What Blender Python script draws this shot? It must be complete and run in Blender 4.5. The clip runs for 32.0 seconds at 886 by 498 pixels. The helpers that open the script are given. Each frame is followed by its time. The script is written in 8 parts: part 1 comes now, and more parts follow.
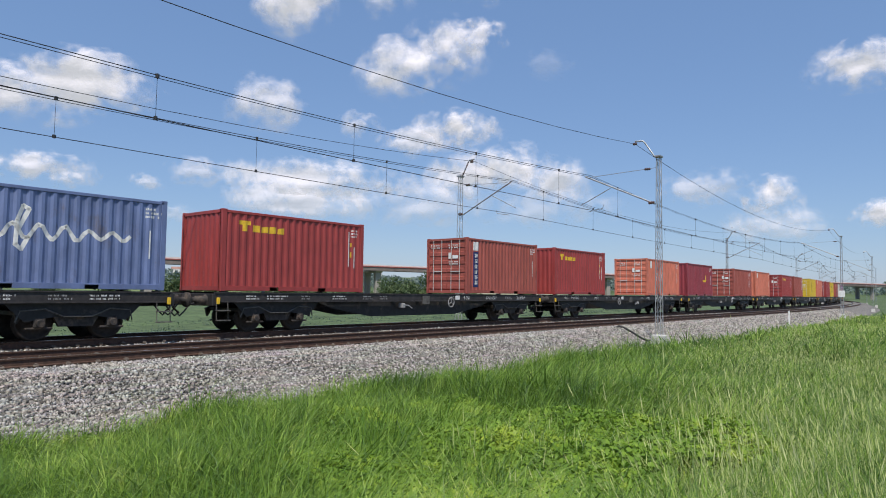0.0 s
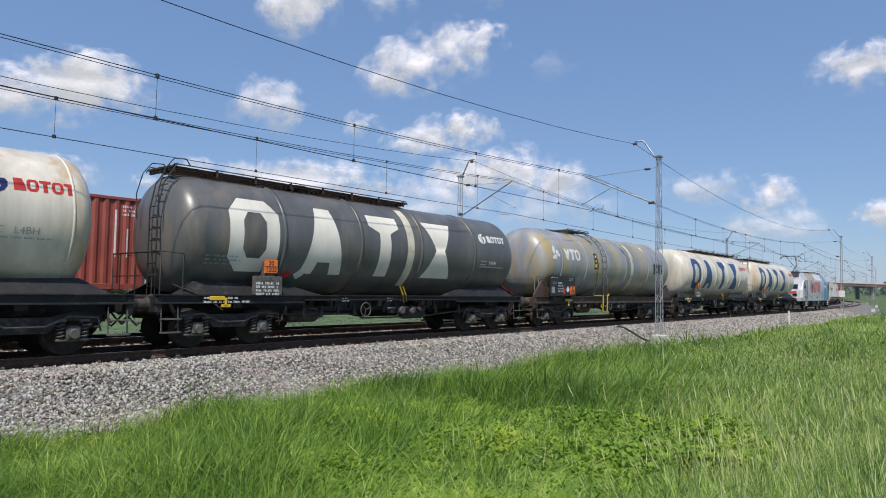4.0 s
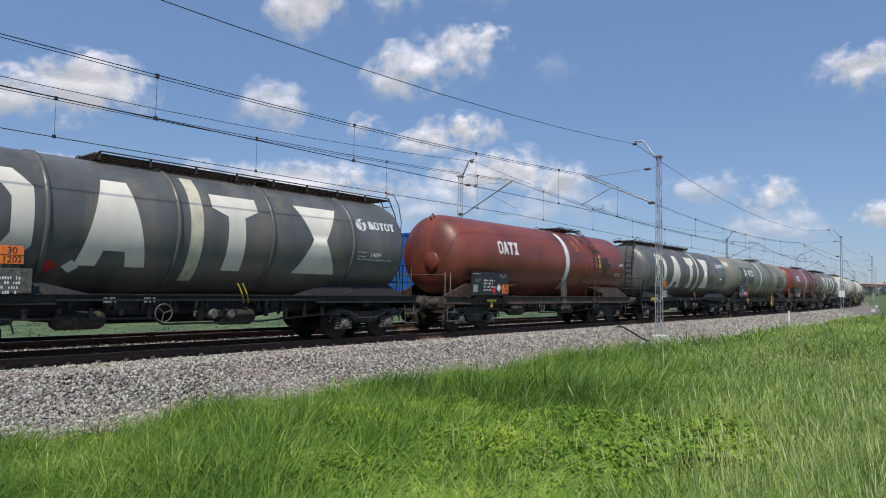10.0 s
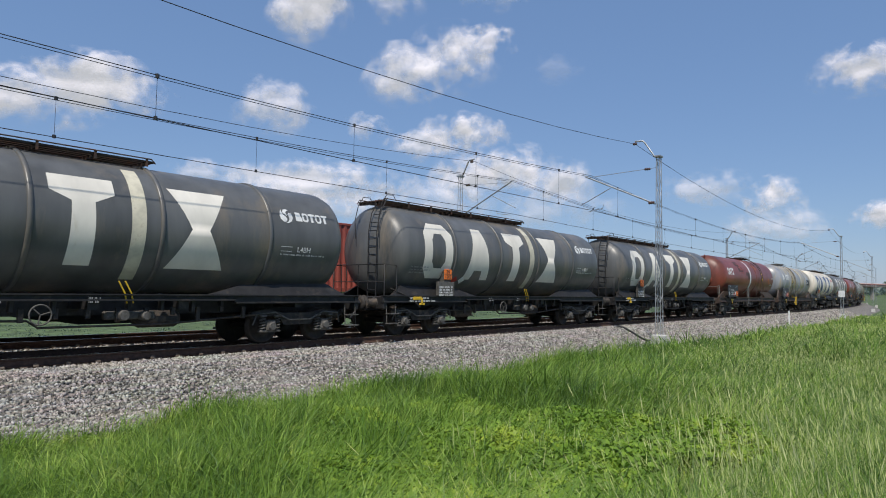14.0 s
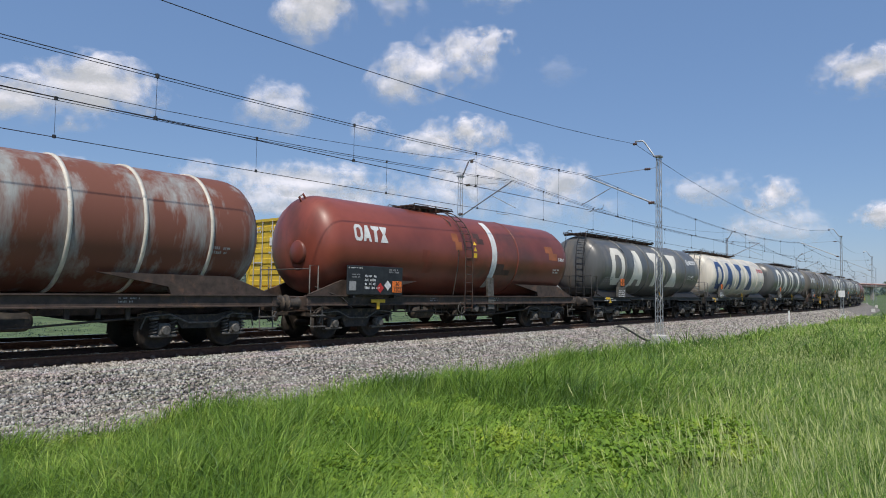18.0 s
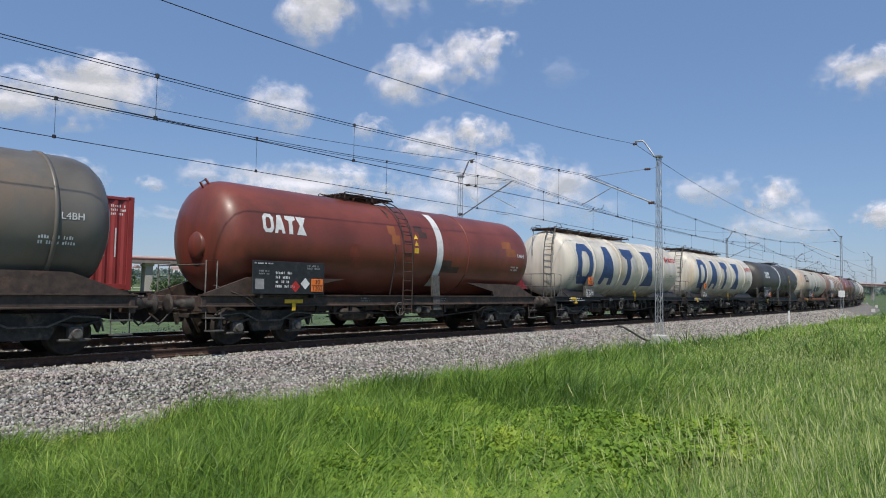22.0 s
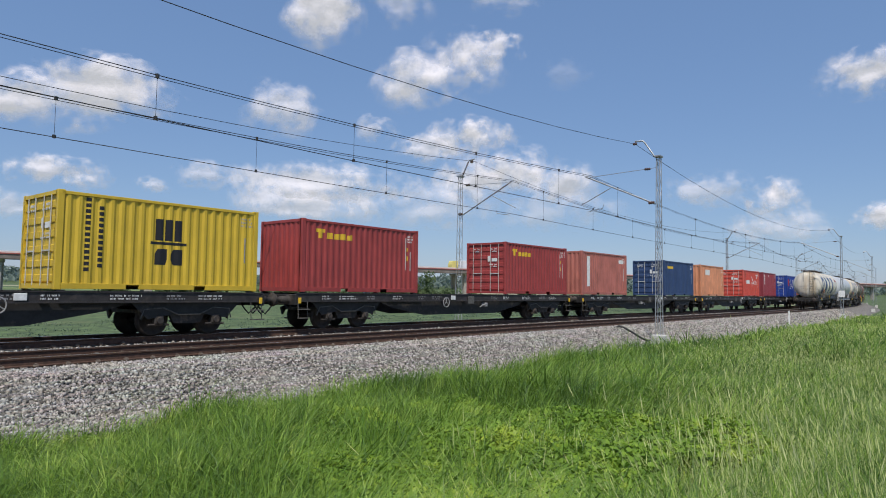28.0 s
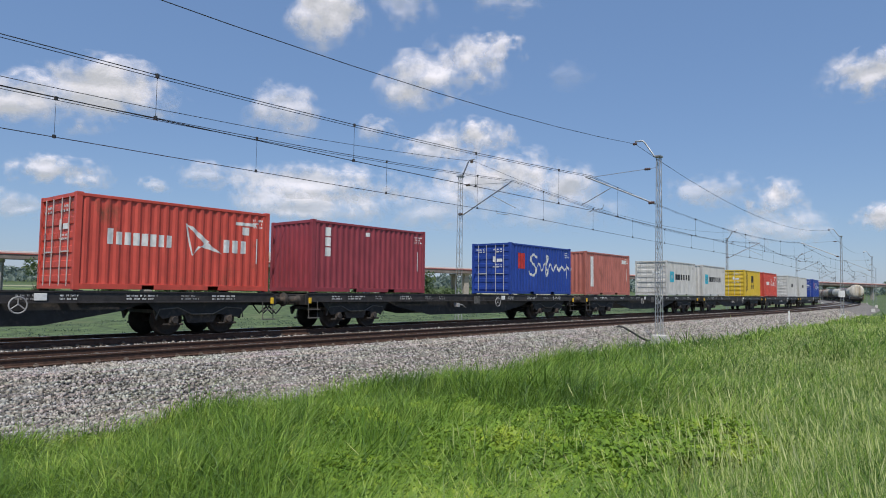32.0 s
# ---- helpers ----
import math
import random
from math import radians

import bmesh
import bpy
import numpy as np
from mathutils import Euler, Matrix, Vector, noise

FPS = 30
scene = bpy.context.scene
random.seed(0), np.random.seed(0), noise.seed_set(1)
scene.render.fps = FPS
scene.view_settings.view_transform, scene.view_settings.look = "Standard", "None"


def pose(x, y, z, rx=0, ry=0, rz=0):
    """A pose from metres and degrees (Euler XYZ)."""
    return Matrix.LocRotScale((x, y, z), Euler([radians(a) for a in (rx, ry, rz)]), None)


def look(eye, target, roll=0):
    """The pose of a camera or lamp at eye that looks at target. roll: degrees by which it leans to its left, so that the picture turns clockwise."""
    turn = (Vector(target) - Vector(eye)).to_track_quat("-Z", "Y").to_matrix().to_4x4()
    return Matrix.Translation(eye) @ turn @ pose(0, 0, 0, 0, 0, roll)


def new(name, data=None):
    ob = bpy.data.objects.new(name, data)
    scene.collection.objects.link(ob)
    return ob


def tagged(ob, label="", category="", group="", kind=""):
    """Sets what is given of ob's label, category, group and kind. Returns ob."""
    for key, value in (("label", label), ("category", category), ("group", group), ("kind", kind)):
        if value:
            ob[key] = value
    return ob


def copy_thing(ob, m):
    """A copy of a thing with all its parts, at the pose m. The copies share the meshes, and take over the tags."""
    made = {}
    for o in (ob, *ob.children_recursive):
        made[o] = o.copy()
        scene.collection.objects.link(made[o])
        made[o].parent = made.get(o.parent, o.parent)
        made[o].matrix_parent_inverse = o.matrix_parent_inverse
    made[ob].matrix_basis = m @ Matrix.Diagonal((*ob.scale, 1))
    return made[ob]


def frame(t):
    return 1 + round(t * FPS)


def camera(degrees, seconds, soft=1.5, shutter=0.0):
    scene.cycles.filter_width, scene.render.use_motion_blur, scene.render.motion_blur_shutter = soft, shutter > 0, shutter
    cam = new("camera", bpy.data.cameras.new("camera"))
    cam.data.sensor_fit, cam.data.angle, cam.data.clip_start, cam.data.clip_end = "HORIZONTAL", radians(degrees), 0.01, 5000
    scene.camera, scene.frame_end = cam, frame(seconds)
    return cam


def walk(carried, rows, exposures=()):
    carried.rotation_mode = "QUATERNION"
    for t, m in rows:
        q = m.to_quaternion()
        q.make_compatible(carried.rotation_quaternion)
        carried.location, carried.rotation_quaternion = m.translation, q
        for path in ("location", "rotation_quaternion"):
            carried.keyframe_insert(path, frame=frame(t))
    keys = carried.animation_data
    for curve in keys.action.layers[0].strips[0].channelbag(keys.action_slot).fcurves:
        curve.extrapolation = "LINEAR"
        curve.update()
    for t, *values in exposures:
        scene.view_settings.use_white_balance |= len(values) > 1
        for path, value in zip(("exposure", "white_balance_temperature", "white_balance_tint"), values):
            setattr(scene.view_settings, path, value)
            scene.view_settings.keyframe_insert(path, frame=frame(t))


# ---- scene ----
# ---- camera ----
SECONDS = 32.0
EYE_Z = 1.511
cam = camera(67.77, SECONDS, soft=1.0)
CAM_POSE = Matrix.Translation((0, 0, EYE_Z)) @ pose(0, 0, 0, 90 + 3.482, 0, 0) @ pose(0, 0, 0, 0, 0, 1.008)
walk(cam, [(0.0, CAM_POSE), (SECONDS, CAM_POSE)], [(0.0, 0.2, 6520, 10), (6.2, 0.19, 6520, 10), (6.9, 0.07, 6520, 10), (SECONDS, 0.07, 6520, 10)])

# ---- sky, sun, exposure ----
SUN_EL, SUN_AZ = 57.0, 184.0          # degrees; azimuth clockwise from +y
world = bpy.data.worlds.new("world")
scene.world = world
world.use_nodes = True
wn, wl = world.node_tree.nodes, world.node_tree.links
sky = wn.new("ShaderNodeTexSky")
sky.sky_type, sky.sun_disc = "NISHITA", False
sky.sun_elevation, sky.sun_rotation = radians(SUN_EL), radians(SUN_AZ)
sky.air_density, sky.dust_density, sky.ozone_density = 1.0, 0.4, 2.2
haze = wn.new("ShaderNodeMix")
haze.data_type = "RGBA"
haze.inputs[0].default_value, haze.inputs[7].default_value = 0.66, (0.96, 1.74, 3.42, 1)
wl.new(sky.outputs[0], haze.inputs[6])
wn["Background"].inputs["Strength"].default_value = 0.138
wl.new(haze.outputs[2], wn["Background"].inputs[0])
sun = new("sun", bpy.data.lights.new("sun", "SUN"))
sun.data.energy, sun.data.angle, sun.data.color = 3.8, radians(0.53), (1.0, 0.93, 0.83)
_a = radians(SUN_AZ)
SUN_DIR = Vector((math.sin(_a) * math.cos(radians(SUN_EL)), math.cos(_a) * math.cos(radians(SUN_EL)), math.sin(radians(SUN_EL))))
sun.matrix_world = look(SUN_DIR * 50, (0, 0, 0))
scene.view_settings.exposure = 0.0

# ---- the plan: two parallel tracks on one curve ----
TH0, Y0, K0, K1, S1, RAMP = 0.87463, 30.708, -0.00056, 0.00106, -2.96, 40.0
GAP = 4.033            # between the track centres
V_BOX, V_TANK = 15.19, 23.4
_G = np.arange(-900.0, 1400.01, 1.0)
_k = np.where(_G < -45, 0.0, np.where(_G > 520, 0.0, K0 + (K1 - K0) * np.clip((_G - S1) / RAMP, 0, 1)))
_th = np.concatenate([[0], np.cumsum((_k[1:] + _k[:-1]) / 2)])
_i0 = int(np.argmin(abs(_G)))
_th = _th - _th[_i0] + TH0
_m = (_th[1:] + _th[:-1]) / 2
_x = np.concatenate([[0], np.cumsum(np.cos(_m))])
_y = np.concatenate([[0], np.cumsum(np.sin(_m))])
_x, _y = _x - _x[_i0], _y - _y[_i0] + Y0


def at(s, off=0.0):
    """Place and heading s metres along the far track, off metres towards the near side."""
    a = np.interp(s, _G, _th)
    return np.interp(s, _G, _x) + off * np.sin(a), np.interp(s, _G, _y) - off * np.cos(a), a


def on_track(s, off, z=0.0, half=6.0):
    """Pose of a vehicle whose bogies stand half metres before and behind s."""
    xa, ya, _ = at(s - half, off)
    xb, yb, _ = at(s + half, off)
    return pose((xa + xb) / 2, (ya + yb) / 2, z, -0.45, 0, math.degrees(math.atan2(yb - ya, xb - xa)))


_PS = np.arange(-400.0, 700.0, 2.0)
_PX, _PY, _PT = at(_PS)


def track_coords(x, y):
    """s and offset of a ground point (towards the near side positive)."""
    i = int(np.argmin((_PX - x) ** 2 + (_PY - y) ** 2))
    c, sn = math.cos(_PT[i]), math.sin(_PT[i])
    dx, dy = x - _PX[i], y - _PY[i]
    return _PS[i] + dx * c + dy * sn, dx * sn - dy * c


def smooth(a, b, v):
    v = min(max((v - a) / (b - a), 0.0), 1.0)
    return v * v * (3 - 2 * v)


def ground_z(x, y):
    s, o = track_coords(x, y)
    if o > 0:
        z = -1.0 + 0.95 * smooth(8.5, 24.0, o)
    else:
        z = -1.0 - 0.6 * smooth(4.5, 12.0, -o)
    n = noise.noise(Vector((x * 0.16, y * 0.16, 3.1))) * 0.14 + noise.noise(Vector((x * 0.33, y * 0.33, 6.7))) * 0.12 * smooth(8.0, 11.0, o) + noise.noise(Vector((x * 0.6, y * 0.6, 9.0))) * 0.05
    return z + n * (1.0 if abs(o) < 60 else 0.4)
# ---- materials ----
def material(name, colour, rough=0.6, metal=0.0, vary=0.12, scale=6.0, stretch=(1, 1, 1), spots=None, spot_scale=3.0, spot_amount=0.5,
             bump=0.0, bump_scale=60.0, coat=0.0, random=0.0, spec=0.5):
    """A painted, metal or mineral surface: fine grain, large blotches, spots of a second colour, relief."""
    m = bpy.data.materials.new(name)
    m.use_nodes = True
    n, l = m.node_tree.nodes, m.node_tree.links
    b = n["Principled BSDF"]
    b.inputs["Roughness"].default_value, b.inputs["Metallic"].default_value = rough, metal
    b.inputs["Coat Weight"].default_value = coat
    b.inputs["Specular IOR Level"].default_value = spec
    tc, mp, info = n.new("ShaderNodeTexCoord"), n.new("ShaderNodeMapping"), n.new("ShaderNodeObjectInfo")
    mp.inputs["Scale"].default_value = stretch
    l.new(tc.outputs["Object"], mp.inputs["Vector"])
    shift = n.new("ShaderNodeVectorMath")
    shift.operation = "MULTIPLY"
    comb = n.new("ShaderNodeCombineXYZ")
    for k in range(3):
        l.new(info.outputs["Random"], comb.inputs[k])
    shift.inputs[1].default_value = (37.0, 11.0, 23.0)
    l.new(comb.outputs[0], shift.inputs[0])
    l.new(shift.outputs[0], mp.inputs["Location"])

    def tex(sc, detail=4.0, w=0.6):
        t = n.new("ShaderNodeTexNoise")
        t.inputs["Scale"].default_value, t.inputs["Detail"].default_value, t.inputs["Roughness"].default_value = sc, detail, w
        l.new(mp.outputs[0], t.inputs["Vector"])
        return t.outputs["Fac"]

    def mix(kind, fac, a, c):
        x = n.new("ShaderNodeMix")
        x.data_type, x.blend_type = "RGBA", kind
        for socket, v in ((x.inputs[0], fac), (x.inputs[6], a), (x.inputs[7], c)):
            if isinstance(v, (int, float)):
                socket.default_value = v
            elif isinstance(v, tuple):
                socket.default_value = (*v, 1)
            else:
                l.new(v, socket)
        return x.outputs[2]

    def ramp(src, lo, hi):
        r = n.new("ShaderNodeMapRange")
        r.inputs[1].default_value, r.inputs[2].default_value = lo, hi
        l.new(src, r.inputs[0])
        return r.outputs[0]

    dark = tuple(c * (1 - 1.6 * vary) for c in colour)
    light = tuple(min(c * (1 + 1.2 * vary), 0.95) for c in colour)
    col = mix("MIX", ramp(tex(scale), 0.3, 0.7), dark, light)
    col = mix("MULTIPLY", vary * 1.5, col, mix("MIX", ramp(tex(scale * 0.13, 2.0), 0.35, 0.65), (0.62, 0.6, 0.58), (1.0, 1.0, 1.0)))
    if spots:
        lo = 0.72 - 0.4 * spot_amount
        col = mix("MIX", ramp(tex(spot_scale, 6.0, 0.7), lo, lo + 0.16), col, spots)
    if random:
        r = n.new("ShaderNodeMapRange")
        r.inputs[3].default_value, r.inputs[4].default_value = 1 - random, 1 + random
        l.new(info.outputs["Random"], r.inputs[0])
        hsv = n.new("ShaderNodeHueSaturation")
        l.new(r.outputs[0], hsv.inputs["Value"])
        l.new(col, hsv.inputs["Color"])
        col = hsv.outputs[0]
    l.new(col, b.inputs["Base Color"])
    rr = n.new("ShaderNodeMapRange")
    rr.inputs[3].default_value, rr.inputs[4].default_value = max(rough - 0.12, 0.03), min(rough + 0.12, 1.0)
    l.new(tex(scale * 2.3), rr.inputs[0])
    l.new(rr.outputs[0], b.inputs["Roughness"])
    if bump:
        bp = n.new("ShaderNodeBump")
        bp.inputs["Strength"].default_value, bp.inputs["Distance"].default_value = bump, 0.02
        l.new(tex(bump_scale, 3.0), bp.inputs["Height"])
        l.new(bp.outputs[0], b.inputs["Normal"])
    return m


RUST = (0.13, 0.05, 0.025)
black_frame = material("black_frame", (0.019, 0.0185, 0.019), 0.65, 0, 0.3, 5, spots=(0.075, 0.06, 0.048), spot_scale=2.2, spot_amount=0.4)
brown_frame = material("brown_frame", (0.072, 0.05, 0.04), 0.7, 0, 0.3, 5, spots=(0.15, 0.085, 0.055), spot_scale=2.4, spot_amount=0.45)
bogie_dark = material("bogie_dark", (0.038, 0.033, 0.03), 0.75, 0, 0.3, 9, spots=(0.115, 0.085, 0.062), spot_scale=4, spot_amount=0.52, bump=0.2)
bogie_grey = material("bogie_grey", (0.12, 0.115, 0.105), 0.7, 0, 0.3, 14, spots=(0.03, 0.025, 0.02), spot_scale=5, spot_amount=0.5)
wheel_steel = material("wheel_steel", (0.035, 0.027, 0.022), 0.65, 0.2, 0.3, 9)
rail_side = material("rail_side", (0.085, 0.045, 0.03), 0.8, 0, 0.25, 14, spots=(0.06, 0.03, 0.02), spot_scale=8, bump=0.2)
rail_top = material("rail_top", (0.62, 0.58, 0.54), 0.25, 0.9, 0.1, 20)
concrete = material("concrete", (0.36, 0.335, 0.3), 0.9, 0, 0.15, 12, spots=(0.22, 0.19, 0.16), spot_amount=0.35, bump=0.3)
sleeper_mat = material("sleeper_concrete", (0.17, 0.135, 0.108), 0.9, 0, 0.2, 8, spots=(0.11, 0.07, 0.045), spot_amount=0.45, bump=0.3, random=0.15)
galvanised = material("galvanised", (0.42, 0.44, 0.46), 0.5, 0.55, 0.15, 5, spots=(0.3, 0.3, 0.31))
wire_metal = material("wire_metal", (0.035, 0.035, 0.037), 0.5, 0.4, 0.1, 30)
insulator_mat = material("insulator", (0.10, 0.055, 0.04), 0.25, 0, 0.1, 20, coat=0.5)
hazard_orange = material("hazard_orange", (0.85, 0.2, 0.03), 0.5, 0, 0.1, 20)
plate_black = material("plate_black", (0.022, 0.024, 0.027), 0.55, 0, 0.3, 6, spots=(0.06, 0.06, 0.06), spot_amount=0.3)
white_mark = material("white_mark", (0.72, 0.73, 0.72), 0.6, 0, 0.12, 6, spots=(0.45, 0.43, 0.4), spot_amount=0.3)
grey_mark = material("grey_mark", (0.33, 0.33, 0.33), 0.6, 0, 0.15, 10)
red_mark = material("red_mark", (0.5, 0.035, 0.03), 0.5, 0, 0.15, 8)
blue_mark = material("blue_mark", (0.035, 0.075, 0.2), 0.5, 0, 0.2, 5, spots=(0.12, 0.15, 0.22), spot_amount=0.28)
navy_mark = material("navy_mark", (0.012, 0.02, 0.11), 0.5, 0, 0.15, 8)
yellow_mark = material("yellow_mark", (0.75, 0.48, 0.03), 0.5, 0, 0.12, 9)
glass = material("cab_glass", (0.012, 0.014, 0.017), 0.06, 0, 0.1, 4, spec=0.8)
# ---- mesh building ----
class Shape:
    """Vertices and faces of one part; each face keeps its shading."""

    def __init__(self):
        self.v, self.f, self.s = [], [], []

    def add(self, verts, faces, soft=False):
        k = len(self.v)
        self.v += [tuple(p) for p in verts]
        self.f += [tuple(i + k for i in f) for f in faces]
        self.s += [soft] * len(faces)
        return self

    def box(self, x0, x1, y0, y1, z0, z1, c=0.0):
        """A box; c: the width of its chamfered edges."""
        if c <= 0:
            v = [(x, y, z) for z in (z0, z1) for y in (y0, y1) for x in (x0, x1)]
            return self.add(v, [(0, 2, 3, 1), (4, 5, 7, 6), (0, 1, 5, 4), (2, 6, 7, 3), (0, 4, 6, 2), (1, 3, 7, 5)])
        lo, hi, v = (x0, y0, z0), (x1, y1, z1), []
        c = min(c, (x1 - x0) / 2.2, (y1 - y0) / 2.2, (z1 - z0) / 2.2)
        idx = {}
        for sx in (0, 1):
            for sy in (0, 1):
                for sz in (0, 1):
                    for ax in range(3):
                        p = []
                        for a, sg in enumerate((sx, sy, sz)):
                            e = hi[a] if sg else lo[a]
                            p.append(e if a == ax else e + (-c if sg else c))
                        idx[(sx, sy, sz, ax)] = len(v)
                        v.append(p)
        f = []
        for ax in range(3):
            b, d = (ax + 1) % 3, (ax + 2) % 3
            for sg in (0, 1):
                ring = []
                for u, w in ((0, 0), (1, 0), (1, 1), (0, 1)):
                    k = [0, 0, 0]
                    k[ax], k[b], k[d] = sg, u, w
                    ring.append(idx[(*k, ax)])
                f.append(tuple(ring if sg else ring[::-1]))
            for u in (0, 1):
                for w in (0, 1):
                    a0, a1 = [0, 0, 0], [0, 0, 0]
                    a0[b] = a1[b] = u
                    a0[d] = a1[d] = w
                    a1[ax] = 1
                    q = (idx[(*a0, b)], idx[(*a1, b)], idx[(*a1, d)], idx[(*a0, d)])
                    f.append(q if (u == w) else q[::-1])
        for sx in (0, 1):
            for sy in (0, 1):
                for sz in (0, 1):
                    t = (idx[(sx, sy, sz, 0)], idx[(sx, sy, sz, 1)], idx[(sx, sy, sz, 2)])
                    f.append(t if (sx + sy + sz) % 2 else t[::-1])
        return self.add(v, f)

    def prism(self, outline, axis, a, b):
        """An outline of 2D points, extruded along axis from a to b."""
        n = len(outline)

        def put(p, w):
            return {"x": (w, p[0], p[1]), "y": (p[0], w, p[1]), "z": (p[0], p[1], w)}[axis]
        v = [put(p, a) for p in outline] + [put(p, b) for p in outline]
        area = sum(outline[i][0] * outline[(i + 1) % n][1] - outline[(i + 1) % n][0] * outline[i][1] for i in range(n))
        flip = (area < 0) ^ (b < a) ^ (axis == "y")
        f = [tuple(range(n))[::-1], tuple(range(n, 2 * n))] + [(i, (i + 1) % n, n + (i + 1) % n, n + i) for i in range(n)]
        return self.add(v, [x[::-1] for x in f] if flip else f)

    def tube(self, pts, r, sides=6, cap=True):
        """A round bar along a line of points."""
        pts = [Vector(p) for p in pts]
        v, f, up = [], [], None
        for i, p in enumerate(pts):
            d = (pts[min(i + 1, len(pts) - 1)] - pts[max(i - 1, 0)]).normalized()
            if up is None:
                up = Vector((0, 0, 1)) if abs(d.z) < 0.9 else Vector((1, 0, 0))
            a = d.cross(up).normalized()
            up = a.cross(d).normalized()
            for k in range(sides):
                w = 2 * math.pi * k / sides
                v.append(p + (a * math.cos(w) + up * math.sin(w)) * r)
        for i in range(len(pts) - 1):
            for k in range(sides):
                q = i * sides + k, i * sides + (k + 1) % sides
                f.append((q[0], q[0] + sides, q[1] + sides, q[1]))
        self.add(v, f, True)
        if cap:
            n = len(v)
            self.add([v[k] for k in range(sides)], [tuple(range(sides))[::1]])
            self.add([v[n - sides + k] for k in range(sides)], [tuple(range(sides))[::-1]])
        return self

    def lathe(self, profile, axis, centre=(0, 0, 0), sides=24, soft=True, a0=0.0, a1=None):
        """A profile of (along, radius) turned round an axis."""
        full = a1 is None
        a1 = a0 + 2 * math.pi if full else a1
        m = sides if full else sides + 1
        v, f = [], []
        cx, cy, cz = centre
        for w, r in profile:
            for k in range(m):
                t = a0 + (a1 - a0) * k / sides
                c, s = r * math.cos(t), r * math.sin(t)
                v.append({"x": (cx + w, cy + c, cz + s), "y": (cx + s, cy + w, cz + c), "z": (cx + c, cy + s, cz + w)}[axis])
        up = profile[-1][0] >= profile[0][0]
        for i in range(len(profile) - 1):
            for k in range(sides):
                p, q = i * m + k, i * m + (k + 1) % m
                f.append((p, q, q + m, p + m) if up else (p, p + m, q + m, q))
        self.add(v, f, soft)
        if full:
            for i, first in ((0, True), (len(profile) - 1, False)):
                if profile[i][1] > 1e-4:
                    ring = [v[i * m + k] for k in range(m)]
                    self.add(ring, [tuple(range(m))[::-1] if first == up else tuple(range(m))])
        return self

    def cyl(self, axis, centre, r, a, b, sides=16, bevel=0.0):
        e = min(bevel, r * 0.5)
        prof = [(a, r), (b, r)] if e <= 0 else [(a, r - e), (a + e, r), (b - e, r), (b, r - e)]
        return self.lathe(prof, axis, centre, sides, soft=e <= 0 or sides > 8)

    def join(self, other, m=None):
        m = m or Matrix.Identity(4)
        k = len(self.v)
        self.v += [tuple(m @ Vector(p)) for p in other.v]
        self.f += [tuple(i + k for i in f) for f in other.f]
        self.s += other.s
        return self

    def mesh(self, name, *mats):
        me = bpy.data.meshes.new(name)
        me.from_pydata(self.v, [], self.f)
        me.polygons.foreach_set("use_smooth", self.s)
        for m in mats:
            me.materials.append(m)
        me.update()
        return me


def part(name, shape, mat, parent, label=""):
    """One mesh object under a thing or under a part; shape: a Shape or a finished mesh."""
    me = shape if isinstance(shape, bpy.types.Mesh) else shape.mesh(name, mat)
    ob = new(name, me)
    ob.parent = parent
    return tagged(ob, label) if label else ob


def thing(name, label, category, group="", kind="", m=None):
    ob = tagged(new(name), label, category, group, kind)
    ob.empty_display_size = 0.3
    if m is not None:
        ob.matrix_basis = m
    return ob


def sweep(section, off, s0, s1, step=2.0, z=0.0):
    """A section of (across, height) points drawn along the track at the offset off; across grows away from the near side."""
    sh = Shape()
    ss = np.arange(s0, s1 + 1e-6, step)
    n, v, f = len(section), [], []
    for s in ss:
        for y, h in section:
            x, yy, _ = at(s, off - y)
            v.append((x, yy, h + z))
    for i in range(len(ss) - 1):
        for k in range(n):
            a, b = i * n + k, i * n + (k + 1) % n
            f.append((a, b, b + n, a + n))
    return sh.add(v, f)
# ---- ground, track bed, rails ----
grass_soil = material("grass_soil", (0.095, 0.145, 0.05), 0.95, 0, 0.35, 1.3, spots=(0.15, 0.165, 0.07), spot_scale=0.12, spot_amount=0.35, bump=0.5, bump_scale=25)
ballast_mat = material("ballast", (0.22, 0.205, 0.185), 0.95, 0, 0.35, 16, spots=(0.11, 0.1, 0.095), spot_scale=24, spot_amount=0.5, bump=1.0, bump_scale=22)


def ground():
    """One sheet of meadow that reaches the horizon."""
    def axis(n, near, far):
        t = np.linspace(-1, 1, n)
        return np.sinh(t * 5.2) / np.sinh(5.2) * far
    xs, ys = axis(170, 1, 3800), axis(170, 1, 3800)
    sh = Shape()
    v = [(x, y + 12, ground_z(x, y + 12)) for y in ys for x in xs]
    n = len(xs)
    sh.add(v, [(j * n + i, j * n + i + 1, (j + 1) * n + i + 1, (j + 1) * n + i) for j in range(n - 1) for i in range(n - 1)], True)
    return tagged(new("ground", sh.mesh("ground", grass_soil)), "green meadow ground running to the horizon", "ground", kind="structure")


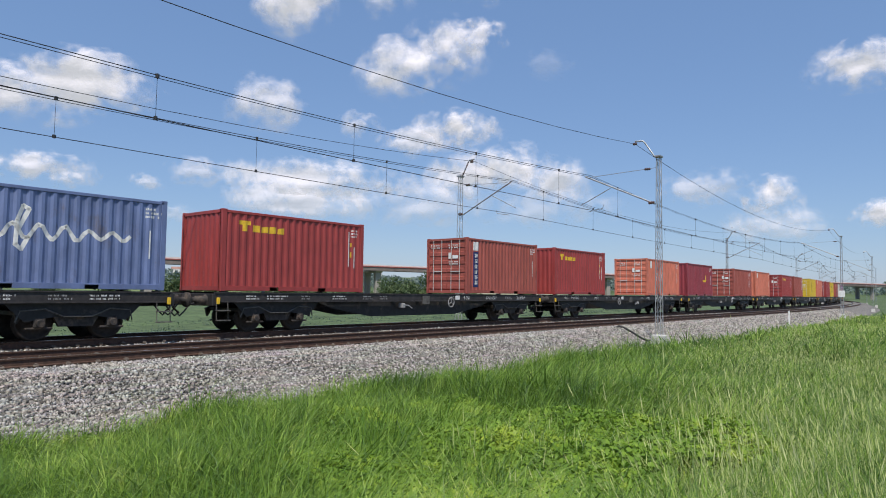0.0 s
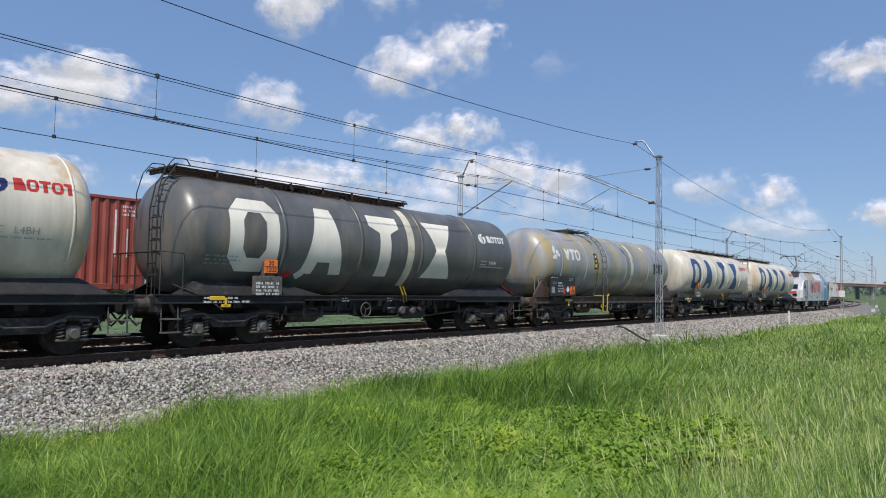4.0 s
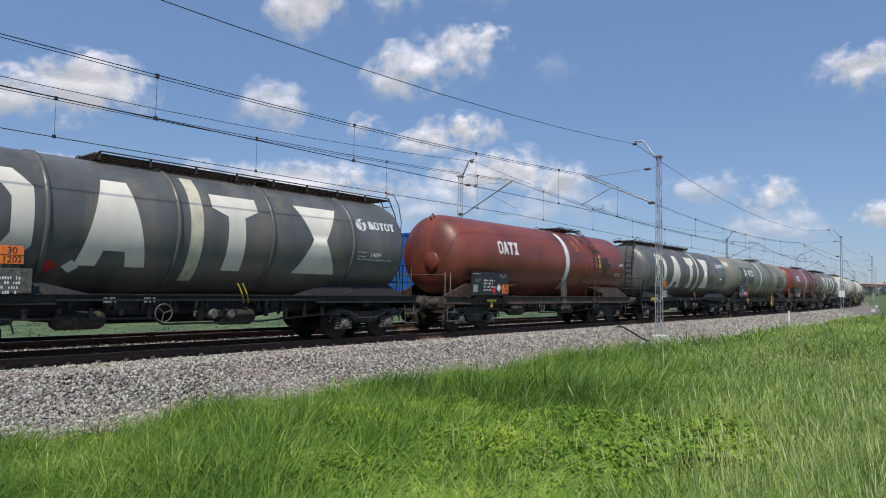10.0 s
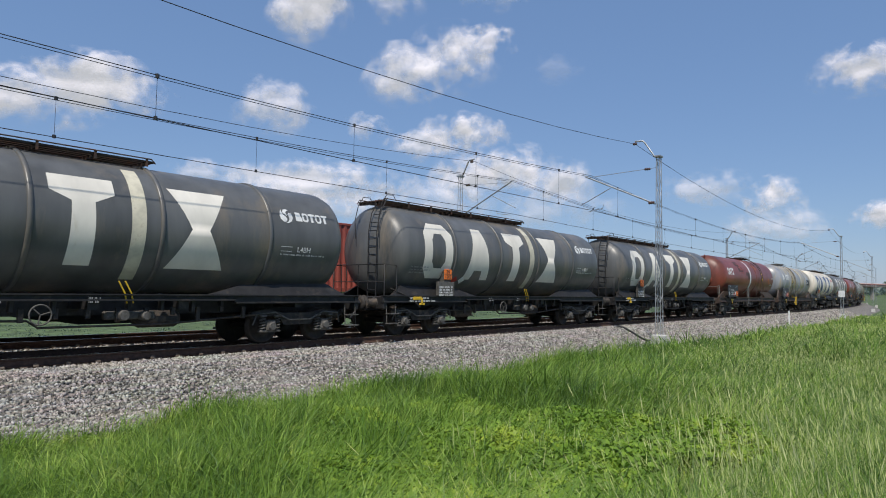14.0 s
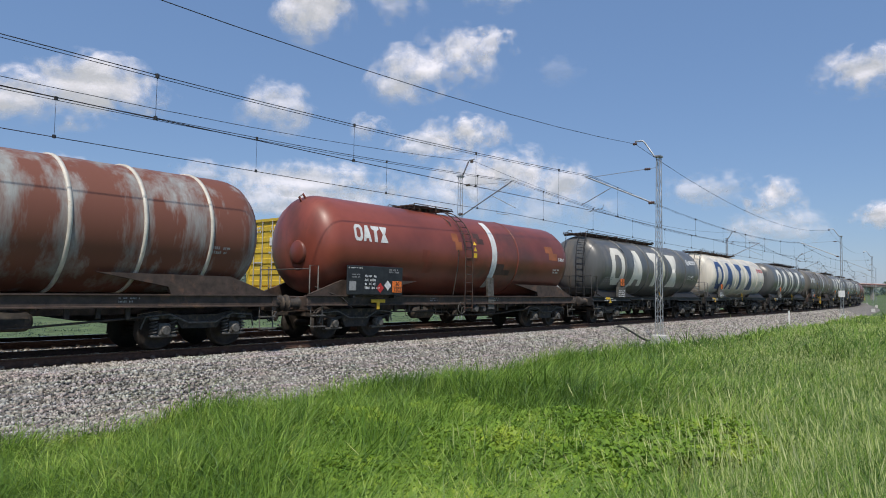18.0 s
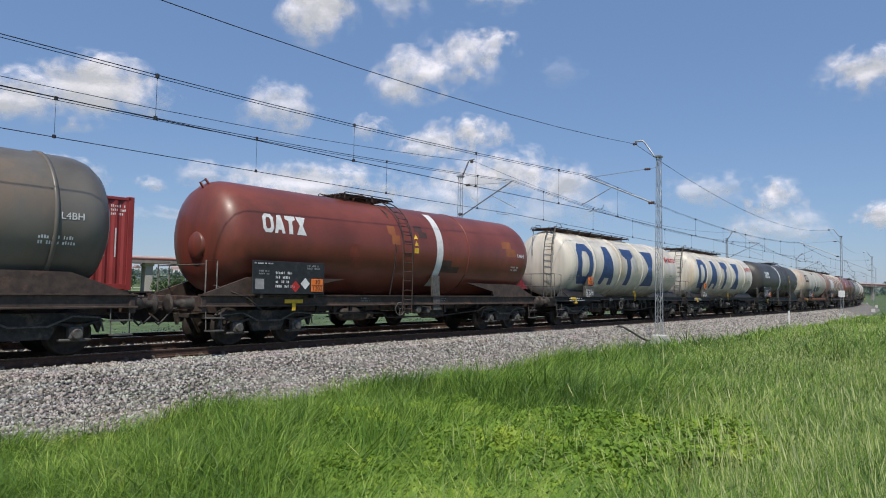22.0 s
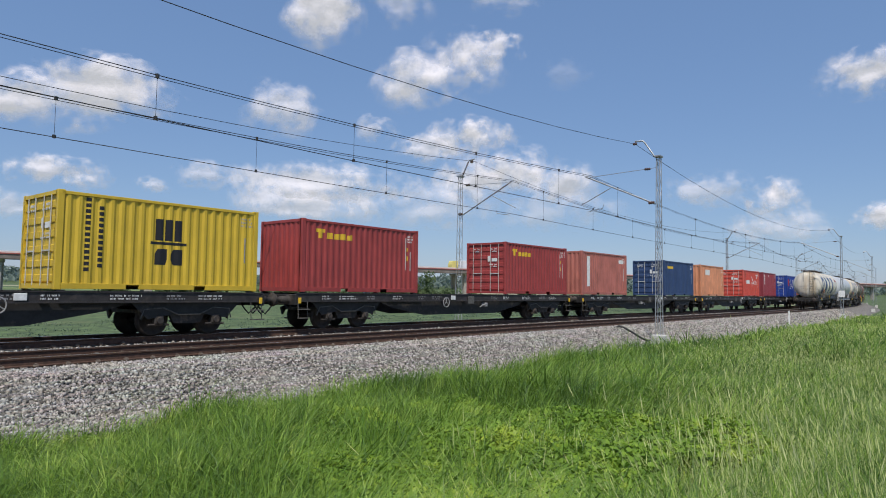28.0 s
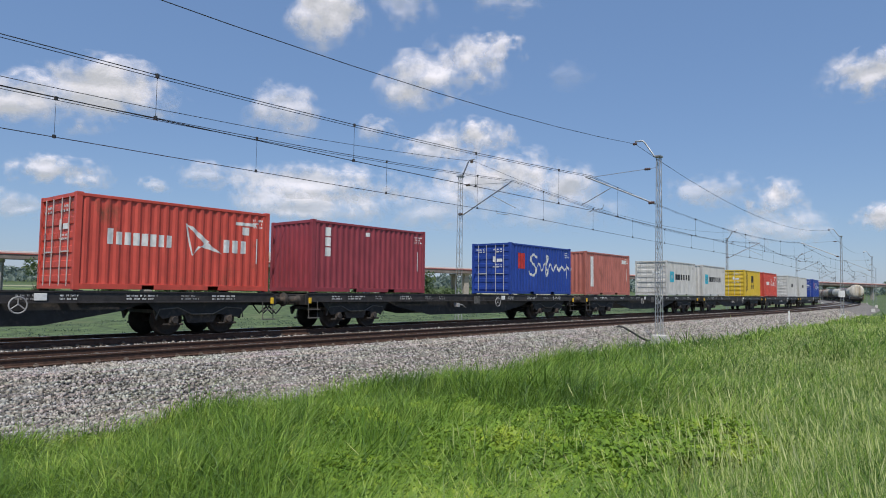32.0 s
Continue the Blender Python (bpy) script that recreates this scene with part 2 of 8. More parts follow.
def track_bed():
    """The stone bed under both tracks, with sloped shoulders."""
    sec = [(-3.9, -1.15), (-2.15, -0.24)] + [(o, -0.215) for o in np.arange(-1.7, 6.0, 0.35)] + [(6.15, -0.24), (6.5, -0.43), (6.9, -0.65), (7.4, -0.86), (8.1, -0.96), (8.6, -1.2)]
    ss = np.concatenate([np.arange(-60, 70, 0.6), np.arange(70, 560, 4.0)])
    sh, v, n = Shape(), [], len(sec)
    for s in ss:
        for k, (o, z) in enumerate(sec):
            x, y, _ = at(s, o)
            j = noise.noise(Vector((x * 1.3, y * 1.3, 0))) * 0.03 + noise.noise(Vector((x * 0.5, y * 0.5, 5))) * 0.04
            v.append((x, y, z + (j if -1.9 < o else 0)))
    f = [(i * n + k, (i + 1) * n + k, (i + 1) * n + k + 1, i * n + k + 1) for i in range(len(ss) - 1) for k in range(n - 1)]
    sh.add(v, [q[::-1] for q in f], True)
    return tagged(new("track_bed", sh.mesh("track_bed", ballast_mat)), "grey crushed stone track bed with sloped shoulders", "ballast", kind="structure")


RAIL = [(-0.062, -0.172), (0.062, -0.172), (0.062, -0.158), (0.012, -0.142), (0.0085, -0.045), (0.033, -0.034), (0.036, -0.006), (0.026, -0.0005),
        (-0.026, -0.0005), (-0.036, -0.006), (-0.033, -0.034), (-0.0085, -0.045), (-0.012, -0.142), (-0.062, -0.158)]


def sleeper_mesh():
    sh = Shape()
    sh.prism([(-1.3, -0.36), (1.3, -0.36), (1.3, -0.19), (0.42, -0.21), (-0.42, -0.21), (-1.3, -0.19)], "x", -0.13, 0.13)
    for y in (-0.75, 0.75):
        for d in (-0.1, 0.1):
            sh.box(-0.05, 0.05, y + d - 0.035, y + d + 0.035, -0.19, -0.135, 0.012)
            sh.tube([(-0.04, y + d, -0.13), (0.0, y + d * 0.7, -0.118), (0.04, y + d, -0.13)], 0.012, 5)
    return sh.mesh("sleeper", sleeper_mat)


def tracks():
    me = sleeper_mesh()
    for name, off, lab in (("track_near", GAP, "railway track with rusty rails on concrete sleepers nearest the meadow"),
                           ("track_far", 0.0, "second railway track with rusty rails on concrete sleepers")):
        tr = thing(name, lab, "railway track", kind="structure")
        for y in (-0.753, 0.753):
            part("rail", sweep([(y + a, b) for a, b in RAIL], off, -60, 560, 2.0), rail_side, tr, "rust-brown steel rail")
            part("rail_head", sweep([(y - 0.025, 0.0), (y + 0.025, 0.0), (y + 0.025, 0.002), (y - 0.025, 0.002)], off, -60, 560, 2.0), rail_top, tr,
                 "shiny worn running surface")
        for i in range(-46, 110 if off else 60):
            x, y, a = at(i * 0.6, off)
            ob = new("sleeper", me)
            ob.parent = tr
            ob.matrix_basis = pose(x, y, 0, 0, 0, math.degrees(a))


# ---- overhead line ----
foot_white = material("foot_concrete", (0.6, 0.59, 0.56), 0.9, 0, 0.12, 9, spots=(0.4, 0.38, 0.34), spot_amount=0.3)
def mast(name, s, off, height, base_z, reach, label, arm_z=(5.2, 6.75)):
    """A lattice mast with a cantilever towards its track (reach: metres, away from the near side positive)."""
    x, y, a = at(s, off)
    m = thing(name, label, "catenary mast", "masts along the line", m=pose(x, y, 0, 0, 0, math.degrees(a)))
    part("foundation", Shape().box(-0.28, 0.28, -0.28, 0.28, base_z - 0.5, base_z + 0.24, 0.03), foot_white, m, "grey concrete foot")
    w0, w1, z0 = 0.155, 0.095, base_z + 0.2
    for sx in (-1, 1):
        for sy in (-1, 1):
            part("chord", Shape().tube([(sx * w0, sy * w0 * 0.8, z0), (sx * w1, sy * w1 * 0.8, height)], 0.02, 4), galvanised, m)
    lace = Shape()
    n = 17
    for i in range(n):
        za, zb = z0 + (height - z0) * i / n, z0 + (height - z0) * (i + 1) / n
        wa, wb = w0 + (w1 - w0) * i / n, w0 + (w1 - w0) * (i + 1) / n
        g = 1 if i % 2 else -1
        for sy in (-1, 1):
            lace.tube([(-g * wa, sy * wa * 0.8, za), (g * wb, sy * wb * 0.8, zb)], 0.009, 4, False)
        for sx in (-1, 1):
            lace.tube([(sx * wa, -g * wa * 0.8, za), (sx * wb, g * wb * 0.8, zb)], 0.009, 4, False)
    part("lattice", lace, galvanised, m, "zigzag lacing of thin steel bars")
    part("top_plate", Shape().box(-0.2, 0.2, -0.14, 0.14, height - 0.03, height + 0.05, 0.01), galvanised, m)
    g = 1 if reach > 0 else -1
    zc, zm = arm_z
    part("strut", Shape().tube([(0, g * 0.2, zc + 0.25), (0, reach + g * 0.25, zm + 0.12)], 0.038, 8), galvanised, m, "slanting tubular cantilever arm")
    part("strut_insulator", Shape().lathe([(0, 0.04), (0.05, 0.085), (0.1, 0.045), (0.15, 0.085), (0.2, 0.045), (0.25, 0.085), (0.3, 0.04)], "y", (0, g * 0.2, zc + 0.3), 10), insulator_mat, m)
    part("tie", Shape().tube([(0, g * 0.1, height - 0.5), (0, reach, zm + 0.06)], 0.014, 6), galvanised, m)
    part("tie_insulator", Shape().lathe([(0, 0.03), (0.05, 0.07), (0.1, 0.035), (0.15, 0.07), (0.2, 0.035), (0.25, 0.07), (0.3, 0.03)], "y", (0, g * 0.55 - 0.15, height - 0.53), 10), insulator_mat, m)
    k = 0.62
    part("registration_tube", Shape().tube([(0, g * 0.2 + (reach + g * 0.05) * k, zc + 0.25 + (zm - zc - 0.13) * k * 0.92), (0, reach + g * 0.5, zc + 0.42)], 0.022, 6), galvanised, m)
    part("steady_arm", Shape().tube([(0, reach - g * 0.75, zc + 0.38), (0, reach - g * 0.7, zc + 0.2), (0, reach + g * 0.12, zc + 0.06)], 0.016, 6), galvanised, m)
    top = Shape().tube([(0, g * 0.05, height), (-0.05, g * 0.2, height + 0.05), (-0.12, g * 0.62, height + 0.72), (-0.15, g * 0.72, height + 0.82), (-0.16, g * 1.1, height + 0.84)], 0.04, 6)
    part("top_arm", top, galvanised, m, "cranked arm carrying the feeder wire")
    part("top_insulator", Shape().lathe([(0, 0.04), (0.05, 0.08), (0.1, 0.04), (0.15, 0.08), (0.2, 0.03)], "y", (-0.16, g * 1.0, height + 0.72), 10), insulator_mat, m)
    return m


NEAR_OFF, FAR_OFF = GAP + 3.7, -3.4


def wire(name, pts, r, label):
    sh = Shape().tube(pts, r, 5)
    ob = new(name, sh.mesh(name, wire_metal))
    return tagged(ob, label, "wire", "overhead wires")


def catenary(off, stations, z_con, z_mes, sag, label):
    """Contact and messenger wires with droppers between the supports."""
    line = thing("overhead_line", label, "overhead line", "overhead wires")
    con, mes, drop = [], [], []
    for i in range(len(stations) - 1):
        a, b = stations[i], stations[i + 1]
        g = 0.2 if i % 2 else -0.2
        pa, pb = at(a, off + g), at(b, off - g)
        dip = sag * ((b - a) / 51.0) ** 2

        def spot(t):
            return (pa[0] + (pb[0] - pa[0]) * t, pa[1] + (pb[1] - pa[1]) * t, z_con - 0.12 * 4 * t * (1 - t), z_mes - dip * 4 * t * (1 - t))
        for k in range(16):
            x, y, zc, zm = spot(k / 16)
            con.append((x, y, zc))
            mes.append((x, y, zm))
        drop += [spot((k + 0.5) / 8) for k in range(8)]
    for d in (-0.022, 0.022):
        part("contact_wire", Shape().tube([(x, y + d, z) for x, y, z in con], 0.0085, 4), wire_metal, line)
    part("messenger_wire", Shape().tube(mes, 0.011, 4), wire_metal, line)
    part("messenger_wire", Shape().tube([(x, y + 0.05, z - 0.06) for x, y, z in mes], 0.009, 4), wire_metal, line)
    for x, y, za, zb in drop:
        dr = Shape().tube([(x, y, za), (x, y, zb)], 0.006, 4)
        dr.box(x - 0.035, x + 0.035, y - 0.035, y + 0.035, za - 0.03, za + 0.06)
        dr.box(x - 0.035, x + 0.035, y - 0.035, y + 0.035, zb - 0.07, zb + 0.03)
        part("dropper", dr, wire_metal, line)
    return line


# ---- the road bridge and the distance ----
bridge_red = material("bridge_red", (0.36, 0.1, 0.085), 0.6, 0, 0.15, 0.6)
bridge_white = material("bridge_white", (0.66, 0.55, 0.54), 0.7, 0, 0.1, 0.5)
bridge_dark = material("bridge_dark", (0.2, 0.165, 0.15), 0.8, 0, 0.15, 0.5)
BR_A, BR_DIR = Vector((-99.0, 150.0, 0)), Vector((0.857, 0.515, 0)).normalized()
BR_TOP = 8.6


def road_bridge():
    br = thing("road_bridge", "long road bridge with a dark red edge band on concrete piers", "bridge",
               m=Matrix.Translation(BR_A) @ pose(0, 0, 0, 0, 0, math.degrees(math.atan2(BR_DIR.y, BR_DIR.x))))
    part("deck", Shape().box(-820, 720, 0.5, 12.5, BR_TOP - 1.2, BR_TOP - 0.85), bridge_dark, br)
    part("girder", Shape().box(-820, 720, 0.9, 1.3, BR_TOP - 1.75, BR_TOP - 1.2), bridge_dark, br, "dark grey steel girder")
    part("girder", Shape().box(-820, 720, 11.7, 12.1, BR_TOP - 1.75, BR_TOP - 1.2), bridge_dark, br, "dark grey steel girder")
    part("kerb_beam", Shape().box(-820, 720, 0.2, 0.7, BR_TOP - 0.55, BR_TOP - 0.1, 0.04), bridge_white, br, "pale concrete edge beam")
    part("red_band", Shape().box(-820, 720, 0.12, 0.2, BR_TOP - 0.82, BR_TOP - 0.52, 0.02), bridge_red, br)
    part("fascia", Shape().box(-820, 720, 0.3, 0.7, BR_TOP - 1.9, BR_TOP - 0.56, 0.03), bridge_dark, br, "brown-grey girder side")
    for k in range(-25, 23):
        xx = -2.0 + k * 32.0
        for yy in (2.6, 10.0):
            part("pier", Shape().box(xx - 0.9, xx + 0.9, yy - 0.7, yy + 0.7, -3, BR_TOP - 2.4, 0.1), concrete, br)
        part("pier_cap", Shape().prism([(1.0, BR_TOP - 1.9), (11.6, BR_TOP - 1.9), (10.9, BR_TOP - 2.5), (1.7, BR_TOP - 2.5)], "x", xx - 1.1, xx + 1.1), concrete, br)


ground()
track_bed()
tracks()
# ---- the two trains: common figures ----
C_L, C_W, C_H = 6.058, 2.438, 2.591
PITCH, HALF, S_REF, BOX_Z = 20.39, 6.26, -30.27, 1.32
movers = []          # (thing, offset of its track, place on its train, height, half its bogie distance)
# ---- shared rolling stock parts ----
def loft(sections, closed=True):
    """A skin through outlines of equal length; the two ends are closed."""
    sh, n, v, f = Shape(), len(sections[0]), [], []
    for sec in sections:
        v += sec
    for i in range(len(sections) - 1):
        for k in range(n if closed else n - 1):
            a, b = i * n + k, i * n + (k + 1) % n
            f.append((a, b, b + n, a + n))
    f += [tuple(range(n))[::-1], tuple(range(len(v) - n, len(v)))]
    return sh.add(v, f)


def fix_normals(me):
    bm = bmesh.new()
    bm.from_mesh(me)
    bmesh.ops.recalc_face_normals(bm, faces=bm.faces)
    bm.to_mesh(me)
    bm.free()
    return me


def decal(name, quads, place, cuts, mat, parent, label=""):
    """Painted shapes: flat polygons (u, w), cut along the bends of the surface and laid on it by place(u, w)."""
    bm = bmesh.new()
    for q in quads:
        bm.faces.new([bm.verts.new((u, w, 0)) for u, w in q])
    bmesh.ops.remove_doubles(bm, verts=bm.verts[:], dist=1e-4)
    lo = [min(v.co[k] for v in bm.verts) for k in (0, 1)]
    hi = [max(v.co[k] for v in bm.verts) for k in (0, 1)]
    for axis, values in enumerate(cuts):
        for c in values:
            if lo[axis] + 1e-4 < c < hi[axis] - 1e-4:
                co, no = [0, 0, 0], [0, 0, 0]
                co[axis], no[axis] = c, 1
                bmesh.ops.bisect_plane(bm, geom=bm.verts[:] + bm.edges[:] + bm.faces[:], plane_co=co, plane_no=no)
    for v in bm.verts:
        v.co = place(v.co.x, v.co.y)
    me = bpy.data.meshes.new(name)
    bm.normal_update()
    for f in bm.faces:
        f.smooth = True
    bm.to_mesh(me)
    bm.free()
    me.materials.append(mat)
    ob = part(name, me, mat, parent, label)
    return tagged(ob, label, kind="stuff") if name == "lettering" else ob


def rect(u0, u1, w0, w1):
    return [(u0, w0), (u1, w0), (u1, w1), (u0, w1)]


def stroke(pts, width):
    """Quads of a band along a line of points."""
    out = []
    for (a, b), (c, d) in zip(pts[:-1], pts[1:]):
        l = math.hypot(c - a, d - b) or 1
        nx, ny = -(d - b) / l * width / 2, (c - a) / l * width / 2
        ex, ey = (c - a) / l * width * 0.2, (d - b) / l * width * 0.2
        out.append([(a - ex - nx, b - ey - ny), (c + ex - nx, d + ey - ny), (c + ex + nx, d + ey + ny), (a - ex + nx, b - ey + ny)])
    return out


def bars(u0, w1, width, rows, pitch=0.07, h=0.035, seed=1):
    """Rows of small upright bars, in groups, for writing that cannot be read."""
    rnd = random.Random(seed)
    out = []
    step = max(h * 0.72, 0.03)
    for r in range(rows):
        u, left = u0, rnd.randint(2, 6)
        end = u0 + width * rnd.uniform(0.6, 1.0)
        while u < end:
            if left == 0:
                u += step * rnd.uniform(0.9, 1.8)
                left = rnd.randint(2, 6)
            lw = step * rnd.uniform(0.45, 0.78)
            out.append(rect(u, u + lw, w1 - r * pitch - h, w1 - r * pitch - (0.0 if rnd.random() < 0.7 else h * 0.2)))
            u += step
            left -= 1
    return out


def blocks(u0, u1, w0, w1, order="rwuh"):
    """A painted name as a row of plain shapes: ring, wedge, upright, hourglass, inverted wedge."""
    d, h, mid = (u1 - u0) / len(order), (w1 - w0) / 2, (w0 + w1) / 2
    out = []
    for k, key in enumerate(order):
        out += PLAIN[key](u0 + (k + 0.5) * d, d * 0.47, h, mid)
    return out


def ring8(u, a, h, mid=0.0):
    """An eight-sided ring."""
    o = [(a, h * 0.6), (a * 0.55, h), (-a * 0.55, h), (-a, h * 0.6), (-a, -h * 0.6), (-a * 0.55, -h), (a * 0.55, -h), (a, -h * 0.6)]
    n = [(x * 0.46, y * 0.6) for x, y in o]
    return [[(u + x, mid + y) for x, y in (o[k], o[(k + 1) % 8], n[(k + 1) % 8], n[k])] for k in range(8)]


def wedge(u, a, h, mid=0.0, up=1):
    """A block that narrows upwards, notched at its foot."""
    q = [[(-a, -h), (-a * 0.42, -h), (-a * 0.3, -h * 0.62), (0, -h * 0.62), (0, h), (-a * 0.36, h)], [(a * 0.42, -h), (a, -h), (a * 0.36, h), (0, h), (0, -h * 0.62), (a * 0.3, -h * 0.62)]]
    return [[(u + x, mid + up * y) for x, y in (p if up > 0 else p[::-1])] for p in q]


def upright(u, a, h, mid=0.0):
    """A post that flares into a broad head."""
    q = [[(-a * 0.4, -h), (a * 0.4, -h), (a * 0.36, h * 0.4), (-a * 0.36, h * 0.4)], [(-a * 0.36, h * 0.4), (a * 0.36, h * 0.4), (a, h * 0.6), (a, h), (-a, h), (-a, h * 0.6)]]
    return [[(u + x, mid + y) for x, y in p] for p in q]


def hourglass(u, a, h, mid=0.0):
    q = [[(-a, -h), (a, -h), (a * 0.3, 0), (-a * 0.3, 0)], [(-a * 0.3, 0), (a * 0.3, 0), (a, h), (-a, h)]]
    return [[(u + x, mid + y) for x, y in p] for p in q]


def slab(u, a, h, mid=0.0):
    return [[(u - a, mid - h), (u + a, mid - h), (u + a, mid - h * 0.45), (u + a * 0.45, mid + h), (u - a, mid + h)]]


PLAIN = {"r": ring8, "w": wedge, "v": lambda u, a, h, mid: wedge(u, a, h, mid, -1), "u": upright, "h": hourglass, "b": slab}


def swirl(u, w, r):
    """Three curved drops in a ring: left, top and right one."""
    left = [(-0.54, 0.92), (-0.85, 0.52), (-1.0, 0.0), (-0.9, -0.48), (-0.55, -0.8), (-0.2, -0.86), (0.05, -0.6), (0.08, -0.36), (-0.12, -0.1), (-0.42, 0.14), (-0.62, 0.5)]
    top = [(0.58, 0.88), (0.1, 1.0), (-0.3, 0.86), (-0.46, 0.6), (-0.42, 0.36), (-0.12, 0.1), (0.12, -0.06), (0.14, 0.16), (0.0, 0.42), (0.14, 0.7)]
    right = [(0.25, 0.22), (0.48, 0.48), (0.78, 0.48), (1.0, 0.18), (0.97, -0.26), (0.72, -0.68), (0.28, -0.94), (-0.22, -0.98), (0.2, -0.76), (0.42, -0.4), (0.38, -0.1)]
    return [[[(u + x * r, w + y * r) for x, y in sh]] for sh in (left, top, right)]


def diamond(u, w, r):
    return [[(u - r, w), (u, w - r), (u + r, w), (u, w + r)]]


def side_plane(y):
    return lambda u, w: (u, y, w)


def text_mesh(body, size, mat):
    cu = bpy.data.curves.new("writing", "FONT")
    cu.body, cu.size, cu.align_x, cu.align_y, cu.extrude = body, size, "CENTER", "CENTER", 0.002
    ob = new("writing", cu)
    bpy.context.view_layer.update()
    me = bpy.data.meshes.new_from_object(ob)
    bpy.data.objects.remove(ob)
    me.materials.clear()
    me.materials.append(mat)
    return me


TEXT = {w: text_mesh(w, 0.17, plate_black) for w in ("30", "1202", "33", "1203")}
TEXT.update({(w, m.name): text_mesh(w, 0.2, m) for w in ("L4BH", "L1,5BN") for m in (white_mark, grey_mark)})


def wheelset(parent, x, mat_rim=None):
    sh = Shape()
    for y in (-0.69, 0.69):
        g = 1 if y > 0 else -1
        sh.lathe([(y - g * 0.07, 0.2), (y - g * 0.06, 0.49), (y - g * 0.04, 0.49), (y - g * 0.03, 0.46), (y + g * 0.065, 0.457), (y + g * 0.065, 0.4),
                  (y + g * 0.03, 0.37), (y + g * 0.03, 0.16), (y + g * 0.08, 0.13), (y + g * 0.08, 0.0)], "y", (x, 0, 0.458), 22)
    sh.cyl("y", (x, 0, 0.458), 0.085, -0.95, 0.95, 12)
    ob = part("wheelset", fix_normals(sh.mesh("wheelset", wheel_steel)), wheel_steel, parent, "pair of dark steel wheels on an axle")
    return ob


def bogie(parent, x0, style="leaf", box_mat=None):
    """A two-axle bogie; its frame carries wheels, axle boxes and springs."""
    fr = Shape()
    for g in (-1, 1):
        y = 1.0 * g
        if style == "coil":
            out = [(-1.42, 0.66), (-1.2, 0.72), (-0.62, 0.72), (-0.45, 0.48), (0.45, 0.48), (0.62, 0.72), (1.2, 0.72), (1.42, 0.66), (1.46, 0.82), (0.95, 0.9), (0.5, 0.8), (-0.5, 0.8), (-0.95, 0.9), (-1.46, 0.82)]
        else:
            out = [(-1.38, 0.46), (-1.25, 0.70), (-0.60, 0.70), (-0.42, 0.36), (0.42, 0.36), (0.60, 0.70), (1.25, 0.70), (1.38, 0.46), (1.45, 0.74), (1.1, 0.88), (-1.1, 0.88), (-1.45, 0.74)]
        fr.prism([(x0 + a, b) for a, b in out], "y", y - 0.06, y + 0.06)
    fr.box(x0 - 0.25, x0 + 0.25, -1.0, 1.0, 0.55, 0.8, 0.04)
    for g in (-1, 1):
        fr.box(x0 + g * 1.3 - 0.05, x0 + g * 1.3 + 0.05, -1.0, 1.0, 0.66, 0.76)
    bo = part("bogie", fr, bogie_dark, parent, "two-axle bogie with dark pressed-steel frame")
    for g in (-1, 1):
        wheelset(bo, x0 + g * 0.9)
        for yy in (-1, 1):
            bx = Shape().box(x0 + g * 0.9 - 0.14, x0 + g * 0.9 + 0.14, min(0.94 * yy, 1.16 * yy), max(0.94 * yy, 1.16 * yy), 0.33, 0.62, 0.04)
            bx.cyl("y", (x0 + g * 0.9, 0, 0.458), 0.11, min(1.14 * yy, 1.22 * yy), max(1.14 * yy, 1.22 * yy), 14, 0.02)
            bx.box(x0 + g * 0.9 - 0.32, x0 + g * 0.9 + 0.32, min(0.98 * yy, 1.12 * yy), max(0.98 * yy, 1.12 * yy), 0.3, 0.36, 0.02)
            part("axle_box", bx, box_mat or bogie_grey, bo, "cast axle box")
            if yy > 0:
                continue
            if style == "coil":
                for d in (-0.23, 0.23):
                    pts = [(x0 + g * 0.9 + d + 0.075 * math.cos(k * 0.8), 1.06 * yy + 0.075 * math.sin(k * 0.8), 0.36 + k * 0.0096) for k in range(0, 38)]
                    part("spring", Shape().tube(pts, 0.017, 4).cyl("z", (x0 + g * 0.9 + d, 1.06 * yy, 0), 0.11, 0.7, 0.76, 12, 0.015), bogie_grey, bo, "grey coil spring")
            elif box_mat is None:
                lv = Shape()
                for k in range(5):
                    a = 0.56 - 0.085 * k
                    lv.add([(x0 + g * 0.9 - a, yy * 1.14, 0.68 - 0.02 * k + 0.02), (x0 + g * 0.9, yy * 1.14, 0.62 - 0.02 * k), (x0 + g * 0.9 + a, yy * 1.14, 0.7 - 0.02 * k), (x0 + g * 0.9 + a, yy * 1.14, 0.718 - 0.02 * k),
                            (x0 + g * 0.9, yy * 1.14, 0.638 - 0.02 * k), (x0 + g * 0.9 - a, yy * 1.14, 0.718 - 0.02 * k)] +
                           [(x0 + g * 0.9 - a, yy * 1.04, 0.7 - 0.02 * k), (x0 + g * 0.9, yy * 1.04, 0.62 - 0.02 * k), (x0 + g * 0.9 + a, yy * 1.04, 0.7 - 0.02 * k), (x0 + g * 0.9 + a, yy * 1.04, 0.718 - 0.02 * k),
                            (x0 + g * 0.9, yy * 1.04, 0.638 - 0.02 * k), (x0 + g * 0.9 - a, yy * 1.04, 0.718 - 0.02 * k)],
                           [(0, 1, 4, 5), (1, 2, 3, 4), (11, 10, 7, 6), (10, 9, 8, 7), (0, 6, 7, 1), (1, 7, 8, 2), (5, 4, 10, 11), (4, 3, 9, 10)])
                part("leaf_spring", fix_normals(lv.mesh("leaf_spring", bogie_dark)), bogie_dark, bo, "stacked leaf spring")
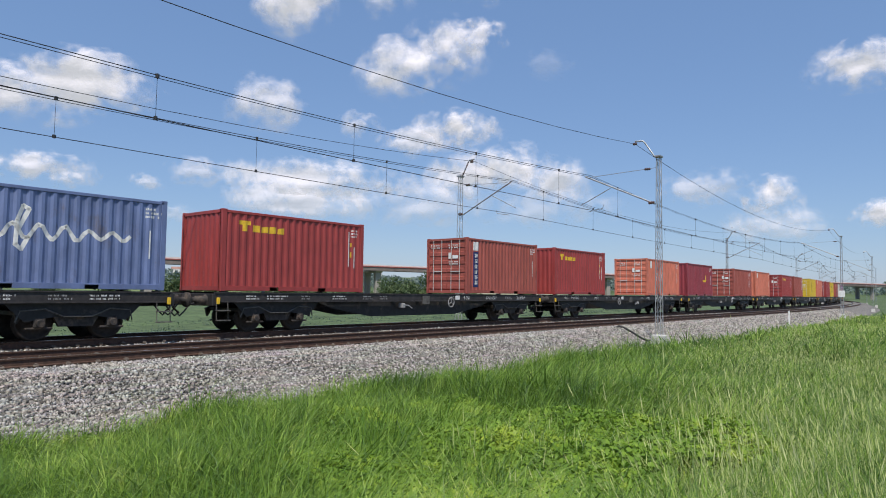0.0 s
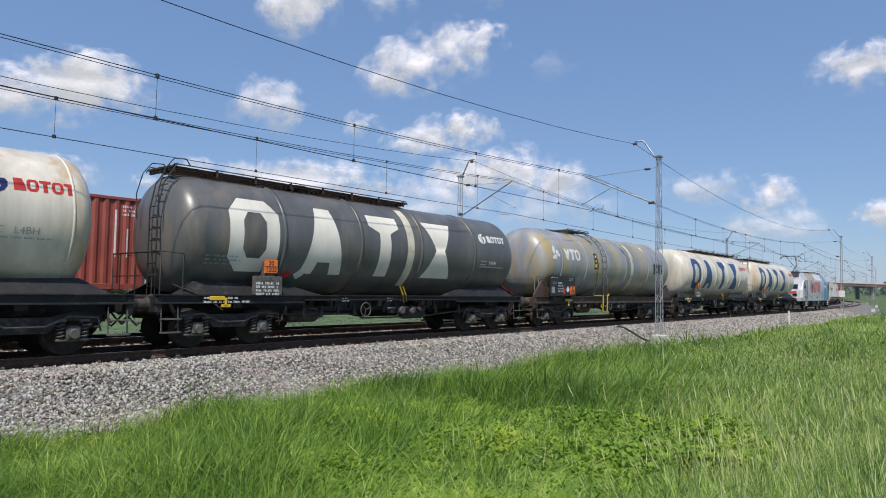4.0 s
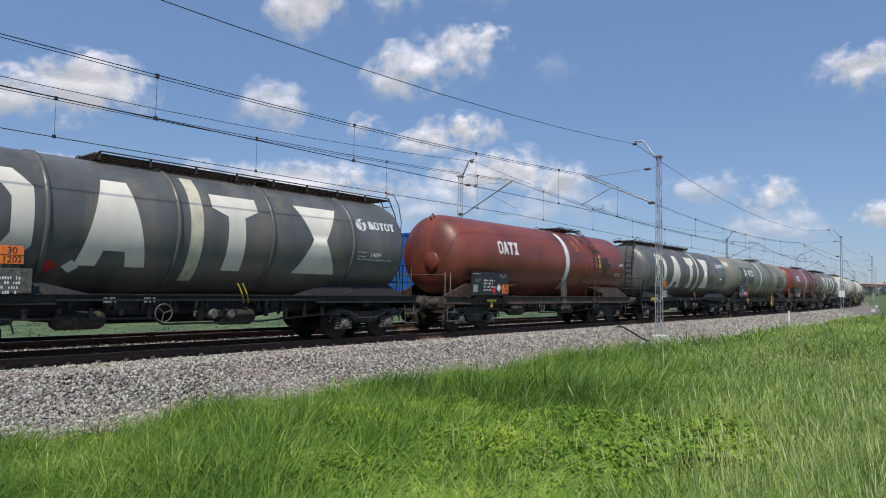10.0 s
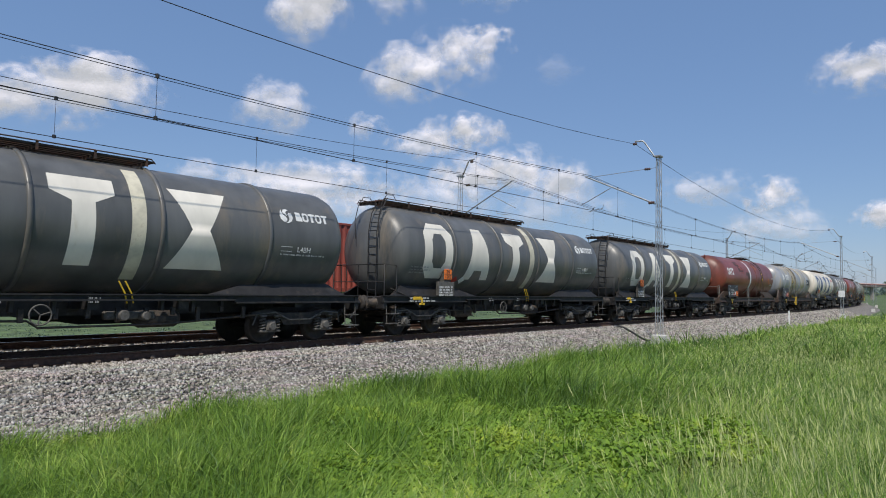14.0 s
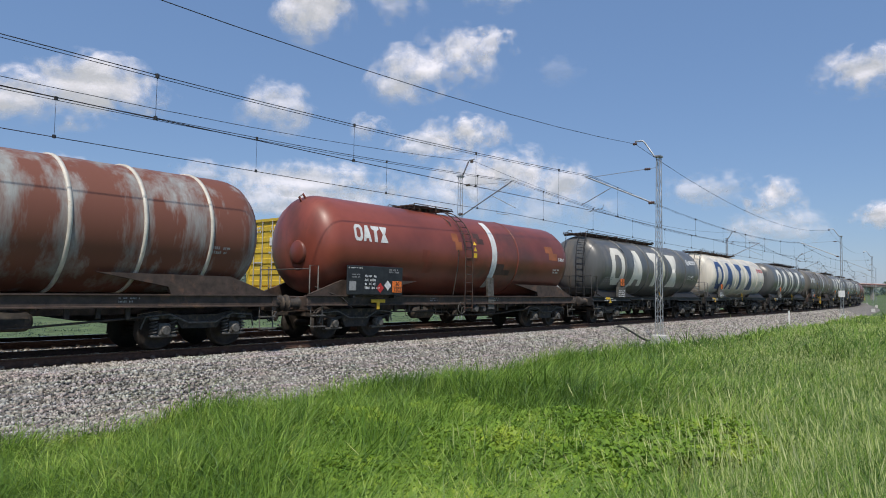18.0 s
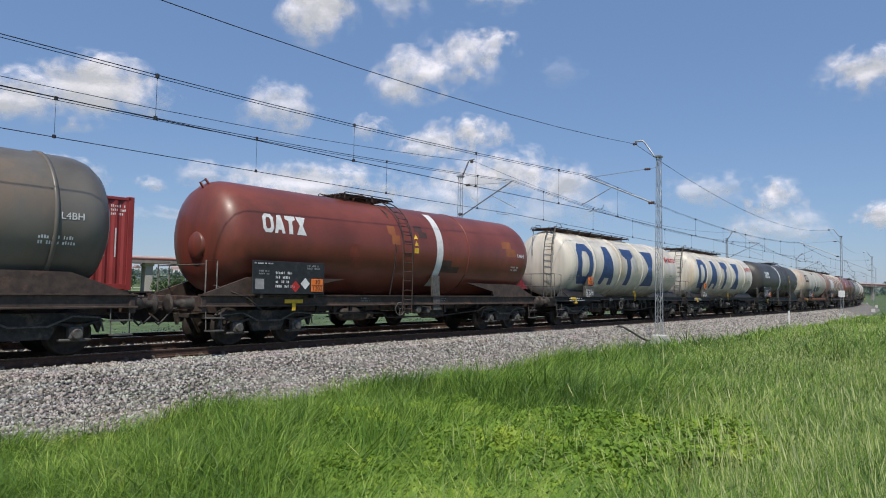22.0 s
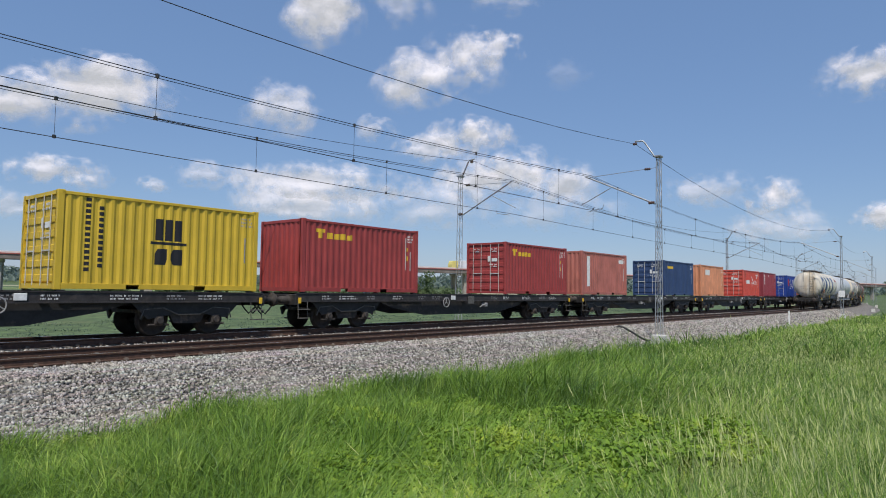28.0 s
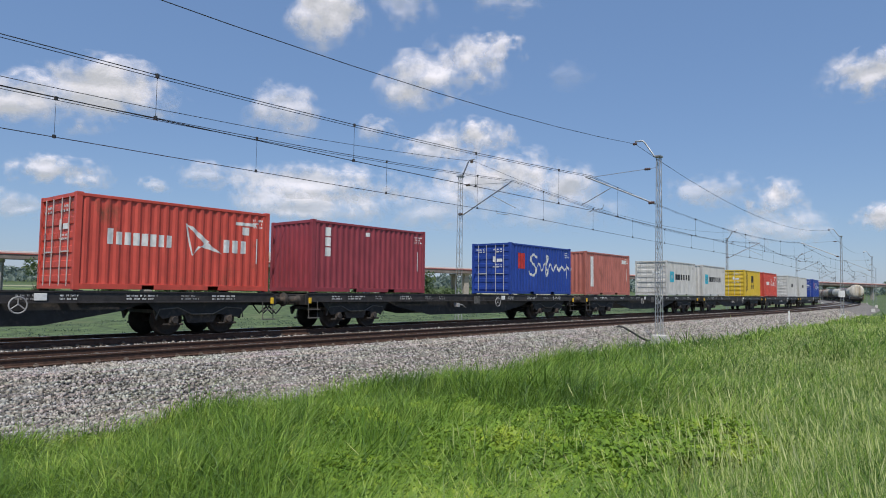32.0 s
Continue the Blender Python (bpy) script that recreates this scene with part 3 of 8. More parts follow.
    for yy in (-1,):
        rod = Shape().tube([(x0 - 1.45, 1.1 * yy, 0.5), (x0 - 1.36, 1.14 * yy, 0.78), (x0 - 0.8, 1.16 * yy, 0.82), (x0 - 0.35, 1.16 * yy, 0.62), (x0 + 0.35, 1.16 * yy, 0.62), (x0 + 0.8, 1.16 * yy, 0.82), (x0 + 1.36, 1.14 * yy, 0.78), (x0 + 1.45, 1.1 * yy, 0.5)], 0.022, 5)
        part("brake_rod", rod, bogie_grey, bo)
    return bo


def buffers(parent, half, frame_mat):
    """Headstocks, buffers, hooks and hoses at both ends."""
    for g in (-1, 1):
        hs = Shape().box(min(g * (half - 0.62), g * (half - 0.76)), max(g * (half - 0.62), g * (half - 0.76)), -1.3, 1.3, 0.86, 1.24, 0.02)
        hk = part("headstock", hs, frame_mat, parent)
        for y in (-0.875, 0.875):
            b = Shape().lathe([(g * (half - 0.62), 0.17), (g * (half - 0.58), 0.13), (g * (half - 0.3), 0.12), (g * (half - 0.29), 0.085), (g * (half - 0.06), 0.085),
                               (g * (half - 0.055), 0.22), (g * (half - 0.012), 0.235), (g * (half - 0.004), 0.1), (g * (half - 0.004), 0.0)], "x", (0, y, 1.05), 18)
            part("buffer", fix_normals(b.mesh("buffer", bogie_dark)), bogie_dark, parent, "round steel buffer with a worn head")
        c = Shape().box(min(g * (half - 0.65), g * (half - 0.1)), max(g * (half - 0.65), g * (half - 0.1)), -0.05, 0.05, 1.0, 1.1, 0.015)
        c.tube([(g * (half - 0.2), 0, 1.05), (g * (half - 0.05), 0, 0.8), (g * (half - 0.25), 0, 0.62)], 0.035, 6)
        part("coupling", c, bogie_dark, parent, "screw coupling on a hook")
        for y in (-0.36, 0.36):
            part("brake_hose", Shape().tube([(g * (half - 0.62), y, 0.95), (g * (half - 0.4), y, 0.9), (g * (half - 0.22), y, 0.68), (g * (half - 0.08), y, 0.55), (g * half * 0.999, y, 0.62)], 0.024, 6), plate_black, parent)


def end_steps(parent, x, y, mat=None, levels=(0.42, 0.72)):
    st = Shape()
    for d in (-0.2, 0.2):
        st.tube([(x + d, y, 1.0), (x + d, y * 1.03, levels[0])], 0.015, 5)
    for z in levels:
        st.box(x - 0.22, x + 0.22, min(y, y * 1.12), max(y, y * 1.12), z - 0.015, z + 0.015)
    part("step", st, mat or bogie_grey, parent, "shunter's steps under the frame")


# ---- tank wagons ----
TL = 16.1            # over the buffers
paints = {
    "white": material("tank_cream", (0.70, 0.65, 0.555), 0.42, 0, 0.16, 1.6, (1.0, 1, 0.13), spots=(0.50, 0.38, 0.23), spot_scale=1.1, spot_amount=0.5, coat=0.15),
    "dark": material("tank_dark", (0.118, 0.122, 0.122), 0.38, 0, 0.2, 1.3, (0.9, 1, 0.2), spots=(0.19, 0.165, 0.13), spot_scale=0.8, spot_amount=0.52),
    "red": material("tank_oxide_red", (0.225, 0.056, 0.036), 0.42, 0, 0.25, 0.8, (0.5, 1, 0.4), spots=(0.105, 0.04, 0.028), spot_scale=0.5, spot_amount=0.5, coat=0.1),
    "vtg_grey": material("tank_blue_grey", (0.31, 0.33, 0.36), 0.38, 0, 0.26, 1.0, (1.2, 1, 0.2), spots=(0.40, 0.31, 0.15), spot_scale=0.8, spot_amount=0.64, coat=0.15),
    "vtg_green": material("tank_green_grey", (0.205, 0.205, 0.165), 0.4, 0, 0.2, 1.0, (0.6, 1, 0.3), spots=(0.36, 0.295, 0.21), spot_scale=0.6, spot_amount=0.5),
    "vtg_dark": material("tank_brown_grey", (0.155, 0.142, 0.122), 0.42, 0, 0.22, 1.0, (0.6, 1, 0.3), spots=(0.22, 0.16, 0.11), spot_scale=0.6, spot_amount=0.46),
    "vtg_pale": material("tank_pale_grey", (0.42, 0.42, 0.40), 0.5, 0, 0.15, 1.0, (0.8, 1, 0.3), spots=(0.42, 0.25, 0.15), spot_scale=0.5, spot_amount=0.4),
    "rusty": material("tank_rusty", (0.36, 0.37, 0.355), 0.6, 0, 0.2, 1.0, (1.4, 1, 0.25), spots=(0.18, 0.065, 0.04), spot_scale=0.7, spot_amount=0.92),
    "orange": material("tank_grey_orange", (0.5, 0.475, 0.40), 0.5, 0, 0.15, 1.0, (0.7, 1, 0.4), spots=(0.42, 0.2, 0.11), spot_scale=0.45, spot_amount=0.52),
    "black": material("tank_black", (0.058, 0.056, 0.052), 0.48, 0, 0.2, 1.0, (0.6, 1, 0.3), spots=(0.07, 0.057, 0.045), spot_scale=0.6, spot_amount=0.45),
    "grey": material("tank_light_grey", (0.54, 0.56, 0.58), 0.42, 0, 0.12, 1.0, (0.6, 1, 0.3), spots=(0.42, 0.43, 0.43), spot_scale=0.5, spot_amount=0.4, coat=0.1),
}
grey_frame = material("grey_frame", (0.3, 0.3, 0.3), 0.6, 0, 0.2, 5, spots=(0.16, 0.14, 0.12), spot_amount=0.4)
ring_white = material("ring_white", (0.66, 0.62, 0.54), 0.5, 0, 0.15, 3, spots=(0.36, 0.24, 0.14), spot_amount=0.35)
walk_brown = material("walkway_brown", (0.06, 0.042, 0.034), 0.8, 0, 0.3, 8, spots=RUST, spot_amount=0.5)
patch_brown = material("patch_brown", (0.075, 0.038, 0.03), 0.6, 0, 0.25, 2)
patch_red = material("patch_red", (0.24, 0.05, 0.03), 0.5, 0, 0.2, 2)
patch_orange = material("patch_orange", (0.33, 0.11, 0.04), 0.55, 0, 0.2, 2)
patch_green = material("patch_green", (0.085, 0.105, 0.09), 0.55, 0, 0.2, 2)
pale_field = material("pale_field", (0.64, 0.65, 0.66), 0.45, 0, 0.08, 1.0)
band_cream = material("band_cream", (0.62, 0.58, 0.45), 0.5, 0, 0.15, 3, spots=(0.4, 0.34, 0.24), spot_amount=0.3)
cream_mark = material("cream_mark", (0.78, 0.745, 0.66), 0.5, 0, 0.1, 1.2, (1, 1, 0.4), spots=(0.6, 0.52, 0.38), spot_scale=1.0, spot_amount=0.3)
ZC, RR = 2.77, 1.475
ARC = [k * 0.16 for k in range(-14, 15)]


def on_barrel(r=RR, eps=0.006):
    """Lays (along, height along the skin from the waist) on the near side of the barrel."""
    return lambda u, w: (u, -(r + eps) * math.cos(w / r), ZC + (r + eps) * math.sin(w / r))


def barrel_shape(half, r=RR, sides=56, dome=0.5):
    c = half - dome
    prof = [(-half, 0.0), (-half + 0.03 * dome, r * 0.35), (-half + 0.14 * dome, r * 0.62), (-half + 0.32 * dome, r * 0.83), (-half + 0.55 * dome, r * 0.945), (-half + 0.8 * dome, r * 0.99),
            (-c, r)]
    prof += [(-c + 2 * c * k / 8, r) for k in range(1, 8)]
    prof += [(-x, rr) for x, rr in prof[6::-1]]
    return Shape().lathe(prof, "x", (0, 0, ZC), sides)


def ring_part(parent, x, mat, width=0.09, r=RR, proud=0.035):
    sh = Shape().lathe([(x - width / 2, r - 0.01), (x - width / 2, r + proud), (x + width / 2, r + proud), (x + width / 2, r - 0.01)], "x", (0, 0, ZC), 56)
    part("stiffening_ring", sh, mat, parent)


def band_part(parent, x, mat, width=0.26, low=-1.35, high=1.5, label="painted band round the barrel"):
    decal("band", [rect(x - width / 2, x + width / 2, low, high)], on_barrel(eps=0.008), ((), ARC), mat, parent, label)


def ladder_curved(parent, x, mat, width=0.42, low=0.75):
    """A ladder that follows the barrel's flank from the walkway down to the frame."""
    sh = Shape()
    path_ = [(-(RR + 0.12) * math.cos(a), ZC + (RR + 0.12) * math.sin(a)) for a in np.linspace(1.35, 0.0, 10)] + [(-(RR + 0.12), 2.0), (-(RR + 0.1), low)]
    for d in (-width / 2, width / 2):
        sh.tube([(x + d, y, z) for y, z in path_], 0.02, 5)
    acc = 0.0
    for (ya, za), (yb, zb) in zip(path_[:-1], path_[1:]):
        l = math.hypot(yb - ya, zb - za)
        while acc < l:
            t = acc / l
            sh.tube([(x - width / 2, ya + (yb - ya) * t, za + (zb - za) * t), (x + width / 2, ya + (yb - ya) * t, za + (zb - za) * t)], 0.014, 4, False)
            acc += 0.29
        acc -= l
    part("ladder", sh, mat, parent, "side ladder over the barrel")


def walkway(parent, x0, x1, mat, rail=True):
    sh = Shape()
    z = ZC + RR + 0.1
    for y in (-0.5, -0.3, -0.1, 0.1, 0.3, 0.5):
        sh.box(x0, x1, y - 0.07, y + 0.07, z - 0.02, z + 0.02)
    for x in np.arange(x0 + 0.1, x1, 1.15):
        sh.box(x - 0.025, x + 0.025, -0.58, 0.58, z - 0.1, z - 0.02)
        sh.box(x - 0.025, x + 0.025, -0.6, -0.57, z - 0.12, z + 0.05)
    part("walkway", sh, mat, parent, "slatted roof walkway")
    if rail:
        rl = Shape().tube([(x0, -0.6, z - 0.04), (x0 + 0.1, -0.6, z + 0.06), (x1 - 0.1, -0.6, z + 0.06), (x1, -0.6, z - 0.04)], 0.016, 5)
        rl.tube([(x0, 0.6, z - 0.04), (x0 + 0.1, 0.6, z + 0.1), (x1 - 0.1, 0.6, z + 0.1), (x1, 0.6, z - 0.04)], 0.016, 5)
        part("walkway_rail", rl, mat, parent)
    d = Shape().cyl("z", ((x0 + x1) / 2, 0, 0), 0.32, ZC + RR - 0.06, ZC + RR + 0.2, 16, 0.03)
    part("manhole", d, mat, parent, "round filling dome lid")


def end_ladder(parent, g, mat, x=None):
    """Ladder, curved hand bows and brakeman's platform at one end."""
    x = g * 6.92 if x is None else x
    sh = Shape()
    for y in (-0.66, -0.28):
        sh.tube([(x, y, 1.25), (x, y, 3.3), (x - g * 0.12, y, 3.9), (x - g * 0.45, y, 4.42)], 0.018, 5)
    for k in range(11):
        z = 1.45 + k * 0.27
        dx = 0 if z < 3.3 else -g * (z - 3.3) * 0.36
        sh.tube([(x + dx, -0.66, z), (x + dx, -0.28, z)], 0.013, 4, False)
    part("end_ladder", sh, mat, parent, "ladder up the end dome")
    b = Shape()
    for y in (-0.78, 0.3):
        b.tube([(x + g * 0.03, y, 3.1), (x + g * 0.06, y, 3.7), (x - g * 0.08, y, 4.22), (x - g * 0.3, y, 4.5), (x - g * 0.6, y, 4.52), (x - g * 0.72, y, 4.36)], 0.014, 5)
    part("hand_bow", b, mat, parent, "bent hand rail at the ladder head")
    r = Shape()
    for y in (-1.18, 1.18):
        r.tube([(g * 6.75, y, 1.2), (g * 6.75, y, 2.22), (g * 7.3, y, 2.25), (g * 7.3, y, 1.2)], 0.018, 5)
    r.tube([(g * 7.3, -1.18, 2.25), (g * 7.3, 1.18, 2.25)], 0.018, 5)
    r.tube([(g * 7.3, -1.18, 1.7), (g * 7.3, 1.18, 1.7)], 0.014, 5)
    for y in (-0.8, 0.0, 0.8):
        r.tube([(g * 7.3, y, 1.2), (g * 7.3, y, 2.25)], 0.014, 5)
    part("platform_rail", r, mat, parent, "tubular railing of the end platform")
    part("platform", Shape().box(min(g * 6.7, g * 7.36), max(g * 6.7, g * 7.36), -1.25, 1.25, 1.2, 1.25, 0.01), mat, parent)


def hazard(parent, x, z, y, code):
    hp = part("hazard_plate", Shape().box(x - 0.2, x + 0.2, y - 0.02, y, z - 0.17, z + 0.17, 0.006), hazard_orange, parent, "orange hazard plate with two numbers")
    part("divider", Shape().box(x - 0.2, x + 0.2, y - 0.024, y - 0.02, z - 0.006, z + 0.006), plate_black, hp)
    for w, dz in ((code[0], 0.085), (code[1], -0.085)):
        ob = new("number", TEXT[w])
        ob.parent = hp
        ob.matrix_basis = Matrix.Translation((x, y - 0.023, z + dz)) @ pose(0, 0, 0, 90, 0, 0)


def number_board(parent, x0, x1, z0, z1, seed, code):
    y = -1.5
    bd = part("number_board", Shape().box(x0, x1, y - 0.02, y + 0.02, z0, z1, 0.01), plate_black, parent, "black lettering board")
    pl = side_plane(y - 0.024)
    w = x1 - x0
    decal("lettering", bars(x0 + w * 0.3, z1 - 0.26, w * 0.3, 4, 0.115, 0.068, seed), pl, ((), ()), white_mark, bd)
    decal("lettering", bars(x0 + w * 0.08, z1 - 0.24, w * 0.16, 2, 0.07, 0.04, seed + 1), pl, ((), ()), grey_mark, bd)
    decal("lettering", bars(x0 + w * 0.74, z1 - 0.06, w * 0.22, 2, 0.07, 0.05, seed + 2), pl, ((), ()), grey_mark, bd)
    decal("lettering", bars(x0 + 0.05, z1 - 0.05, w * 0.3, 1, 0.05, 0.035, seed + 3), pl, ((), ()), white_mark, bd)
    decal("label", diamond(x1 - 0.98, z0 + 0.2, 0.155), pl, ((), ()), red_mark, bd, "faded red diamond danger label")
    decal("label", diamond(x1 - 0.66, z0 + 0.28, 0.155), pl, ((), ()), white_mark, bd, "white diamond danger label")
    decal("label", [rect(x0 + 0.08, x0 + 0.34, z0 + 0.12, z0 + 0.38)], pl, ((), ()), grey_mark, bd, "grey square label")
    hazard(bd, x1 - 0.26, z0 + 0.24, y - 0.02, code)
    for x in (x0 + 0.3, x1 - 0.3):
        part("bracket", Shape().box(x - 0.04, x + 0.04, y, -1.2, z0 - 0.1, z0 + 0.1), black_frame, bd)


def underframe(parent, mat, seed, low=True, e=0.0):
    """Sills, saddles and brake gear below the barrel."""
    rnd = random.Random(seed)
    for y in (-1.18, 1.18):
        g = 1 if y > 0 else -1
        for x0, x1 in ((-7.45 - e, 7.45 + e),) if low else ((-7.45, -3.3), (-3.3, 3.3), (3.3, 7.45)):
            b = 0.98 if low else 1.13 if x0 == -3.3 else 1.06
            prof = [(y, b), (y + g * 0.16, b), (y + g * 0.16, b + 0.03), (y + g * 0.09, b + 0.04), (y + g * 0.09, 1.24), (y + g * 0.16, 1.25), (y + g * 0.16, 1.28), (y, 1.28)]
            part("side_sill", fix_normals(Shape().prism(prof, "x", x0, x1).mesh("side_sill", mat)), mat, parent)
    cs = Shape().box(-7.4 - e, 7.4 + e, -0.25, 0.25, 0.8, 1.2)
    for x in (-5.3 - e, 5.3 + e, -2.0, 2.0, 0):
        cs.box(x - 0.12, x + 0.12, -1.2, 1.2, 0.95, 1.22)
    tagged(part("centre_sill", cs, mat, parent), kind="stuff")
    gear = [("air_tank", -2.6 + rnd.uniform(-0.4, 0.4)), ("brake_cylinder", 1.4 + rnd.uniform(-0.4, 0.4))]
    for name, x in gear:
        part(name, Shape().lathe([(x - 0.55, 0.0), (x - 0.52, 0.14), (x - 0.42, 0.2), (x + 0.42, 0.2), (x + 0.52, 0.14), (x + 0.55, 0)], "x", (0, -0.8, 0.72), 16), bogie_dark, parent)
    pipe = Shape().tube([(-4.3, -1.1, 0.78), (-1.2, -1.1, 0.74), (-1.0, -1.1, 0.6), (1.6, -1.1, 0.6), (4.2, -1.1, 0.78)], 0.025, 5)
    for x in np.arange(-3.8, 3.9, 0.62):
        h = rnd.uniform(0.08, 0.34)
        pipe.box(x - 0.05, x + 0.05, -1.16, -1.08, 0.98 - h, 0.98, 0.01)
    part("brake_pipe", pipe, bogie_dark, parent)
    vx = 0.4 + rnd.uniform(-0.3, 0.3)
    v = Shape().cyl("y", (vx, 0, 0.82), 0.12, -1.3, -1.0, 12, 0.02).cyl("y", (vx + 0.5, 0, 0.8), 0.1, -1.28, -0.95, 12, 0.02)
    v.box(vx - 0.3, vx + 0.8, -1.05, -0.85, 0.72, 0.9, 0.03)
    part("outlet_valve", v, bogie_grey, parent, "grimy discharge valves")
    wx = -0.9 + rnd.uniform(-0.3, 0.3)
    hw = Shape()
    ring = [(wx + 0.2 * math.cos(a), -1.33, 0.86 + 0.2 * math.sin(a)) for a in np.linspace(0, 2 * math.pi, 19)]
    hw.tube(ring, 0.017, 5, False)
    for a in (0.3, 2.4, 4.5):
        hw.tube([(wx, -1.33, 0.86), (wx + 0.2 * math.cos(a), -1.33, 0.86 + 0.2 * math.sin(a))], 0.013, 4)
    part("handbrake_wheel", hw, bogie_grey, parent, "spoked hand brake wheel")
    for k in range(2):
        x = rnd.uniform(-3.6, 3.4)
        decal("lettering", bars(x, 1.21, rnd.uniform(0.25, 0.5), 2, 0.075, 0.04, seed + 40 + k), side_plane(-1.275 if low else -1.345), ((), ()), grey_mark, parent)


def big_marks(parent, mat, places):
    """Four large plain painted shapes along the flank."""
    skin, h = on_barrel(), 0.98
    for u, a, shape, lab in zip(places, (0.73, 0.74, 0.64, 0.74), (ring8, wedge, upright, hourglass), ("eight-sided ring", "notched wedge", "flared post", "hourglass shape")):
        decal("painted_mark", shape(u, a, h), skin, ((), ARC), mat, parent, "large painted " + lab)


def skin_text(parent, body, u, w, size_key, r=RR):
    """Painted writing lying on the barrel's flank."""
    a = w / r
    ob = new("lettering", TEXT[size_key])
    ob.parent = parent
    ob.matrix_basis = Matrix.Translation((u, -(r + 0.006) * math.cos(a), ZC + (r + 0.006) * math.sin(a))) @ pose(0, 0, 0, 90 - math.degrees(a), 0, 0)
    return tagged(ob, body)


def skirt(parent, mat):
    """The dark saddle plates between barrel and sills."""
    sh = Shape()
    for y in (-1, 1):
        for g in (-1, 1):
            out = [(g * 2.6, 1.27), (g * 7.0, 1.27), (g * 6.75, 1.4), (g * 6.4, 1.6), (g * 3.6, 1.52), (g * 2.9, 1.34)]
            part("saddle", fix_normals(Shape().add([(a, y * (1.22 - (b - 1.27) * 0.6), b) for a, b in out] + [(a, y * (1.12 - (b - 1.27) * 0.6), b) for a, b in out],
                 [tuple(range(6)), tuple(range(11, 5, -1))] + [(k, (k + 1) % 6, 6 + (k + 1) % 6, 6 + k) for k in range(6)]).mesh("saddle", mat)), mat, parent, "dark saddle plate")
    for x in np.arange(-3.0, 3.1, 0.75):
        sh.box(x - 0.04, x + 0.04, -1.2, -1.05, 1.0 - 0.18 * (x * 7 % 1), 1.2, 0.01)
    tagged(part("hanger", sh, mat, parent), kind="stuff")


def saddle_ends(parent, mat, e=0.0, small=False):
    """Wedge-shaped support plates over the bogies."""
    for g in (-1, 1):
        for y in (-1.22, 1.12):
            out = [(g * (a + e), b) for a, b in (((5.5, 1.34), (6.2, 1.6), (6.75, 1.95), (7.35, 1.34), (7.35, 1.22), (5.5, 1.22)) if small else ((2.9, 1.74), (6.1, 1.72), (7.3, 1.3), (7.3, 1.22), (4.6, 1.22), (4.5, 1.45)))]
            part("support_plate", Shape().prism(out, "y", y, y + 0.1), mat, parent)


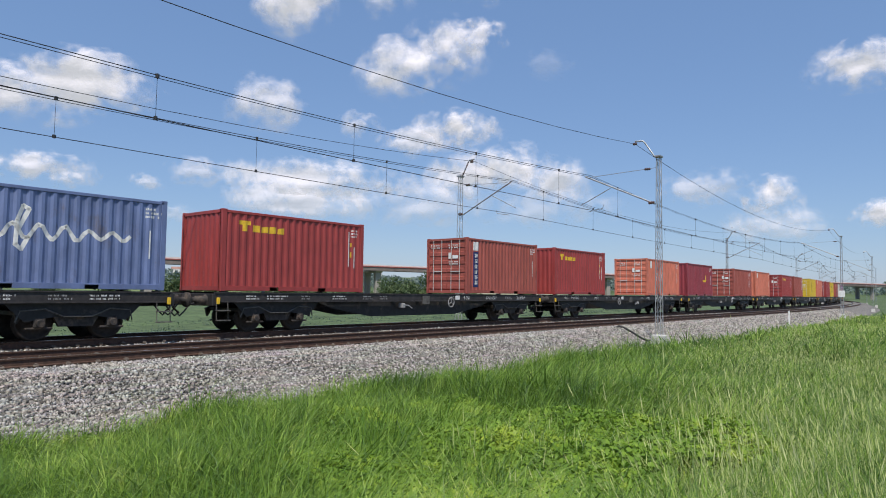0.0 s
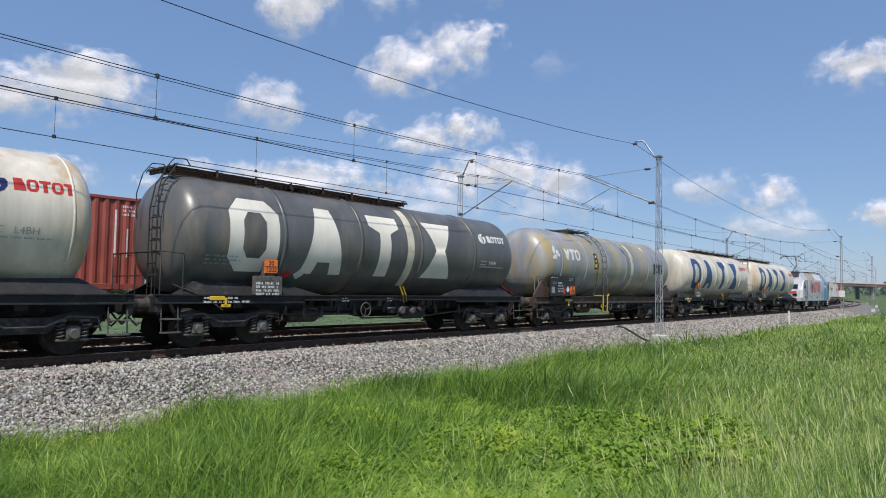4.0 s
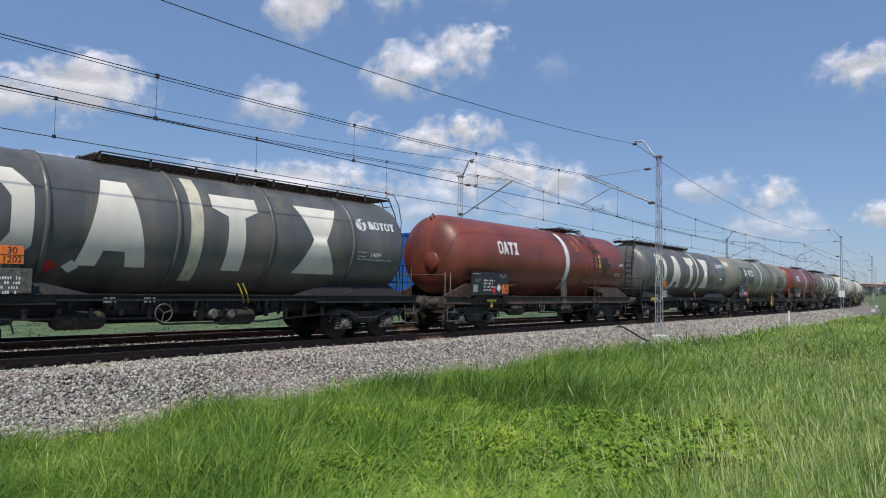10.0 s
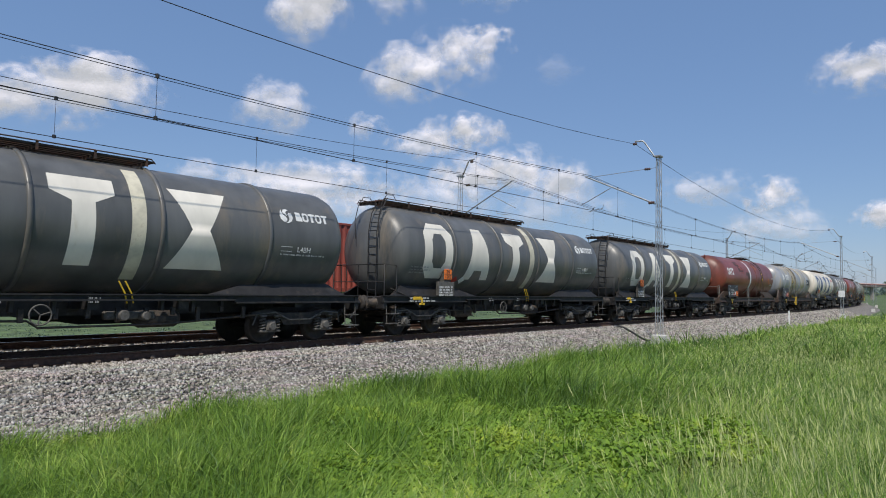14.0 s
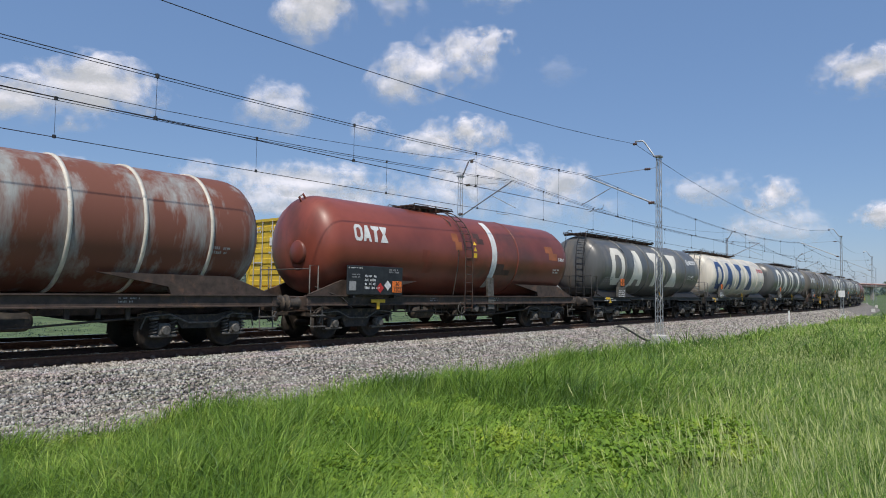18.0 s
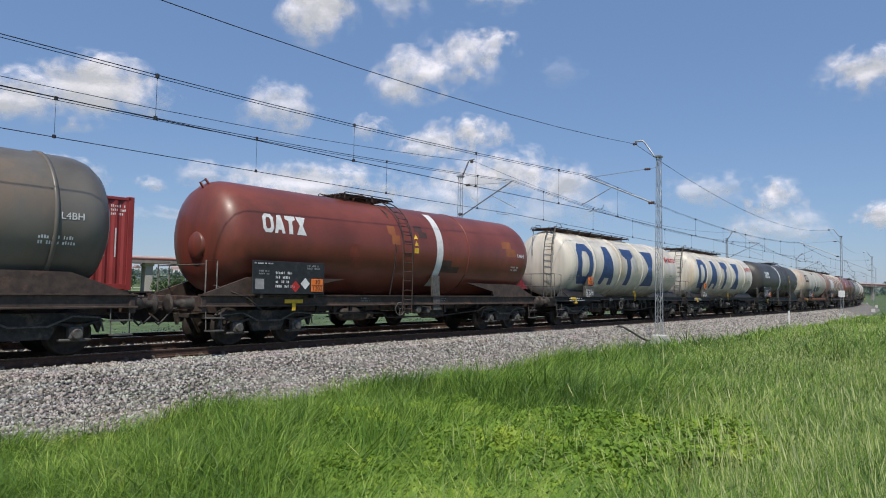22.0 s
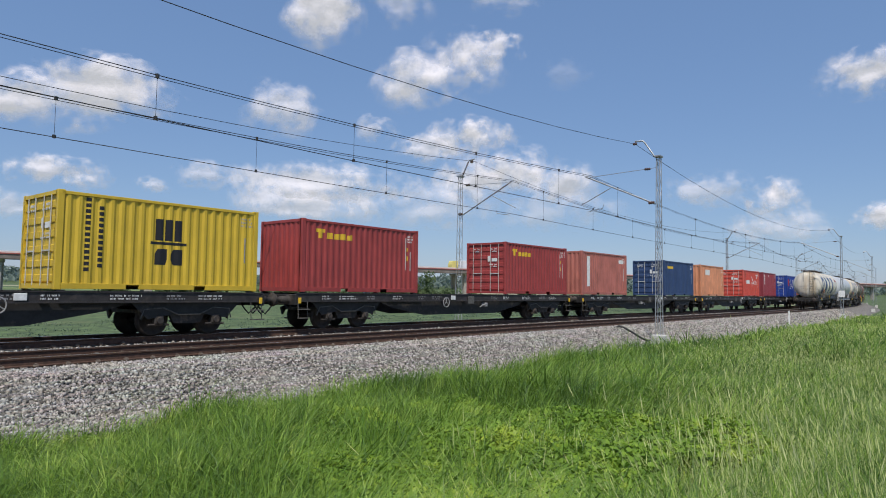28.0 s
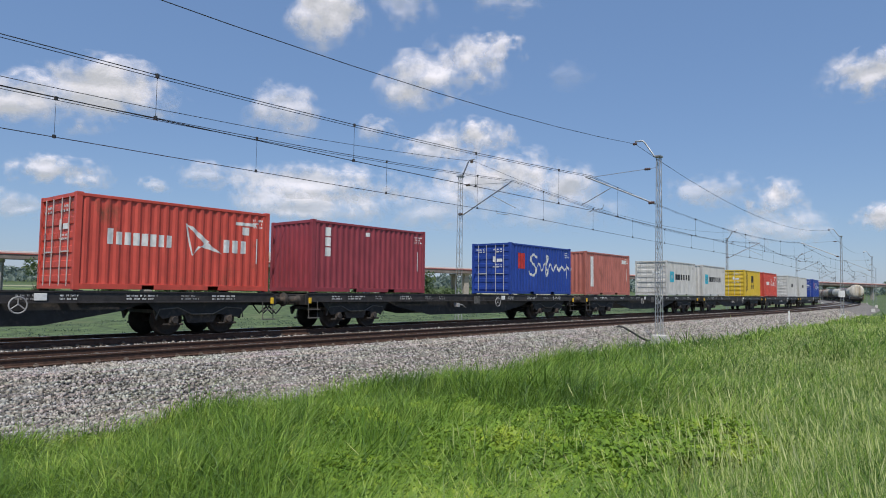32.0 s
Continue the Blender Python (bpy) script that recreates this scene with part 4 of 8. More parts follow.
def tank_wagon(kind, label, seed, ladder_left=True, code=("30", "1202"), frame_mat=None, mark=None, band=None, name_at=None):
    """One tank wagon in its own space: x along the track, the meadow side at -y."""
    w = thing("tank_wagon", label, "tank wagon", "tank wagons of the train")
    rnd = random.Random(seed)
    fm = frame_mat or black_frame
    pl = on_barrel()
    e = 0.75 if kind == "vtg_green" else 0.0        # this wagon is longer than the rest
    for x in (-5.4 - e, 5.4 + e):
        bogie(w, x, "coil" if kind in ("white", "dark", "orange", "grey", "rusty") else "leaf")
    buffers(w, TL / 2 + e, fm)
    big = kind in ("white", "dark")
    underframe(w, fm, seed, not big, e)
    for x in (-7.1 - e, 7.1 + e):
        end_steps(w, x, -1.28)
    lo, hi = {"white": (-6.6, 6.7), "dark": (-7.05, 7.0), "grey": (-7.75, 7.6), "vtg_green": (-8.3, 8.25), "orange": (-7.35, 7.3)}.get(kind, (-7.1, 7.1))
    if big and not ladder_left:
        lo, hi = (-6.5, 7.1) if kind == "white" else (-hi, -lo)
    shell = part("barrel", barrel_shape((hi - lo) / 2, dome=0.6 if kind == "white" else 0.72 if big else 0.75 if kind == "grey" else 0.9), paints[kind], w, "welded steel tank barrel with dished ends")
    shell.matrix_basis = pose((lo + hi) / 2, 0, 0)
    part("cable", Shape().tube([(lo + 0.1, -1.1, 1.5), (-6.2, -1.32, 1.2), (-5.8, -1.34, 0.9)], 0.02, 5), bogie_dark, w)
    dark = kind in ("dark", "black", "red", "vtg_green", "vtg_dark")
    if big:
        rm = ring_white if kind == "white" else paints["dark"]
        for x in (-4.1, -1.36, 1.3, 4.17) if ladder_left else (-3.58, -0.85, 1.72, 4.5):
            ring_part(w, x, rm, 0.1)
        if kind == "white":
            for x in (lo + 0.62, hi - 0.62):
                ring_part(w, x, rm, 0.05, proud=0.012)
        skirt(w, fm)
        big_marks(w, mark or (cream_mark if kind == "dark" else blue_mark), (-5.01, -2.72, -0.38, 2.22) if ladder_left else (-4.55, -2.24, 0.64, 3.24))
        band_part(w, 0.76 if ladder_left else -0.42, band_cream, 0.32)
        g = -1 if ladder_left else 1
        end_ladder(w, g, bogie_grey if kind == "white" else black_frame, (lo - 0.1) if g < 0 else hi + 0.1)
        walkway(w, lo + 0.2 if ladder_left else -2.4, 1.5 if ladder_left else hi - 0.2, walk_brown)
        n0 = 4.5 if ladder_left else 4.66
        rp = swirl(n0 + 0.2, 0.6, 0.21)
        small_mark = red_mark if kind == "white" else white_mark
        decal("painted_mark", rp[0], pl, ((), ARC), small_mark, w, "small curved drop")
        decal("painted_mark", rp[1], pl, ((), ARC), small_mark, w, "small curved hook")
        decal("painted_mark", rp[2], pl, ((), ARC), navy_mark if kind == "white" else white_mark, w, "small curved drop")
        decal("lettering", blocks(n0 + 0.5, n0 + 1.62, 0.48, 0.74, "bruru"), pl, ((), ARC), small_mark, w, "row of five small painted shapes")
        skin_text(w, "tank code in small painted letters", n0 + 0.75, -0.3, ("L4BH", grey_mark.name if kind == "white" else white_mark.name))
        decal("lettering", bars(n0, -0.42, 1.5, 1, 0.1, 0.04, seed) + [rect(n0, n0 + 0.36, -0.36, -0.345), rect(n0, n0 + 0.36, -0.24, -0.225)], pl, ((), ARC), grey_mark if kind == "white" else white_mark, w)
        bx = -4.55 if ladder_left else -4.2
        pb = part("plate_box", Shape().box(bx - 0.42, bx + 0.42, -1.42, -1.3, 1.28, 1.75, 0.01), bogie_grey, w, "grey grid plate below the barrel")
        decal("lettering", bars(bx - 0.38, 1.6, 0.76, 4, 0.09, 0.06, seed + 9), side_plane(-1.424), ((), ()), white_mark, pb)
        hazard(w, bx + 0.05, 2.0, -1.42, code)
        part("plate_bracket", Shape().box(bx - 0.1, bx + 0.2, -1.4, -1.15, 1.7, 2.1), bogie_grey, w)
        for k, (lu, lm, ll) in enumerate(((-3.82, red_mark, "red diamond danger label"), (-3.42, white_mark, "white diamond danger label"))):
            decal("label", diamond(lu + (0.0 if ladder_left else 0.4), -1.02, 0.17), pl, ((), ARC), lm, w, ll)
        for d in (0.0, 0.14):
            part("overflow_pipe", Shape().tube([(bx + 5.0 + d, -1.3, 1.55), (bx + 5.14 + d, -1.3, 1.3), (bx + 5.2 + d, -1.28, 1.08)], 0.018, 5), yellow_mark, w)
        decal("lettering", bars(-6.3, -0.55, 0.9, 3, 0.1, 0.05, seed + 4), pl, ((), ARC), grey_mark, w)
        part("anchor_mark", Shape().box(-6.15, -5.75, -1.36, -1.34, 1.14, 1.24, 0.01).box(-5.75, -5.68, -1.36, -1.34, 0.98, 1.2, 0.01).box(-5.85, -5.58, -1.36, -1.34, 0.97, 1.04, 0.01), yellow_mark, w, "yellow jacking mark")
        decal("lettering", bars(-6.3, 1.22, 1.5, 2, 0.09, 0.05, seed + 5), side_plane(-1.345), ((), ()), white_mark, w)
    else:
        saddle_ends(w, fm, e, kind in ("grey", "orange", "vtg_grey"))
        # (ladder, band, board, mark, rings)
        lx, band_x, bd0, bd1, mu, rings = {
            "red": (2.4, -0.4, -6.2, -3.9, -4.5, ()), "black": (2.35, -0.8, -6.5, -4.3, -5.8, ()), "grey": (0, -0.7, -5.5, -3.4, -6.6, ()),
            "orange": (0, 0.15, -4.8, -2.6, -5.9, (-3.9, -1.1, 1.6, 4.4)), "rusty": (0, 9, -6.4, -4.3, -5.1, (-5.35, -3.9, -2.3, -0.8, 0.85, 2.25, 3.8, 5.4)),
            "vtg_green": (1.62, -1.2, -7.45, -5.4, -4.86, (-7.2, -5.2, -3.1, 0.68, 3.03, 5.26, 7.2))}.get(kind, (-1.75, 1.55, -6.6, -4.5, -5.3, (-5.5, -3.3, -1.2, 0.9, 3.6, 5.7)))
        if kind == "red" and not ladder_left:
            lx, band_x = (-0.6, 1.1) if band is None else (3.2, band)
            mu = -5.9 if band is None else mu
        mu = name_at if name_at is not None else mu
        bm = band_cream if kind == "vtg_grey" else white_mark
        for x in rings:
            ring_part(w, x, ring_white if kind == "rusty" else paints[kind], 0.08, proud=0.012 if kind == "orange" else 0.035)
        if kind != "rusty":
            band_part(w, band_x, bm, 0.32)
        if not rings:
            ring_part(w, band_x + 1.6, paints[kind], 0.05, proud=0.02)
        if kind in ("grey", "orange"):
            rl = Shape()
            for y in (-0.55, 0.55):
                rl.tube([(0.8, y, ZC + RR + 0.1), (0.9, y, ZC + RR + 0.42), (6.4, y, ZC + RR + 0.42), (6.75, y, ZC + 1.2)], 0.018, 5)
            for x in np.arange(0.9, 6.5, 1.1):
                rl.tube([(x, -0.55, ZC + RR - 0.1), (x, -0.55, ZC + RR + 0.42)], 0.013, 4)
            part("roof_rail", rl, bogie_grey, w, "tubular roof railing")
            walkway(w, -0.5, 6.3, bogie_grey, False)
        elif kind == "rusty":
            walkway(w, -6.6, 1.0, walk_brown)
            end_ladder(w, -1, black_frame)
        else:
            walkway(w, lx - 1.9, lx + 0.3, walk_brown if kind in ("red", "black") else bogie_grey)
        if kind not in ("grey", "orange", "rusty"):
            ladder_curved(w, lx, walk_brown if kind == "red" else bogie_grey)
            sx = lx + (0.52 if kind in ("vtg_green", "red", "black") else -0.66)
            decal("sign_field", [rect(sx - 0.16, sx + 0.16, -0.22, 0.52)], on_barrel(eps=0.004), ((), ARC), plate_black if kind.startswith("vtg") else paints[kind], w, "dark field of the warning signs")
            decal("label", [[(sx - 0.1, 0.32), (sx + 0.1, 0.32), (sx, 0.48)], [(sx - 0.1, 0.1), (sx + 0.1, 0.1), (sx, 0.26)], [(sx - 0.1, -0.14), (sx + 0.1, -0.14), (sx + 0.1, 0.03), (sx - 0.1, 0.03)]], pl, ((), ARC), yellow_mark, w, "yellow warning symbols")
            if kind.startswith("vtg"):
                gt = Shape()
                for z_ in (1.32, 0.78):
                    gt.tube([(lx - 0.24, -1.52, z_), (lx - 0.95 if z_ > 1 else lx - 0.24, -1.5, z_), (lx - 1.0 if z_ > 1 else lx - 0.24, -1.5, z_ + 0.12)], 0.018, 5)
                    gt.tube([(lx + 0.24, -1.52, z_), (lx + 0.55 if z_ > 1 else lx + 0.24, -1.5, z_), (lx + 0.58 if z_ > 1 else lx + 0.24, -1.5, z_ + 0.1)], 0.018, 5)
                gt.tube([(lx - 0.22, -1.6, 1.36), (lx - 0.22, -1.58, 0.6)], 0.024, 5).tube([(lx + 0.22, -1.6, 1.36), (lx + 0.22, -1.58, 0.6)], 0.024, 5)
                part("ladder_foot", gt, yellow_mark, w, "yellow painted foot of the ladder")
        number_board(w, bd0, bd1, 1.3, 2.14, seed, code)
        # the owner's mark as a plain bar
        if kind == "orange":
            decal("mark_field", [rect(mu - 0.1, mu + 1.55, 0.1, 0.86)], pl, ((), ARC), walk_brown, w, "brown painted field")
            decal("lettering", blocks(mu + 0.12, mu + 1.32, 0.28, 0.68), on_barrel(eps=0.012), ((), ARC), white_mark, w, "white painted bar")
        elif kind == "rusty":
            decal("mark_field", [rect(-6.1, -3.0, -0.35, 0.75)], pl, ((), ARC), paints["grey"], w, "pale grey repainted field")
            decal("lettering", blocks(-5.1, -4.05, 0.1, 0.5), on_barrel(eps=0.012), ((), ARC), white_mark, w, "white painted bar")
            decal("patch", [rect(-2.4, 0.6, -1.0, -0.55)], pl, ((), ARC), patch_green, w)
        elif kind == "vtg_pale":
            decal("mark_field", [rect(-5.4, -3.5, -0.1, 0.7)], pl, ((), ARC), band_cream, w, "cream painted field")
            decal("lettering", blocks(-4.6, -3.7, 0.1, 0.5), on_barrel(eps=0.012), ((), ARC), grey_mark, w)
        else:
            u = mu
            zl = -0.15 if kind == "grey" else 0.1
            if kind == "grey":
                decal("mark_field", [rect(mu - 0.5, mu + 1.9, -0.5, 0.85)], on_barrel(eps=0.003), ((), ARC), pale_field, w, "paler repainted field")
            decal("lettering", blocks(u, u + 1.4, zl, zl + 0.5, "vur" if kind.startswith("vtg") else "rwuh"), pl, ((), ARC), white_mark, w, "white painted bar")
            if kind.startswith("vtg"):
                tri = []
                for k in range(3):
                    a0 = math.pi / 2 + k * 2 * math.pi / 3
                    ax, ay, bx_, by_ = math.cos(a0), math.sin(a0), -math.sin(a0), math.cos(a0)
                    tri += [[(u - 0.75 + ax * p_ * 0.36 + bx_ * q_ * 0.36, 0.34 + ay * p_ * 0.36 + by_ * q_ * 0.36) for p_, q_ in o_] for o_ in
                            ([(0.08, 0.06), (0.95, 0.3), (0.95, 0.02), (0.3, -0.02)], [(0.95, 0.3), (0.08, 0.06), (-0.1, 0.42), (0.3, 0.66)])]
                decal("painted_mark", tri, pl, ((), ARC), white_mark, w, "white emblem of three bent strokes")
                if kind == "vtg_green":
                    decal("patch", [rect(mu - 1.9, mu + 1.5, -0.45, 0.75)], on_barrel(eps=0.003), ((), ARC), patch_green, w, "darker repainted field")
                    decal("patch", [rect(4.2, 6.3, -0.7, 0.3)], on_barrel(eps=0.003), ((), ARC), patch_green, w)
                elif kind == "vtg_grey":
                    decal("patch", [rect(4.3, 5.5, -0.25, 0.28)], on_barrel(eps=0.003), ((), ARC), plate_black, w, "black field with the tank's code")
                    skin_text(w, "tank code in small painted letters", 4.72, -0.02, ("L4BH", white_mark.name))
        if kind == "red":
            for k in range(5):
                x, z = rnd.uniform(-4.5, 5.0), rnd.uniform(-0.6, 1.1)
                a, b = rnd.uniform(0.3, 1.0), rnd.uniform(0.15, 0.45)
                decal("patch", [rect(x, x + a, z, z + b), rect(x + a * 0.4, x + a * 1.5, z - b, z)], on_barrel(eps=0.003), ((), ARC),
                      rnd.choice([patch_brown, patch_red, patch_orange, patch_brown]), w, "repainted patch")
        if kind == "orange":
            decal("patch", [rect(-0.9, 2.3, -0.85, -0.3)], on_barrel(eps=0.003), ((), ARC), patch_green, w, "dark repainted field")
            part("sill_stripe", Shape().box(-6.5, 6.8, -1.37, -1.35, 1.1, 1.24), patch_orange, w, "ochre painted sill")
        decal("lettering", bars(5.4, -0.35, 0.7, 2, 0.11, 0.07, seed), pl, ((), ARC), white_mark if dark else grey_mark, w)
        if kind in ("red", "black", "orange", "vtg_dark"):
            skin_text(w, "tank code in small painted letters", 6.0, 0.05, ("L1,5BN" if kind in ("orange", "black") else "L4BH", white_mark.name))
        if kind in ("vtg_green", "grey", "orange"):
            decal("label", [rect(-3.2 - e, -2.75 - e, -1.05, -0.72)] if kind == "vtg_green" else diamond(-2.2, -0.6, 0.17), pl, ((), ARC), hazard_orange if kind == "vtg_green" else red_mark, w, "small danger label on the barrel")
        if kind in ("red", "black"):
            part("end_manhole", Shape().lathe([(lo - 0.02, 0.0), (lo - 0.02, 0.3), (lo + 0.02, 0.34), (lo + 0.2, 0.34)], "x", (0, -0.35, 2.5), 20), paints[kind], w, "round manhole cover on the end dome")
            part("lifting_eye", Shape().tube([(lo + 0.4, -0.12, ZC + 1.12), (lo + 0.22, -0.12, ZC + 1.36), (lo + 0.36, -0.12, ZC + 1.46), (lo + 0.5, -0.12, ZC + 1.3)], 0.035, 6), paints[kind], w)
        if kind != "rusty":
            hose = Shape().tube([(lx - 0.5, -RR * 0.28, ZC + RR * 0.985), (lx - 0.5, -RR * 0.74, ZC + RR * 0.72), (lx - 0.45, -RR - 0.02, ZC), (lx - 0.4, -RR * 0.94, ZC - 0.6), (lx - 0.4, -1.2, 1.3)], 0.02, 5)
            part("drain_hose", hose, bogie_dark, w, "thin hose down the flank")
        if kind in ("red", "black"):
            part("strut_plate", Shape().prism([(band_x - 0.1, 0.8), (band_x + 0.25, 0.8), (band_x + 0.18, 1.95), (band_x - 0.2, 1.95)], "y", -1.3, -1.22), bogie_grey, w, "grey strut plate at the band")
        part("anchor_mark", Shape().box(-5.1, -4.5, -1.38, -1.36, 1.06, 1.16, 0.01).box(-4.86, -4.74, -1.38, -1.36, 0.86, 1.1, 0.02), yellow_mark, w, "yellow jacking mark")
        r = Shape()
        for y in (-1.15, 1.15):
            r.tube([(-7.25, y, 1.2), (-7.25, y, 2.1), (-6.95, y, 2.1), (-6.95, y, 1.2)], 0.02, 5)
        r.tube([(-7.25, -1.15, 2.0), (-7.25, 1.15, 2.0)], 0.016, 5)
        part("end_rail", r, bogie_grey, w, "tubular hand rail at the frame end")
    return w
# ---- locomotive ----
loco_grey = material("loco_silver", (0.52, 0.53, 0.56), 0.35, 0.1, 0.06, 2, coat=0.35)
loco_white = material("loco_white", (0.72, 0.73, 0.74), 0.35, 0, 0.06, 2, coat=0.3)
loco_blue = material("loco_blue", (0.02, 0.24, 0.62), 0.35, 0, 0.06, 2, coat=0.3)
loco_red = material("loco_red", (0.66, 0.09, 0.09), 0.4, 0, 0.08, 3)
loco_mesh = material("loco_mesh", (0.38, 0.33, 0.25), 0.7, 0, 0.2, 8)
rim_green = material("rim_green", (0.25, 0.3, 0.08), 0.6, 0, 0.25, 6, spots=(0.05, 0.05, 0.04), spot_amount=0.4)


def locomotive():
    w = thing("electric_locomotive", "silver-grey electric locomotive with a blue panel and raised pantograph", "locomotive")

    def sec(x, low, waist, top, yw, yt):
        return [(x, -yw, low), (x, -yw, waist), (x, -yt, top), (x, yt, top), (x, yw, waist), (x, yw, low)]
    half = 9.08
    left = [sec(-half, 0.98, 1.75, 1.95, 1.05, 0.95), sec(-half + 0.12, 0.98, 2.0, 2.22, 1.3, 1.1), sec(-half + 0.55, 0.98, 2.55, 2.98, 1.42, 1.12),
            sec(-half + 1.05, 0.98, 2.95, 3.62, 1.46, 1.12), sec(-half + 2.0, 0.98, 3.15, 3.78, 1.475, 1.1), sec(-half + 3.0, 0.98, 3.15, 3.78, 1.475, 1.1)]
    right = [[(-p[0], p[1], p[2]) for p in s_] for s_ in left[::-1]]
    body = loft(left + right)
    part("body", fix_normals(body.mesh("body", loco_grey)), loco_grey, w, "smooth silver-grey side walls")
    pl = side_plane(-1.48)
    for g in (-1, 1):
        part("cab_hood", Shape().prism([(g * (half - 0.16), 1.3), (g * (half - 0.16), 2.05), (g * (half - 0.58), 2.62), (g * (half - 1.05), 3.0), (g * (half - 2.95), 3.2), (g * (half - 2.95), 3.1),
                                        (g * (half - 1.3), 2.9), (g * (half - 0.75), 2.2), (g * (half - 0.6), 1.3)], "y", -1.5, 1.5), loco_white, w, "white cab surround")
        # windscreen
        a = [(g * (half - 0.10), 2.16, 1.16), (g * (half - 0.52), 2.92, 1.02)]
        ws = Shape().add([(a[0][0] + g * 0.06, -1.1, 2.16), (a[0][0] + g * 0.06, 1.1, 2.16), (g * (half - 0.83), 1.08, 3.34), (g * (half - 0.83), -1.08, 3.34),
                          (a[0][0] - g * 0.1, -1.1, 2.1), (a[0][0] - g * 0.1, 1.1, 2.1), (g * (half - 1.0), 1.08, 3.3), (g * (half - 1.0), -1.08, 3.3)],
                         [(0, 1, 2, 3), (4, 7, 6, 5), (0, 4, 5, 1), (3, 2, 6, 7), (0, 3, 7, 4), (1, 5, 6, 2)])
        wsp = part("windscreen", fix_normals(ws.mesh("windscreen", glass)), glass, w, "dark sloping windscreen")
        part("pillar", Shape().tube([(a[0][0] + g * 0.08, 0, 2.16), (g * (half - 0.81), 0, 3.34)], 0.04, 6), plate_black, wsp)
        part("visor", Shape().prism([(g * (half - 0.74), 3.3), (g * (half - 0.9), 3.62), (g * (half - 1.5), 3.8), (g * (half - 1.5), 3.7), (g * (half - 1.0), 3.4)], "y", -1.08, 1.08), plate_black, w, "black roof edge over the windscreen")
        part("nose_panel", Shape().box(min(g * (half - 0.1), g * (half + 0.03)), max(g * (half - 0.1), g * (half + 0.03)), -1.0, 1.0, 1.7, 1.93, 0.02), loco_red, w, "red painted bar on the nose")
        for y in (-0.85, 0.85):
            hl = Shape().box(min(g * half - 0.06, g * half + 0.06), max(g * half - 0.06, g * half + 0.06), y - 0.2, y + 0.2, 1.45, 1.66, 0.03)
            part("headlight", hl, glass, w, "paired round headlights")
        part("bumper", Shape().box(min(g * (half - 0.5), g * (half + 0.08)), max(g * (half - 0.5), g * (half + 0.08)), -1.4, 1.4, 0.92, 1.32, 0.04), loco_grey, w)
        part("snow_plough", Shape().prism([(g * (half - 0.1), 0.2), (g * (half + 0.02), 0.2), (g * (half - 0.25), 0.85), (g * (half - 0.4), 0.85)], "y", -1.2, 1.2), plate_black, w)
        for y in (-0.875, 0.875):
            b = Shape().lathe([(g * (half + 0.02), 0.17), (g * (half + 0.3), 0.14), (g * (half + 0.31), 0.09), (g * (half + 0.54), 0.09), (g * (half + 0.545), 0.24), (g * (half + 0.59), 0.25), (g * (half + 0.6), 0)], "x", (0, y, 1.05), 18)
            part("buffer", fix_normals(b.mesh("buffer", bogie_dark)), bogie_dark, w)
        # cab side window, door, grab rails, steps
        xw = g * (half - 1.42)
        part("side_window", Shape().prism([(xw - 0.3 * g, 2.2), (xw + 0.26 * g, 2.2), (xw + 0.3 * g, 2.5), (xw + 0.02 * g, 2.92), (xw - 0.3 * g, 2.92)], "y", -1.52, -1.46), glass, w, "dark cab side window")
        xd = g * (half - 2.25)
        dr = part("cab_door", Shape().box(xd - 0.36, xd + 0.36, -1.49, -1.45, 1.3, 2.98, 0.02), loco_grey, w, "narrow cab door")
        part("handle", Shape().box(xd - 0.28, xd - 0.23, -1.53, -1.48, 1.95, 2.12, 0.01), plate_black, dr)
        for d in (-0.44, 0.44):
            part("grab_rail", Shape().tube([(xd + d, -1.5, 1.2), (xd + d, -1.54, 1.3), (xd + d, -1.54, 2.95), (xd + d, -1.5, 3.05)], 0.022, 6), bogie_grey, w)
        st = Shape()
        for d in (-0.25, 0.25):
            st.tube([(xd + d, -1.46, 1.05), (xd + d, -1.46, 0.45)], 0.02, 5)
        for z in (0.48, 0.74):
            st.box(xd - 0.26, xd + 0.26, -1.52, -1.38, z - 0.02, z + 0.02)
        part("step", st, white_mark, w, "pale entrance steps")
        part("step_recess", Shape().box(xd - 0.27, xd + 0.27, -1.485, -1.44, 1.02, 1.2), plate_black, w)
    for x in (-7.4, -3.6, -0.4, 2.8, 5.2, 7.9):
        part("side_hatch", Shape().box(x - 0.2, x + 0.2, -1.485, -1.44, 1.22, 1.42, 0.01), plate_black, w, "black recessed hatch")
    decal("panel_line", [rect(-6.6, 6.0, 1.5, 1.515)], pl, ((), ()), grey_mark, w)
    part("blue_panel", Shape().box(4.28, 6.1, -1.487, -1.47, 1.0, 3.14), loco_blue, w, "bright blue painted side panel")
    decal("painted_mark", [rect(4.4, 5.8, 2.5, 2.66), rect(4.4, 5.8, 2.38, 2.42)], side_plane(-1.49), ((), ()), white_mark, w)
    pl_wide = lambda u_, z_: (-2.5 + (u_ + 1.12) * 1.017, -1.486, 2.42 + (z_ - 2.42) * 1.08)
    # large emblem of plain shapes and plain red blocks
    for k, (sh, mm) in enumerate(zip(swirl(-3.58, 2.42, 0.74), (loco_red, loco_red, navy_mark))):
        decal("painted_mark", sh, side_plane(-1.486), ((), ()), mm, w, ("red curved drop", "red curved hook", "blue curved drop")[k])
    decal("painted_mark", slab(-0.77, 0.35, 0.55, 2.4), pl_wide, ((), ()), loco_red, w, "tall red block")
